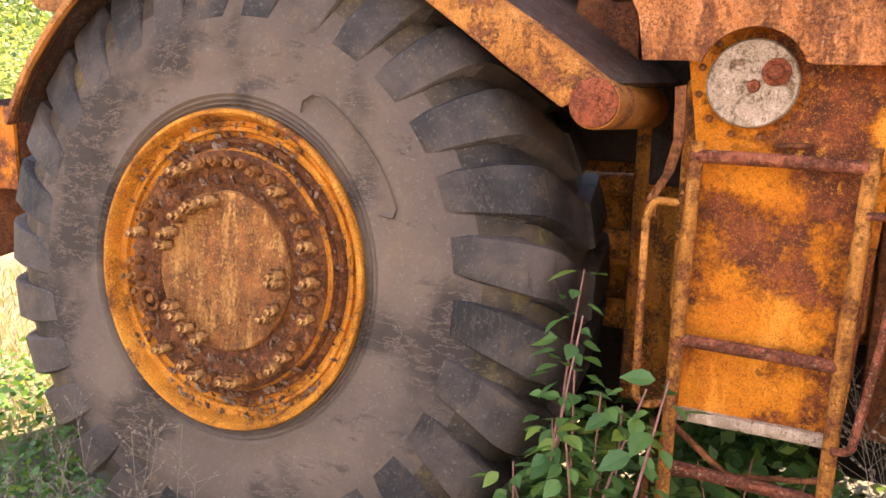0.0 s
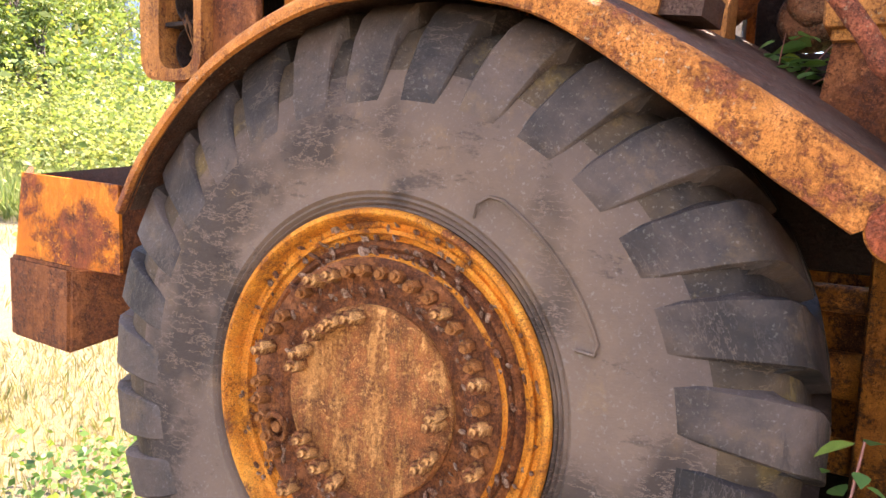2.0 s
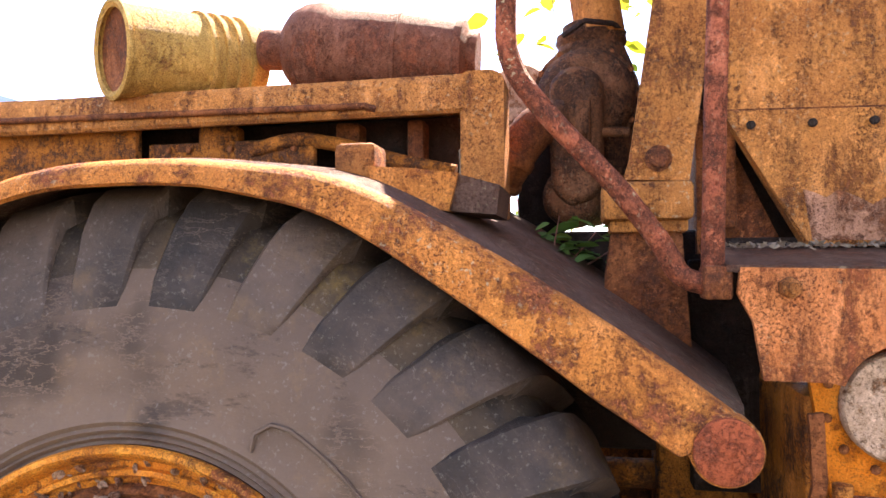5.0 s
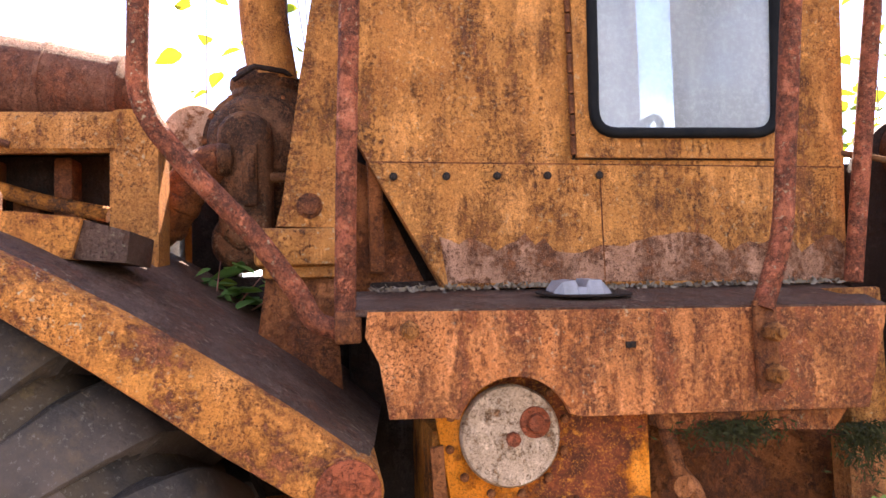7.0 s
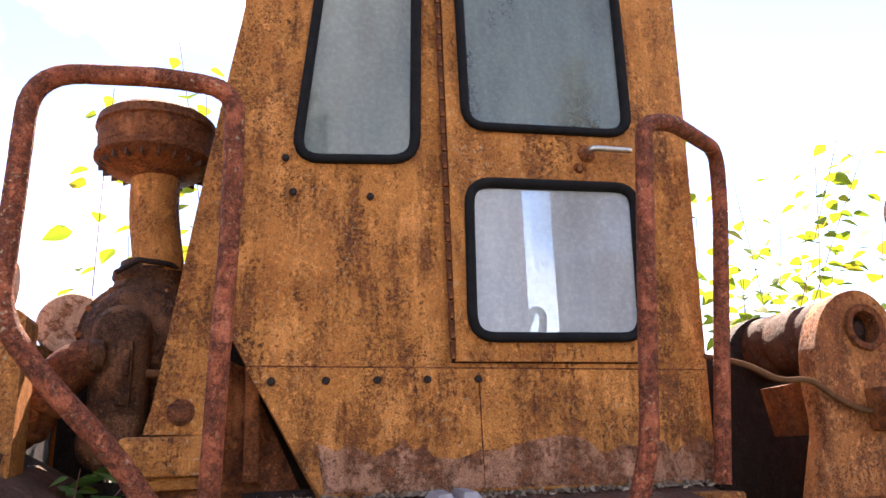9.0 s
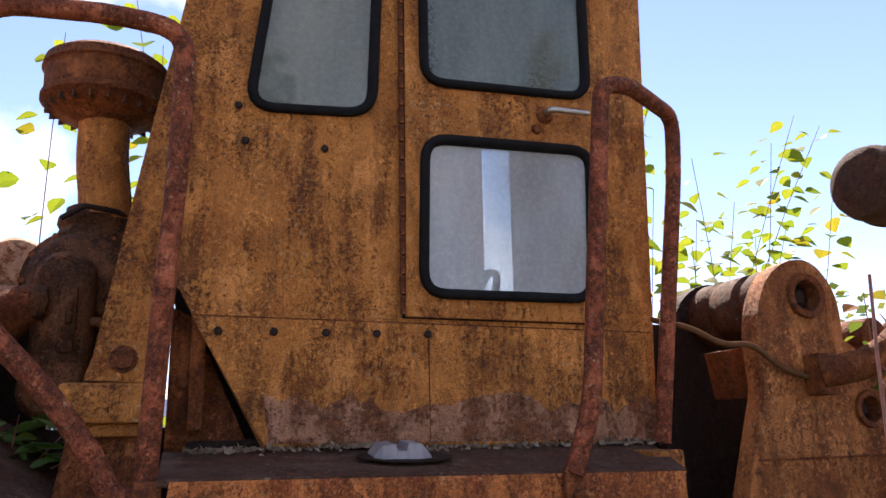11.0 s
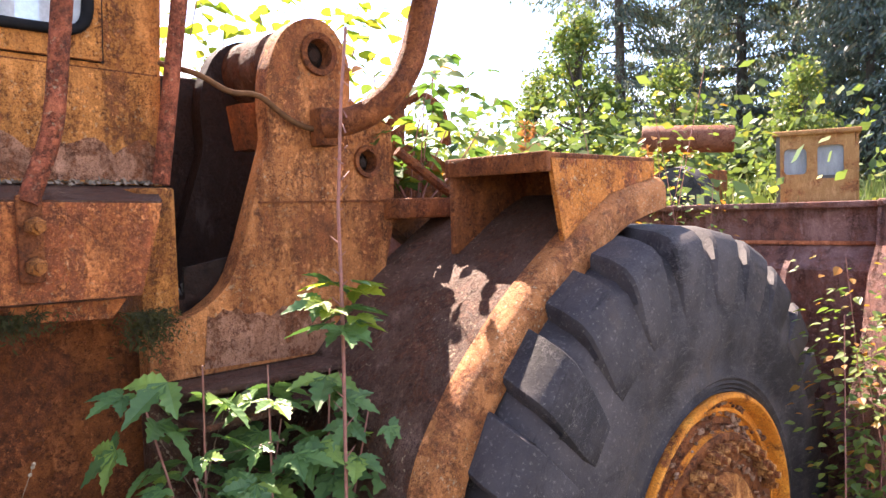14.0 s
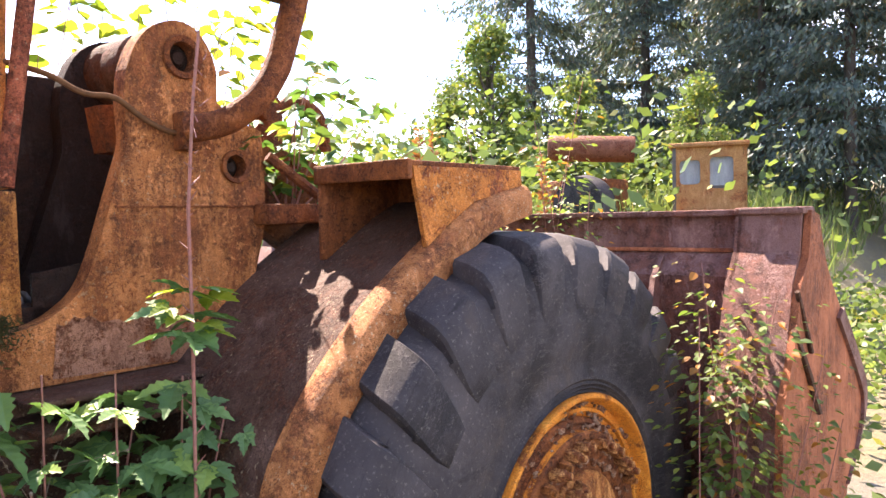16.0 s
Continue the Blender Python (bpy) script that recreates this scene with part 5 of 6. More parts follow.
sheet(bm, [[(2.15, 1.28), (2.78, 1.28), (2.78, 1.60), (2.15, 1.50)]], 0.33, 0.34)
part("inner_tower", bm, DARKSHADE, loader, smooth=30)
for x, z, r in ((2.526, 2.048, 0.042), (2.680, 1.766, 0.034)):
    bm = bmesh.new()
    lathe(bm, [(r, 0.0), (r * 1.38, -0.004), (r * 1.33, -0.012), (r * 0.95, -0.010), (r * 0.86, 0.03)], (x, 0.27, z), 32, cap=False)
    part("pivot_collar", bm, RUST, tower, smooth=40)
    bm = bmesh.new()
    lathe(bm, [(0.0001, 0.012), (r * 0.4, 0.014), (r * 0.6, 0.030), (r * 0.98, 0.035)], (x, 0.27, z), 24, cap=False)
    part("pivot_pin", bm, DARKSHADE, tower, smooth=40)
bm = bmesh.new()
lathe(bm, [(0.045, 0.0), (0.085, 0.0), (0.092, 0.01), (0.092, 0.07), (0.080, 0.08), (0.080, 0.10), (0.092, 0.11), (0.092, 0.19), (0.084, 0.20), (0.084, 0.22), (0.092, 0.23), (0.092, 0.29), (0.045, 0.295)], (2.526, 0.328, 2.045), 36)
part("arm_bushing", bm, DARKRUST, tower, "stacked dark bushings on the pivot pin", smooth=40)
bm = bmesh.new()
sheet(bm, [[(2.36, 1.92), (2.55, 1.95), (3.1, 1.80), (4.2, 1.25), (4.25, 1.05), (4.1, 1.0), (3.0, 1.5), (2.55, 1.80), (2.38, 1.80)]], 0.40, 0.47)
part("lift_arm", bm, RUST, loader, "lift arm running forward to the bucket", smooth=30)
bm = bmesh.new()
tube(bm, fillet([(2.12, 0.35, 1.99), (2.20, 0.30, 1.965), (2.26, 0.27, 1.92), (2.33, 0.255, 1.925), (2.40, 0.255, 1.875), (2.47, 0.255, 1.845), (2.58, 0.255, 1.845)], 0.05), 0.0072, 10)
part("hydraulic_hose", bm, HOSE, loader, "cracked brown hydraulic hose", smooth=60)
bm = bmesh.new()
tube(bm, fillet([(2.505, 0.225, 1.853), (2.575, 0.15, 1.868), (2.645, 0.10, 1.935), (2.700, 0.09, 2.02), (2.755, 0.09, 2.18), (2.812, 0.09, 2.36), (2.825, 0.09, 2.44)], 0.06, 6), 0.036, 18, wobble=0.02)
post = part("lamp_post", bm, RUST, loader, "bent rusty tube carrying a work lamp", smooth=60)
bm = bmesh.new()
box(bm, (2.49, 0.215, 1.80), (2.545, 0.27, 1.90), 0.006)
part("post_bracket", bm, RUST, post, smooth=40)
bm = bmesh.new()
lathe(bm, [(0.0001, 0.0), (0.060, 0.004), (0.084, 0.018), (0.093, 0.045), (0.095, 0.10), (0.101, 0.104), (0.101, 0.122), (0.095, 0.126), (0.094, 0.205), (0.084, 0.21), (0.0001, 0.19)], (0, 0, 0), 36)
bm.transform(pose(2.545, 0.085, 2.295, 0, -8, -84))
part("work_lamp", bm, DARKRUST, post, "round rusty work lamp can", smooth=40)
bm = bmesh.new()
lathe(bm, [(0.0001, -0.02), (0.045, -0.018), (0.066, -0.006), (0.070, 0.01), (0.06, 0.05), (0.0001, 0.06)], (2.925, 0.085, 2.395), 28)
part("lamp_back", bm, DARKSHADE, post, "dark round lamp back", smooth=40)
bm = bmesh.new()
strap = fillet([(2.70, 0.085, 2.405), (2.80, 0.085, 2.468), (2.96, 0.085, 2.490), (3.045, 0.085, 2.43), (3.01, 0.085, 2.345), (2.90, 0.085, 2.292), (2.74, 0.085, 2.255), (2.64, 0.085, 2.215)], 0.05, 5)
loft(bm, [[(p.x, 0.055, p.z), (p.x, 0.115, p.z), (p.x + 0.004, 0.115, p.z + 0.009), (p.x + 0.004, 0.055, p.z + 0.009)] for p in strap], closed=True)
part("lamp_yoke", bm, RUST, post, "bent flat strap round the lamp", smooth=50)
bm = bmesh.new()
cyl(bm, (2.98, 0.55, 1.55), (3.02, 0.55, 1.98), 0.07, 0.055, seg=20, bevel=0.01)
cyl(bm, (3.0, 0.50, 1.99), (3.0, 0.60, 1.99), 0.05, seg=16, bevel=0.008)
tube(bm, fillet([(3.02, 0.52, 1.97), (3.10, 0.50, 2.03), (3.20, 0.48, 1.98), (3.22, 0.48, 1.85)], 0.05), 0.022, 10)
part("steering_cylinder", bm, RUST, loader, "rusty hydraulic cylinder head with hose", smooth=40)
bm = bmesh.new()
tube(bm, [(2.79, 0.26, 1.80), (2.92, 0.22, 1.70), (3.05, 0.20, 1.62)], 0.016, 8)
box(bm, (2.74, 0.20, 1.60), (3.0, 0.62, 1.66), 0.01)
part("tower_brace", bm, RUST, loader, smooth=40)
bm = bmesh.new()
box(bm, (2.05, 0.12, 1.228), (2.50, 0.27, 1.242), 0.004)
box(bm, (2.05, 0.06, 1.17), (2.44, 0.30, 1.185), 0.004)
box(bm, (2.03, 0.28, 0.55), (2.50, 0.34, 1.26), 0.01)
part("frame_flange", bm, DARKRUST, loader, "flat frame flange with grime", smooth=40)
# Front chassis: underside shade is painted in with the dark colour.
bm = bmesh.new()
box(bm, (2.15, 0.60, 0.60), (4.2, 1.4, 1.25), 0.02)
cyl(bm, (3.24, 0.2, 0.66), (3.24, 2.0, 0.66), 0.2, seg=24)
part("front_chassis", bm, DARKSHADE, loader, smooth=40)
rng = random.Random(12)
for k in range(14):
    bm = bmesh.new()
    bmesh.ops.create_icosphere(bm, subdivisions=1, radius=0.02)
    bm.transform(pose(rng.uniform(2.12, 2.22), rng.uniform(0.36, 0.52), 1.43 + 0.01 * rng.random(), rng.uniform(0, 90), rng.uniform(0, 90), 0) @ Matrix.Diagonal((rng.uniform(0.6, 1.4), 1, 0.5, 1)))
    chip = part("slate_chip", bm, STONE)
    tagged(chip, "loose grey slate chip on the frame", "stone", "slate chips on the frame")
# Shelf in the same painted shade as the gap round it.
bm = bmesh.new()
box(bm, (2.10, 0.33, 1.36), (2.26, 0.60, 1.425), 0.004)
part("frame_shelf", bm, DARKSHADE, loader)

# bucket: a shell with boxed corner flanges, lip and curved side plates
def across(rows, y0, y1, thick):
    """A bent plate running across the machine, its section given by (x, z) rows."""
    bm = bmesh.new()
    back = [(x + thick, z - thick * 0.4) for x, z in reversed(rows)]
    loft(bm, [[(x, y, z) for x, z in rows + back] for y in (y0, y1)], closed=True)
    return bm


BY0, BY1 = -0.85, 2.15
shell = [(4.33, 1.59), (4.335, 1.455), (4.24, 1.36), (4.30, 1.10), (4.33, 0.75), (4.42, 0.40), (4.60, 0.12), (4.95, -0.10), (5.30, -0.16)]
bucket = part("bucket", across(shell, BY0, BY1, 0.022), BUCKET, loader, "dark purple-brown rusty loader bucket", smooth=25)
bm = bmesh.new()
box(bm, (4.300, BY0 - 0.01, 1.588), (4.42, BY1, 1.612), 0.006)
part("bucket_lip", bm, BUCKET, bucket, smooth=40)
bm = bmesh.new()
box(bm, (4.315, -0.60, 1.448), (4.336, BY1, 1.464), 0.006)
part("weld_seam", bm, CHEEK, bucket, smooth=40)
side = [(4.30, 1.605), (4.42, 1.585), (4.50, 1.45), (4.60, 1.345), (4.80, 1.20), (5.08, 1.00), (5.27, 0.85), (5.345, 0.76), (5.33, 0.66), (5.18, 0.55), (5.0, 0.46), (4.86, 0.25), (4.84, -0.05), (4.62, -0.16), (4.20, -0.10), (3.92, 0.20), (3.885, 0.62), (3.91, 0.96), (4.04, 1.12), (4.14, 1.35), (4.25, 1.44)]
for y in (BY0 - 0.025, BY1):
    bm = bmesh.new()
    sheet(bm, [[tuple(p) for p in arc_points(side[1:12], 3)] + side[12:] + side[:1]], y, y + 0.025)
    part("bucket_cheek", bm, CHEEK, bucket, "red-brown bucket side plate", smooth=40)
bm = bmesh.new()
rim_line = [tuple(p) for p in arc_points(side[4:11], 3)]
inner = [(x - 0.085, z - 0.035) for x, z in reversed(rim_line)]
sheet(bm, [rim_line + inner], BY0 - 0.040, BY0 - 0.026)
part("wear_edge", bm, BUCKET, bucket, "dark scaly wear strip along the side plate", smooth=40)
flange = [(4.255, 1.60), (4.225, 1.455), (4.13, 1.355), (4.05, 1.14), (3.915, 0.96), (3.89, 0.62), (3.93, 0.20)]
for y0, y1 in ((BY0, -0.635), (1.95, BY1)):
    part("corner_flange", across(flange, y0, y1, 0.020), BUCKET, bucket, "boxed corner plate of the bucket", smooth=25)
    bm = bmesh.new()
    inside = y1 if y0 == BY0 else y0
    sheet(bm, [flange + [(4.36, 0.30), (4.33, 1.20), (4.34, 1.60)]], inside - 0.012, inside + 0.012)
    part("flange_web", bm, BUCKET, bucket, "upright web of the corner plate", smooth=40)
    bm = bmesh.new()
    box(bm, (4.235, y0 - 0.012, 1.592), (4.40, y1 + 0.012, 1.618), 0.008)
    part("flange_cap", bm, BUCKET, bucket, smooth=40)
for y in (-0.33, -0.10, 0.42, 1.2, 1.6):
    bm = bmesh.new()
    sheet(bm, [[(4.30, 1.44), (4.20, 1.35), (4.17, 1.25), (4.27, 1.12), (4.31, 1.12), (4.26, 1.36)]], y, y + 0.022)
    part("bucket_rib", bm, BUCKET, bucket, "small gusset on the bucket's back", smooth=40)
bm = bmesh.new()
tube(bm, [(4.06, -0.872, 1.20), (4.22, -0.884, 1.02), (4.36, -0.886, 0.86)], 0.012, 6)
tube(bm, [(4.10, -0.872, 1.33), (4.25, -0.884, 1.10)], 0.009, 6)
part("weld_bead", bm, DARKRUST, bucket, smooth=60)

# things lying on the hood
def turned(name, prof, mat, parent, label="", seg=48, cap=True):
    bm = bmesh.new()
    lathe(bm, prof, (0, 0, 0), seg, cap=cap)
    return part(name, bm, mat, parent, label, smooth=35)


can = turned("filter_drum", [(0.098, 0.02), (0.110, 0.004), (0.113, 0.012), (0.113, 0.02), (0.114, 0.20), (0.115, 0.36), (0.10, 0.37), (0.0001, 0.37)], CANPAINT, None, cap=False)
can.matrix_basis = pose(-0.315, 0.425, 2.205, 4, 0, -36)
tagged(can, "faded yellow ribbed filter drum lying on the hood", "drum")
for y in (0.21, 0.245, 0.28, 0.315):
    turned("rib", [(0.112, y - 0.007), (0.123, y - 0.005), (0.123, y + 0.005), (0.112, y + 0.007)], CANPAINT, can, cap=False)
turned("rolled_rim", [(0.110, 0.010), (0.120, 0.008), (0.121, -0.002), (0.112, -0.006), (0.100, 0.0)], CANPAINT, can, cap=False)
turned("end_disc", [(0.104, 0.012), (0.06, 0.020), (0.0001, 0.022)], RUST, can, "crumbling rust-brown end disc", cap=False)
muf = turned("muffler", [(0.048, 0.072), (0.075, 0.084), (0.100, 0.108), (0.116, 0.145), (0.121, 0.185), (0.117, 0.222), (0.107, 0.246), (0.104, 0.262), (0.102, 0.33), (0.098, 0.42), (0.082, 0.58), (0.06, 0.60)], MUFFLER, None)
muf.matrix_basis = pose(-0.02, 0.63, 2.245, -5, 0, -88) @ Matrix.Diagonal((1, 0.88, 1, 1))
tagged(muf, "brown rusted muffler lying on the hood", "muffler")
turned("inlet_neck", [(0.0001, 0.0), (0.047, 0.0), (0.052, 0.01), (0.050, 0.09)], MUFFLER, muf)
turned("seam_band", [(0.098, 0.405), (0.101, 0.408), (0.101, 0.42), (0.096, 0.422)], MUFFLER, muf, cap=False)
turned("outlet_collar", [(0.080, 0.575), (0.089, 0.58), (0.089, 0.60), (0.062, 0.612), (0.060, 0.64), (0.0001, 0.64)], MUFFLER, muf)


# ---- plants ----
def leaf_mesh(name, mat, length, width, lobes=1, fold=0.25, notch=0.0):
    """A leaf at the origin, growing along +y, folded a little on its midrib."""
    vs, fs = [], []

    def blade(base, direction, ln, wd):
        d = Vector(direction).normalized()
        side = Vector((d.y, -d.x, 0)).normalized()
        b = len(vs)
        prof = ((0, 0), (0.10, 0.24), (0.20, 0.40), (0.28, 0.43), (0.38, 0.50), (0.46, 0.46), (0.56, 0.45), (0.64, 0.36), (0.74, 0.30), (0.82, 0.19), (0.92, 0.09), (1.0, 0)) if notch else ((0, 0), (0.18, 0.36), (0.40, 0.50), (0.66, 0.36), (0.84, 0.17), (1.0, 0))
        mid = [Vector(base) + d * ln * u + Vector((0, 0, -0.10 * ln * u * u)) for u, _ in prof]
        vs.extend(mid)
        for sgn in (1, -1):
            rim = len(vs)
            for k, (u, w) in enumerate(prof[1:-1]):
                jag = 1 + (notch if k % 2 else -notch)
                vs.append(mid[k + 1] + side * sgn * wd * w * jag + Vector((0, 0, fold * wd * w)))
            n = len(prof)
            fs.append((b, b + 1, rim))
            for k in range(1, n - 2):
                fs.append((b + k, b + k + 1, rim + k, rim + k - 1))
            fs.append((b + n - 2, b + n - 1, rim + n - 3))

    if lobes == 1:
        blade((0, 0, 0), (0, 1, 0), length, width)
    else:
        for a, k in ((0, 1.0), (58, 0.8), (-58, 0.8))[:lobes] if lobes <= 3 else ((0, 1.0), (48, 0.85), (-48, 0.85), (100, 0.55), (-100, 0.55)):
            blade((0, 0, 0), (math.sin(radians(a)), math.cos(radians(a)), 0), length * k, width * k)
    me = bpy.data.meshes.new(name)
    me.from_pydata([tuple(v) for v in vs], [], fs)
    me.materials.append(mat)
    return me


def aim(place, direction, roll):
    """A pose at place whose y axis runs along direction."""
    q = Vector(direction).normalized().to_track_quat("Y", "Z").to_matrix().to_4x4()
    return Matrix.Translation(place) @ q @ Matrix.Rotation(roll, 4, "Y")


def bend(p, q, rng, amount, n=7):
    p, q = Vector(p), Vector(q)
    w = Vector([rng.uniform(-1, 1) * amount for _ in range(3)])
    return [p.lerp(q, u) + w * math.sin(math.pi * u) for u in [i / n for i in range(n + 1)]]


def shrub(name, label, category, base, stems, leaves, per_stem, seed, from_u=0.25, radius=0.006, size=(0.7, 1.3), droop=0.3, mat=None, group="", spread=0.03, twig=0.05):
    """A plant with single leaves: stems are end points relative to base."""
    rng = random.Random(seed)
    root = thing(name, label, category, base, group)
    for end in stems:
        line = bend((rng.uniform(-spread, spread), rng.uniform(-spread, spread), -0.05), end, rng, 0.06 * Vector(end).length)
        bm = bmesh.new()
        tube(bm, line, radius, 6, radius * 0.35)
        stem = part("stem", bm, mat or STEM, root, smooth=60)
        for k in range(per_stem):
            u = from_u + (1 - from_u) * (k + rng.random()) / per_stem
            f = u * (len(line) - 1)
            i = min(int(f), len(line) - 2)
            at = line[i].lerp(line[i + 1], f - i)
            ang = k * 2.4 + rng.uniform(-0.5, 0.5)
            out = Vector((math.cos(ang), math.sin(ang), rng.uniform(-droop, 0.35)))
            k_size = rng.uniform(*size)
            tip = at + out.normalized() * rng.uniform(0.3, 1.0) * twig
            m = aim(tip, out + Vector((0, 0, -droop)), rng.uniform(-0.6, 0.6)) @ Matrix.Scale(k_size, 4)
            shared("leaf", leaves[rng.randrange(len(leaves))], m, stem)
    return root


def cloud(name, rows, mat, parent=None, label="", width=0.55, card=False):
    """One mesh of many small leaves: rows of place, direction, length."""
    n = len(rows)
    P = np.array([r[0] for r in rows], float)
    D = np.array([r[1] for r in rows], float)
    D /= np.linalg.norm(D, axis=1, keepdims=True) + 1e-9
    Ln = np.array([r[2] for r in rows], float)[:, None]
    R = np.random.RandomState(n).normal(size=(n, 3))
    S = np.cross(D, R)
    S /= np.linalg.norm(S, axis=1, keepdims=True) + 1e-9
    V = np.stack([P, P + D * Ln * 0.45 + S * Ln * width * 0.5, P + D * Ln, P + D * Ln * 0.45 - S * Ln * width * 0.5], 1).reshape(-1, 3)
    me = bpy.data.meshes.new(name)
    me.from_pydata(V.tolist(), [], (np.arange(n * 4).reshape(n, 4)).tolist())
    me.materials.append(mat)
    ob = new(name, me)
    ob.parent = parent
    if label:
        ob["label"] = label
    return ob


OVAL = [leaf_mesh("leaf", LEAF, 0.075, 0.045), leaf_mesh("leaf", LEAF, 0.055, 0.036)]
COMPOUND = [leaf_mesh("leaf", LEAFDARK, 0.100, 0.046, 3, 0.35, 0.16), leaf_mesh("leaf", LEAFDARK, 0.090, 0.040, 5, 0.3, 0.16)]
HEART = [leaf_mesh("leaf", LEAFYELLOW, 0.105, 0.085), leaf_mesh("leaf", LEAFYELLOW, 0.08, 0.066)]
YOUNG = [leaf_mesh("leaf", LEAFYELLOW, 0.075, 0.042, 3, 0.3, 0.15)]
AUTUMN = [leaf_mesh("leaf", LEAFAUTUMN, 0.040, 0.024), leaf_mesh("leaf", LEAFAUTUMN, 0.030, 0.020)]
BRAMBLE = [leaf_mesh("leaf", LEAF, 0.065, 0.045, 3, 0.3, 0.1), leaf_mesh("leaf", LEAFAUTUMN, 0.06, 0.045)]

# shrub by the ladder
shrub("broadleaf_shrub", "bright green broadleaf shrub growing beside the tyre and ladder", "shrub", (1.00, -0.03, height(1.00, -0.03)),
      [(0.0, 0.0, 0.84), (0.10, 0.03, 0.77), (-0.06, 0.05, 0.70), (0.20, -0.02, 0.86), (-0.12, -0.02, 0.56), (0.05, 0.12, 0.60), (0.25, 0.05, 0.52), (-0.02, 0.1, 1.04), (-0.1, -0.08, 0.64), (0.02, -0.1, 0.72), (0.12, -0.06, 0.58), (0.06, 0.0, 0.80), (-0.02, -0.04, 0.74), (0.15, 0.02, 0.82), (0.0, 0.04, 0.95), (0.18, -0.05, 0.62)], OVAL, 34, 21, 0.3, size=(0.6, 1.1))
shrub("broadleaf_shrub", "low green broadleaf shrub under the ladder", "shrub", (1.35, 0.30, height(1.35, 0.3)),
      [(0.0, 0.0, 0.60), (0.12, 0.05, 0.55), (-0.12, -0.03, 0.58), (0.22, 0, 0.42), (-0.2, 0.05, 0.45)], OVAL, 20, 22, 0.25)
# shrub and sapling between step and front mudguard
shrub("vine_maple", "dark green lobed-leaf shrub growing against the frame", "shrub", (2.12, 0.02, height(2.12, 0.02)),
      [(-0.08, 0.02, 1.42), (0.06, 0.0, 1.40), (0.18, -0.06, 1.38), (0.26, -0.10, 1.30), (-0.18, 0.10, 1.38), (0.12, 0.05, 1.26), (0.02, -0.05, 1.18), (0.3, -0.12, 1.15), (-0.12, 0.0, 1.2)], COMPOUND, 26, 31, 0.5, size=(0.7, 1.3), droop=0.45, twig=0.08)
rng = random.Random(5)
sap = thing("sapling", "thin red-stemmed sapling with few bright leaves", "sapling", (2.26, -0.14, height(2.26, -0.14)))
line = [Vector((0.0, 0.0, -0.05)), Vector((0.0, 0.0, 0.5)), Vector((-0.005, 0, 1.0)), Vector((0.005, 0, 1.5)), Vector((0.012, 0.01, 1.75)), Vector((0.045, 0.03, 1.98)), Vector((0.08, 0.05, 2.14))]
bm = bmesh.new()
tube(bm, line, 0.0048, 8, 0.003, wobble=0.15)
for k in range(40):
    z = 0.8 + 1.3 * k / 40
    a = rng.uniform(0, 6.28)
    p = Vector((0.0 if z < 1.7 else (z - 1.7) * 0.15, 0, z))
    tube(bm, [p, p + Vector((math.cos(a), math.sin(a), 0.8)) * rng.uniform(0.008, 0.028)], 0.0018, 4, 0.0008)
stem = part("stem", bm, STEM, sap, smooth=60)
for k in range(16):
    a, z = k * 2.4, 1.50 + 0.10 * rng.random()
    out = Vector((math.cos(a), math.sin(a), -0.15))
    shared("leaf", (YOUNG + COMPOUND[:1])[k % 2], aim(Vector((0, 0, z)) + out * 0.05 * rng.random(), out, rng.uniform(-.5, .5)) @ Matrix.Scale(rng.uniform(0.7, 1.1), 4), stem)
# backlit cottonwoods behind the cab
shrub("cottonwood_sapling", "young cottonwood with backlit yellow-green leaves behind the cab", "sapling", (2.7, 1.5, height(2.7, 1.5)),
      [(0.15, 0.0, 2.75), (0.35, 0.1, 2.95), (0.65, 0.2, 2.85), (0.3, -0.2, 2.6), (0.9, 0.1, 2.75), (0.0, 0, 2.45), (0.5, 0.1, 2.5), (1.15, 0.15, 2.85), (0.2, 0.2, 3.1), (0.37, 0.1, 3.4), (0.58, 0.1, 3.12), (1.07, 0.1, 3.25), (1.24, 0.1, 3.42), (1.4, 0.1, 3.38), (1.43, 0.1, 3.05), (0.8, 0.1, 2.92)], HEART, 20, 41, 0.74, 0.0045, (0.65, 1.05), 0.35, twig=0.12)
shrub("cottonwood_sapling", "young cottonwood with backlit yellow-green leaves behind the engine", "sapling", (0.75, 1.9, height(0.75, 1.9)),
      [(-0.25, 0.0, 3.35), (-0.1, 0.1, 3.1), (0.12, 0.1, 3.4), (0.25, -0.1, 3.2), (-0.15, 0, 2.7), (0.12, 0.0, 2.65), (0.3, 0.1, 3.6), (0.0, 0.0, 3.6)], HEART, 15, 42, 0.68, 0.0045, (0.7, 1.2), 0.35, twig=0.12)
tagged(cloud("leaf_litter", GRIT_ROWS, DRYWEED, None, width=0.5), "grit and leaf litter along the cab foot", "litter", kind="stuff")
# bramble over the front frame
shrub("bramble", "bramble runners with green and reddening leaves on the front frame", "bramble", (2.95, 0.35, 1.66),
      [(-0.25, -0.1, 0.40), (0.0, -0.1, 0.42), (0.2, -0.1, 0.42), (0.35, -0.05, 0.35), (-0.1, -0.15, 0.30), (0.15, 0.0, 0.5), (-0.3, 0.0, 0.25), (0.45, -0.2, 0.22)], BRAMBLE, 14, 51, 0.3, 0.004, (0.7, 1.2), 0.4, twig=0.05)
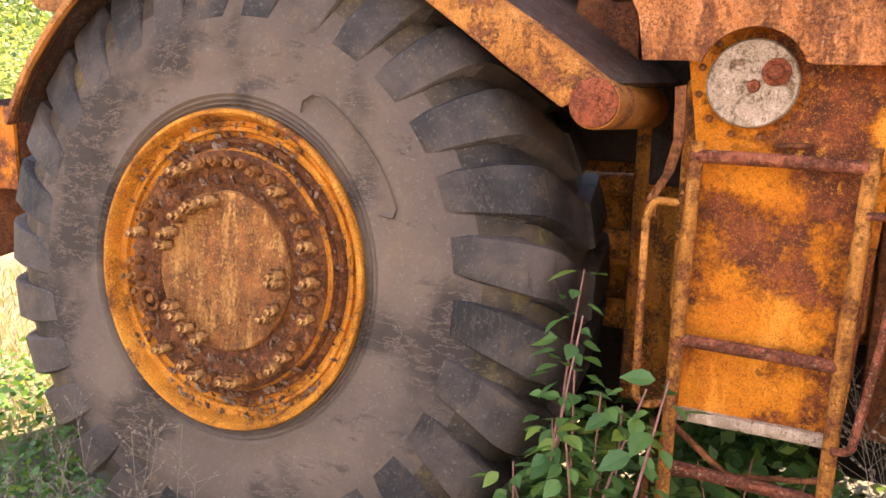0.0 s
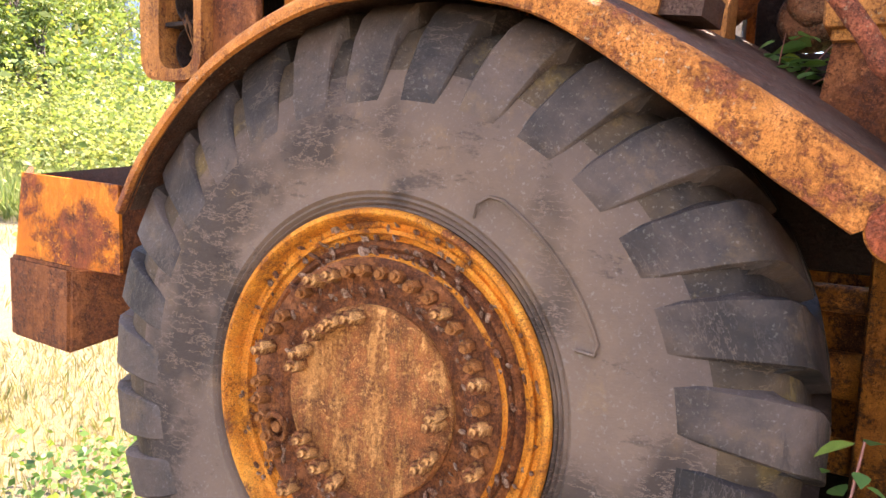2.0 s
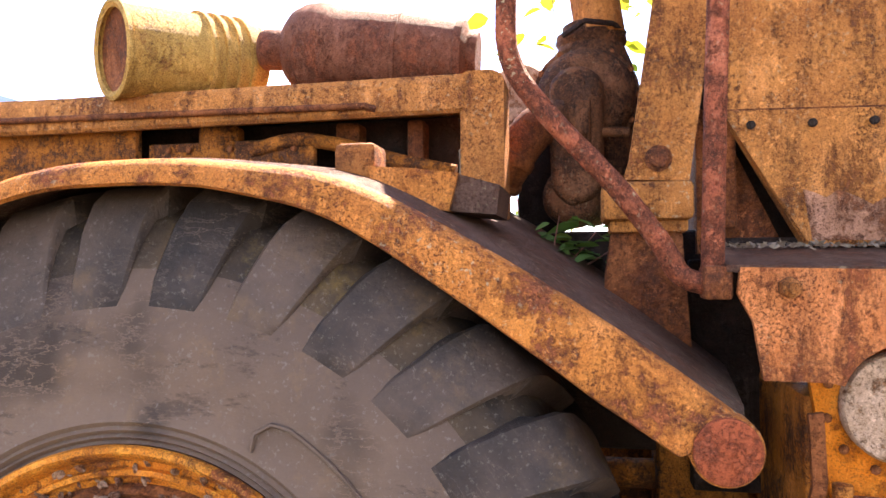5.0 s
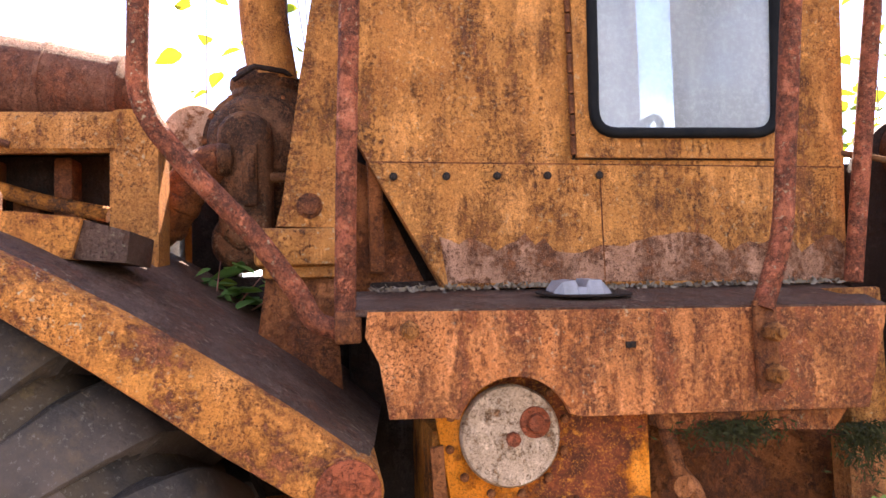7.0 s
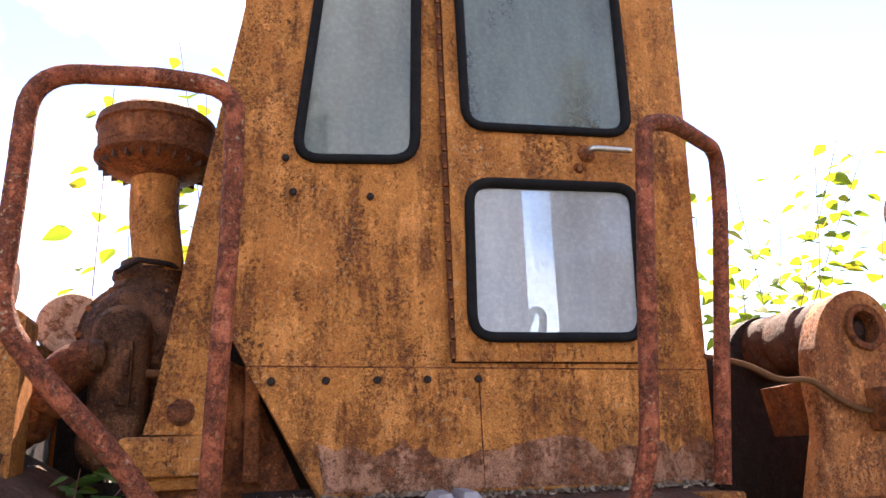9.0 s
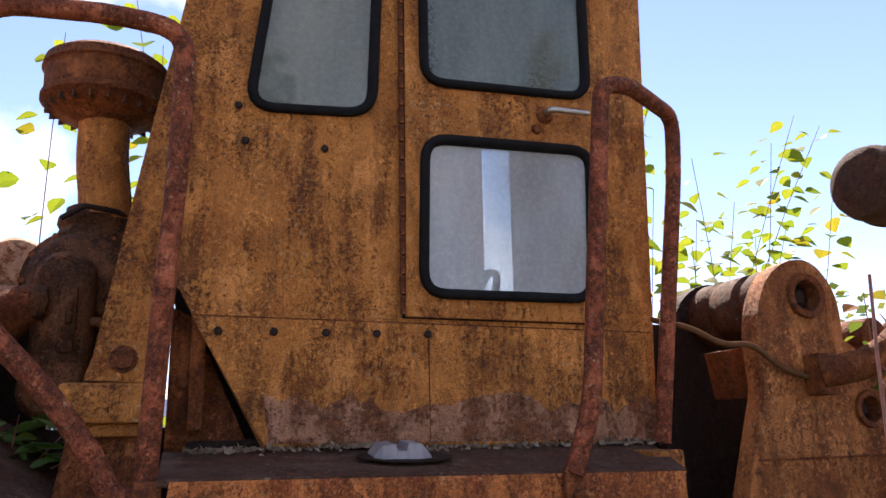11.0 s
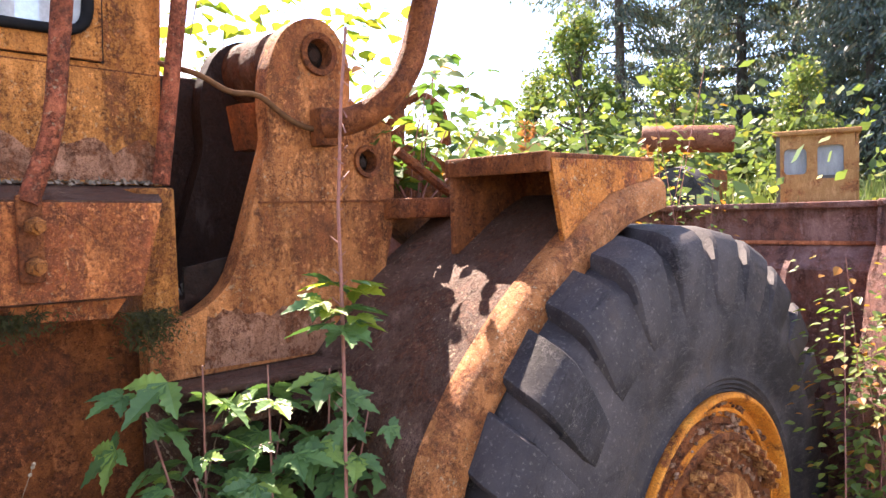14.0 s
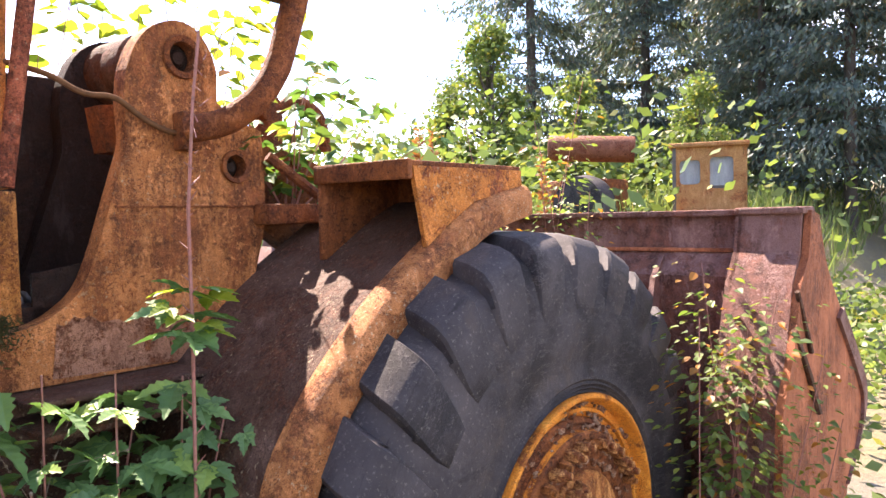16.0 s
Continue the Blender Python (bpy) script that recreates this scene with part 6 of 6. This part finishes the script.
shrub("ground_ivy", "blue-green creeper leaves behind the rear mudguard", "creeper", (0.74, 0.58, 1.70),
      [(-0.12, 0, 0.06), (0.1, 0.0, 0.08), (0.0, -0.06, 0.09), (0.16, -0.04, 0.05)], OVAL, 14, 52, 0.1, 0.003, (0.7, 1.1), 0.2)
# shrubs behind the front wheel and round the bucket
for name, lab, base, tips, mats, seed in (
        ("autumn_shrub", "shrub with yellow-green and orange leaves in front of the bucket", (3.74, -0.70, -0.28), [(0.10, 0.06, 1.72), (0.18, 0.02, 1.62), (0.22, -0.06, 1.56), (0.30, -0.12, 1.58), (0.06, 0.0, 1.42), (0.2, -0.1, 1.36), (0.1, -0.06, 1.2), (0.36, -0.26, 1.42), (0.42, -0.3, 1.18), (0.02, 0.04, 1.55), (0.25, -0.02, 1.45), (0.14, -0.1, 1.05)], AUTUMN, 61),
        ("autumn_shrub", "tall yellow-green shrub behind the front wheel", (4.1, 0.15, -0.3), [(0.0, 0, 2.3), (-0.2, 0.1, 2.1), (0.2, 0.1, 2.2), (0.1, -0.2, 2.0), (-0.1, 0.3, 2.35), (0.3, 0.3, 2.1), (-0.3, 0.3, 1.95), (0.25, -0.1, 2.5), (0.45, 0.1, 2.15), (0.0, 0.5, 2.2)], AUTUMN, 62)):
    shrub(name, lab, "shrub", base, tips, mats, 165, seed, 0.42, 0.004, (0.6, 1.2), 0.3, twig=0.15)


def dry_weed(base, tall, n, seed, label):
    rng = random.Random(seed)
    root = thing("dry_weed", label, "weed", base, "dry weeds")
    bm = bmesh.new()
    for k in range(n):
        a, ln = rng.uniform(0, 6.28), tall * rng.uniform(0.6, 1.0)
        end = Vector((math.cos(a) * ln * 0.3, math.sin(a) * ln * 0.3, ln))
        line = bend((0, 0, -0.03), end, rng, 0.03)
        tube(bm, line, 0.0016, 4, 0.0009)
        for j in range(16):
            p = line[4].lerp(line[7], rng.random())
            d = Vector((rng.uniform(-1, 1), rng.uniform(-1, 1), rng.uniform(0.1, 1))) * tall * 0.10
            tube(bm, [p, p + d], 0.0008, 3, 0.0006)
            for _ in range(3):
                c = p + d * rng.uniform(0.6, 1.1)
                bmesh.ops.create_icosphere(bm, subdivisions=1, radius=0.0035, matrix=Matrix.Translation(c))
    part("stalk", bm, DRYWEED, root)


dry_weed((0.02, -0.28, height(0.02, -0.28)), 0.62, 4, 71, "dry seed-headed weed in front of the rear tyre")
dry_weed((-0.28, -0.20, height(-0.28, -0.2)), 0.60, 4, 72, "dry seed-headed weed in front of the rear tyre")
dry_weed((-0.45, -0.30, height(-0.45, -0.3)), 0.50, 4, 73, "dry seed-headed weed in front of the rear tyre")
dry_weed((0.62, -0.35, height(0.62, -0.35)), 0.45, 3, 74, "dry seed-headed weed in front of the rear tyre")
dry_weed((1.80, 0.30, height(1.8, 0.3)), 1.32, 8, 75, "tall dry umbel weed below the step")


def moss(place, size, seed):
    rng = random.Random(seed)
    rows = []
    for _ in range(1400):
        v = Vector((rng.gauss(0, 0.45), rng.gauss(0, 0.4), rng.gauss(0, 0.4)))
        p = Vector(place) + Vector((v.x * size[0], v.y * size[1], -abs(v.z) * size[2]))
        rows.append((p, (rng.uniform(-1, 1), rng.uniform(-1.2, 0.3), rng.uniform(-1.4, 0.4)), rng.uniform(0.008, 0.02)))
    ob = cloud("moss_clump", rows, MOSS, None, width=0.25)
    tagged(ob, "hanging clump of dark green moss under the step", "moss", "moss clumps", "stuff")


moss((1.70, 0.13, 1.455), (0.10, 0.03, 0.05), 81)
moss((1.985, 0.16, 1.43), (0.06, 0.04, 0.10), 82)


# grass and weeds, far woods
def field(name, label, count, region, tall, mat, seed, width=0.06):
    rs = np.random.RandomState(seed)
    rows = []
    while len(rows) < count:
        x, y = region(rs)
        z = height(x, y)
        d = (rs.normal() * 0.35, rs.normal() * 0.35, 1.0)
        rows.append(((x, y, z - 0.02), d, tall * rs.uniform(0.5, 1.3)))
    ob = cloud(name, rows, mat, width=width)
    tagged(ob, label, "grass", kind="stuff")


def left_meadow(rs):
    r = 4.5 + 22 * rs.rand() ** 1.4
    a = radians(rs.uniform(-80, -30))
    return 1 + math.sin(a) * r * 1.1, math.cos(a) * r


def left_near(rs):
    return rs.uniform(-4.5, -0.9), rs.uniform(-0.2, 2.6)


def left_far(rs):
    while True:
        x, y = -2.2 - 9 * rs.rand() ** 1.3, rs.uniform(-1.0, 7.5)
        if noise.noise((x * 0.9, y * 0.9, 5)) + 0.5 * noise.noise((x * 3, y * 3, 8)) > rs.uniform(-0.35, 0.35):
            return x, y


def right_meadow(rs):
    while True:
        r = 7.0 + 22 * rs.rand() ** 1.3
        a = radians(rs.uniform(40, 90))
        x, y = 1.4 + math.sin(a) * r, -1.0 + math.cos(a) * r + 0.8
        if y > 0.9 + 0.05 * (x - 6):
            return x, y


def back_meadow(rs):
    return rs.uniform(-8, 8), rs.uniform(4, 16)


field("meadow_grass", "pale green tall meadow grass beyond the gravel", 16000, lambda rs: [(-7.0 + p[0] * 1.0, p[1] + 2.0) for p in [left_meadow(rs)]][0], 0.55, GRASS, 1, 0.05)
field("dry_grass", "short dry grass on the gravel", 9000, left_near, 0.10, DRYGRASS, 2, 0.08)
field("dry_grass", "patchy dry grass across the gravel", 9000, left_far, 0.13, DRYGRASS, 6, 0.07)
field("meadow_grass", "bright green tall grass beside the bucket", 18000, right_meadow, 0.75, GRASS, 3, 0.045)
field("meadow_grass", "green grass behind the machine", 7000, back_meadow, 0.7, GRASS, 4, 0.06)


def weeds_patch(name, label, centre, spread, count, mat, size, tall, seed):
    rs = np.random.RandomState(seed)
    rows = []
    for _ in range(count):
        x, y = centre[0] + rs.normal() * spread[0], centre[1] + rs.normal() * spread[1]
        z = height(x, y) + tall * abs(rs.rand() ** 0.8) * (0.55 + 0.45 * noise.noise((x * 1.7, y * 1.7, seed)))
        rows.append(((x, y, max(z, height(x, y))), (rs.normal(), rs.normal(), rs.normal() * 0.5), size * rs.uniform(0.6, 1.4)))
    tagged(cloud(name, rows, mat, width=0.6), label, "weeds", kind="stuff")


weeds_patch("low_weeds", "dark green weeds growing under the machine", (1.25, 0.66), (0.36, 0.16), 5200, LEAF, 0.055, 0.80, 18)
weeds_patch("low_weeds", "green weeds on the far side of the machine", (1.2, 2.6), (1.2, 0.5), 6000, LEAFTREE, 0.06, 1.0, 20)
weeds_patch("low_weeds", "low yellow-green weeds beside the rear tyre", (-1.5, 0.55), (0.35, 0.35), 1500, LEAF, 0.04, 0.35, 11)
weeds_patch("low_weeds", "low green weeds in front of the rear tyre", (-0.95, -0.05), (0.22, 0.16), 700, LEAF, 0.035, 0.30, 12)
weeds_patch("low_weeds", "dense yellow-green bushes beyond the bucket", (7.5, 3.4), (1.5, 1.2), 17000, LEAFPALE, 0.05, 1.7, 13)
weeds_patch("low_weeds", "dense green bushes round the far loader", (11.0, 2.0), (2.5, 1.6), 12000, LEAFTREE, 0.12, 1.0, 14)
weeds_patch("low_weeds", "green bushes along the meadow edge", (-17, 11.5), (4.5, 3.0), 44000, LEAFPALE, 0.10, 3.4, 15)
weeds_patch("low_weeds", "dense green thicket behind the meadow", (-24, 16), (7, 4.5), 40000, LEAFTREE, 0.17, 6.0, 19)
weeds_patch("low_weeds", "green undergrowth under the firs", (22, 11), (8, 4), 18000, LEAFTREE, 0.22, 4.0, 16)
weeds_patch("low_weeds", "green bushes behind the machine", (0, 8), (5, 1.5), 9000, LEAFTREE, 0.12, 1.6, 17)


def fireweed(base, seed):
    rng = random.Random(seed)
    root = thing("fireweed", "tall weed with a rust-brown seed spike", "weed", base, "fireweed spikes")
    tall = rng.uniform(1.9, 2.5)
    bm = bmesh.new()
    line = bend((0, 0, 0), (rng.uniform(-.2, .2), rng.uniform(-.2, .2), tall), rng, 0.06)
    tube(bm, line, 0.008, 5, 0.003)
    part("stem", bm, STEM, root, smooth=60)
    rows = []
    for k in range(140):
        u = 0.72 + 0.28 * k / 140
        f = u * 7
        i = min(int(f), 6)
        rows.append((line[i].lerp(line[i + 1], f - i), (rng.uniform(-1, 1), rng.uniform(-1, 1), rng.uniform(-0.2, 0.8)), 0.05 * (1.25 - u)/0.4 + 0.015))
    cloud("seed_spike", rows, FERN, root, width=0.4)
    rows = []
    for k in range(90):
        f = rng.uniform(0.25, 0.72) * 7
        i = min(int(f), 6)
        rows.append((line[i].lerp(line[i + 1], f - i), (rng.uniform(-1, 1), rng.uniform(-1, 1), rng.uniform(-0.3, 0.4)), rng.uniform(0.04, 0.075)))
    cloud("leaves", rows, LEAFYELLOW, root, width=0.35)


for k, (x, y) in enumerate(((4.9, 1.5), (5.2, 1.1), (4.6, 2.0), (5.6, 1.9), (5.9, 1.2), (4.7, 1.1), (6.2, 2.4))):
    fireweed((x, y, height(x, y)), 90 + k)


def conifer(seed, tall, name, label):
    rng = random.Random(seed)
    root = thing(name, label, "conifer", (0, 0, 0), "conifers at the clearing edge")
    bm = bmesh.new()
    tube(bm, [(0, 0, -0.5), (0.05, 0, tall * 0.3), (0, 0.05, tall * 0.7), (0, 0, tall)], tall * 0.011, 10, 0.04)
    limbs = []
    z = tall * 0.08
    while z < tall * 0.98:
        reach = (tall * 0.17) * (1 - z / tall) ** 0.75 + 0.3
        for _ in range(rng.randint(2, 4)):
            a = rng.uniform(0, 6.28)
            r = reach * rng.uniform(0.5, 1.1)
            if rng.random() < 0.12:
                continue
            end = Vector((math.cos(a) * r, math.sin(a) * r, z - r * rng.uniform(0.05, 0.45)))
            mid = Vector((math.cos(a) * r * 0.5, math.sin(a) * r * 0.5, z + r * 0.04))
            tube(bm, [(0, 0, z), mid, end], 0.035, 4, 0.01)
            limbs.append((Vector((0, 0, z)), mid, end, r))
        z += tall * 0.016
    part("trunk", bm, BARK, root, smooth=60)
    rows = []
    for p, mid, end, r in limbs:
        for k in range(int(80 + r * 75)):
            u = rng.uniform(0.18, 1.05)
            q = p.lerp(mid, u * 2) if u < 0.5 else mid.lerp(end, u * 2 - 1)
            side = Vector((rng.gauss(0, 1), rng.gauss(0, 1), rng.gauss(0, 0.25))) * 0.16 * r
            d = (end - p).normalized() * 0.6 + Vector((rng.gauss(0, .5), rng.gauss(0, .5), -0.75))
            rows.append((q + side * 0.9, d, rng.uniform(0.10, 0.27)))
    cloud("crown", rows, NEEDLE, root, width=0.36)
    return root


def alder(seed, tall, mat, name, label, leaf=0.2, count=6500):
    rng = random.Random(seed)
    root = thing(name, label, "tree", (0, 0, 0), "broadleaf trees at the clearing edge")
    bm = bmesh.new()
    tube(bm, bend((0, 0, -0.3), (0.3, 0.2, tall * 0.9), rng, 0.3, 8), tall * 0.012, 8, 0.03)
    lobes = []
    for k in range(34):
        u = rng.uniform(0.15, 0.98)
        a = rng.uniform(0, 6.28)
        r = tall * 0.20 * math.sin(math.pi * min(1, u * 0.85 + 0.15)) * rng.uniform(0.5, 1.15)
        c = Vector((math.cos(a) * r, math.sin(a) * r, tall * u))
        limb = bmesh.new()
        tube(limb, bend((0.2 * u, 0.13 * u, tall * u * 0.75), c, rng, 0.1, 4), 0.04, 4, 0.01)
        part("limb", limb, BARK, root, smooth=60)
        lobes.append((c, tall * rng.uniform(0.04, 0.085)))
    part("trunk", bm, BARK, root, smooth=60)
    rows = []
    for _ in range(count):
        c, s = lobes[rng.randrange(len(lobes))]
        v = Vector((rng.gauss(0, 1), rng.gauss(0, 1), rng.gauss(0, 0.8)))
        v = v.normalized() * s * rng.uniform(0.3, 1.25)
        rows.append((c + v, (rng.gauss(0, 1), rng.gauss(0, 1), rng.gauss(-0.3, 0.7)), leaf * rng.uniform(0.6, 1.4)))
    cloud("crown", rows, mat, root, width=0.65)
    return root


def plant_all(first, spots):
    """Puts a finished tree and its copies at azimuth, distance, size, turn and slimness."""
    for k, (az, dist, size, spin, *slim) in enumerate(spots):
        x, y = 1.4 + math.sin(radians(az)) * dist, -1.4 + math.cos(radians(az)) * dist
        w = size * (slim[0] if slim else 1)
        m = pose(x, y, height(x, y), 0, 0, spin) @ Matrix.Diagonal((w, w, size, 1))
        if k == 0:
            first.matrix_basis = m
        else:
            copy_thing(first, m).scale = (w, w, size)


plant_all(conifer(1, 20, "fir_tree", "tall dark fir with drooping sparse branches"), ((58.6, 27, 1.0, 0), (77.5, 26, 1.05, 70), (73, 30, 1.1, 200), (87, 25, 1.0, 130), (100, 30, 1.1, 20)))
plant_all(conifer(2, 17, "cedar_tree", "dark cedar with dense drooping sprays"), ((67, 27, 1.1, 0), (80.5, 22, 0.95, 60), (84, 31, 1.25, 190), (70.5, 34, 1.2, 250), (92, 24, 1.0, 300), (75, 23, 0.75, 40), (64, 36, 1.0, 310)))
plant_all(alder(3, 11, LEAFTREE, "alder_tree", "green alder at the clearing edge", 0.17, 11000), ((-64, 34, 1.25, 0), (-60.5, 36, 1.35, 90), (-70, 33, 1.4, 200), (-55.5, 50, 1.45, 30, 0.6), (-49.8, 60, 1.75, 75, 0.4), (-57.6, 44, 1.5, 130, 0.6), (-76, 34, 1.5, 140), (-62.5, 44, 1.9, 260), (-67, 38, 1.7, 310), (-80, 40, 1.5, 20), (-72.5, 42, 1.8, 80), (-65.5, 28, 0.9, 170), (-68.5, 27, 0.85, 40), (-61.5, 29, 0.8, 350), (-59, 33, 0.9, 225)))
plant_all(alder(4, 6, LEAFTREE, "young_alder", "young green alder at the meadow edge", 0.16, 4500), ((55.5, 19, 0.9, 0), (52.5, 20, 0.65, 70), (-60, 25, 0.8, 120), (-66, 23, 0.8, 210), (-44, 40, 1.0, 20), (62, 17, 0.6, 300), (71, 17, 0.55, 30), (-72, 24, 0.9, 60), (-12, 26, 0.8, 20), (8, 28, 0.7, 80)))
plant_all(conifer(5, 18, "fir_tree", "tall fir standing across the clearing"), ((175, 26, 1.0, 0), (150, 28, 1.1, 70), (200, 30, 1.0, 120), (225, 26, 1.0, 220), (-66, 48, 0.85, 30), (-62, 52, 0.9, 100), (-57.5, 58, 0.85, 160), (-70, 46, 0.95, 210), (-55, 62, 0.75, 280), (-74, 45, 0.9, 320)))


# ---- the second machine in the distance ----
def far_loader():
    root = thing("far_loader", "distant derelict yellow loader with a boxy cab among bushes", "wheel loader", (0, 0, 0))
    x0, y0 = 13.0, 2.45
    bm = bmesh.new()
    zb = 1.75
    turn = Matrix.Translation((x0, y0, zb)) @ Matrix.Rotation(radians(18), 4, "Z") @ Matrix.Scale(0.86, 4)
    holes = [[(-0.48, 0.28), (-0.14, 0.28), (-0.14, 0.70), (-0.48, 0.70)], [(0.02, 0.20), (0.40, 0.20), (0.40, 0.74), (0.02, 0.74)]]
    sheet(bm, [[(-0.6, -0.2), (0.6, -0.2), (0.56, 0.92), (-0.56, 0.92)], rounded(holes[0], 0.08), rounded(holes[1], 0.08)], -0.55, -0.50)
    bm.transform(turn @ Matrix.Rotation(radians(-90), 4, "Z"))
    part("cab_wall", bm, FARPAINT, root, "faded yellow cab wall with two windows")
    bm = bmesh.new()
    sheet(bm, [[(-0.55, -0.2), (0.5, -0.2), (0.5, 0.92), (-0.55, 0.92)], rounded([(-0.42, 0.2), (-0.05, 0.2), (-0.05, 0.8), (-0.42, 0.8)], 0.06), rounded([(0.06, 0.2), (0.38, 0.2), (0.38, 0.8), (0.06, 0.8)], 0.06)], -0.62, -0.57)
    bm.transform(turn)
    part("cab_wall", bm, FARPAINT, root, "faded yellow cab wall with two windows")
    bm = bmesh.new()
    box(bm, (-0.62, -0.66, 0.92), (0.62, 0.66, 1.0), 0.03)
    bm.transform(turn)
    part("cab_roof", bm, FARPAINT, root, smooth=40)
    bm = bmesh.new()
    box(bm, (-0.50, -0.52, 0.0), (0.45, 0.55, 0.25), 0.0)
    bm.transform(turn)
    part("cab_interior", bm, CABINSIDE, root)
    bm = bmesh.new()
    sheet(bm, [[(-0.5, 0.15), (0.46, 0.15), (0.46, 0.85), (-0.5, 0.85)]], -0.54, -0.53)
    bm.transform(turn)
    part("window_pane", bm, GLASS, root, "dusty pale glass")
    bm = bmesh.new()
    sheet(bm, [[(-0.5, 0.15), (0.46, 0.15), (0.46, 0.85), (-0.5, 0.85)]], -0.48, -0.47)
    bm.transform(turn @ Matrix.Rotation(radians(-90), 4, "Z"))
    part("window_pane", bm, GLASS, root, "dusty pale glass")
    bm = bmesh.new()
    box(bm, (-0.56, 0.54, -0.2), (0.52, 0.60, 0.92), 0.005)
    box(bm, (0.50, -0.55, -0.2), (0.55, 0.54, 0.92), 0.005)
    bm.transform(turn)
    part("cab_wall", bm, CABINSIDE, root, "dark far walls of the cab")
    for y in (-0.62, 0.1):
        bm = bmesh.new()
        box(bm, (0.60, y, 0.45), (0.66, y + 0.14, 0.72), 0.02)
        tube(bm, [(0.5, y + 0.07, 0.75), (0.64, y + 0.07, 0.70)], 0.012, 6)
        bm.transform(turn)
        part("wing_mirror", bm, SEAL, root, smooth=40)
    bm = bmesh.new()
    box(bm, (-1.0, -0.7, -1.2), (1.4, 0.9, -0.2), 0.05)
    bm.transform(turn)
    part("body", bm, FARPAINT, root, smooth=40)
    bm = bmesh.new()
    cyl(bm, (12.57, 5.04, 2.72), (13.20, 3.75, 2.64), 0.22, seg=28, bevel=0.03)
    part("air_tank", bm, MUFFLER, root, "dark brown steel tank on the far machine", smooth=40)
    bm = bmesh.new()
    box(bm, (12.45, 3.9, 0.9), (13.3, 5.0, 2.15), 0.05)
    part("hood", bm, RUST, root, smooth=40)
    bm = bmesh.new()
    lathe(bm, [(0.25, 0.0), (0.45, -0.02), (0.55, 0.05), (0.58, 0.2), (0.55, 0.4), (0.25, 0.42)], (0, 0, 0), 32)
    bm.transform(turn @ pose(-1.2, 1.9, -0.1, 0, 0, 60))
    part("tyre", bm, BLACKTYRE, root, smooth=40)

far_loader()
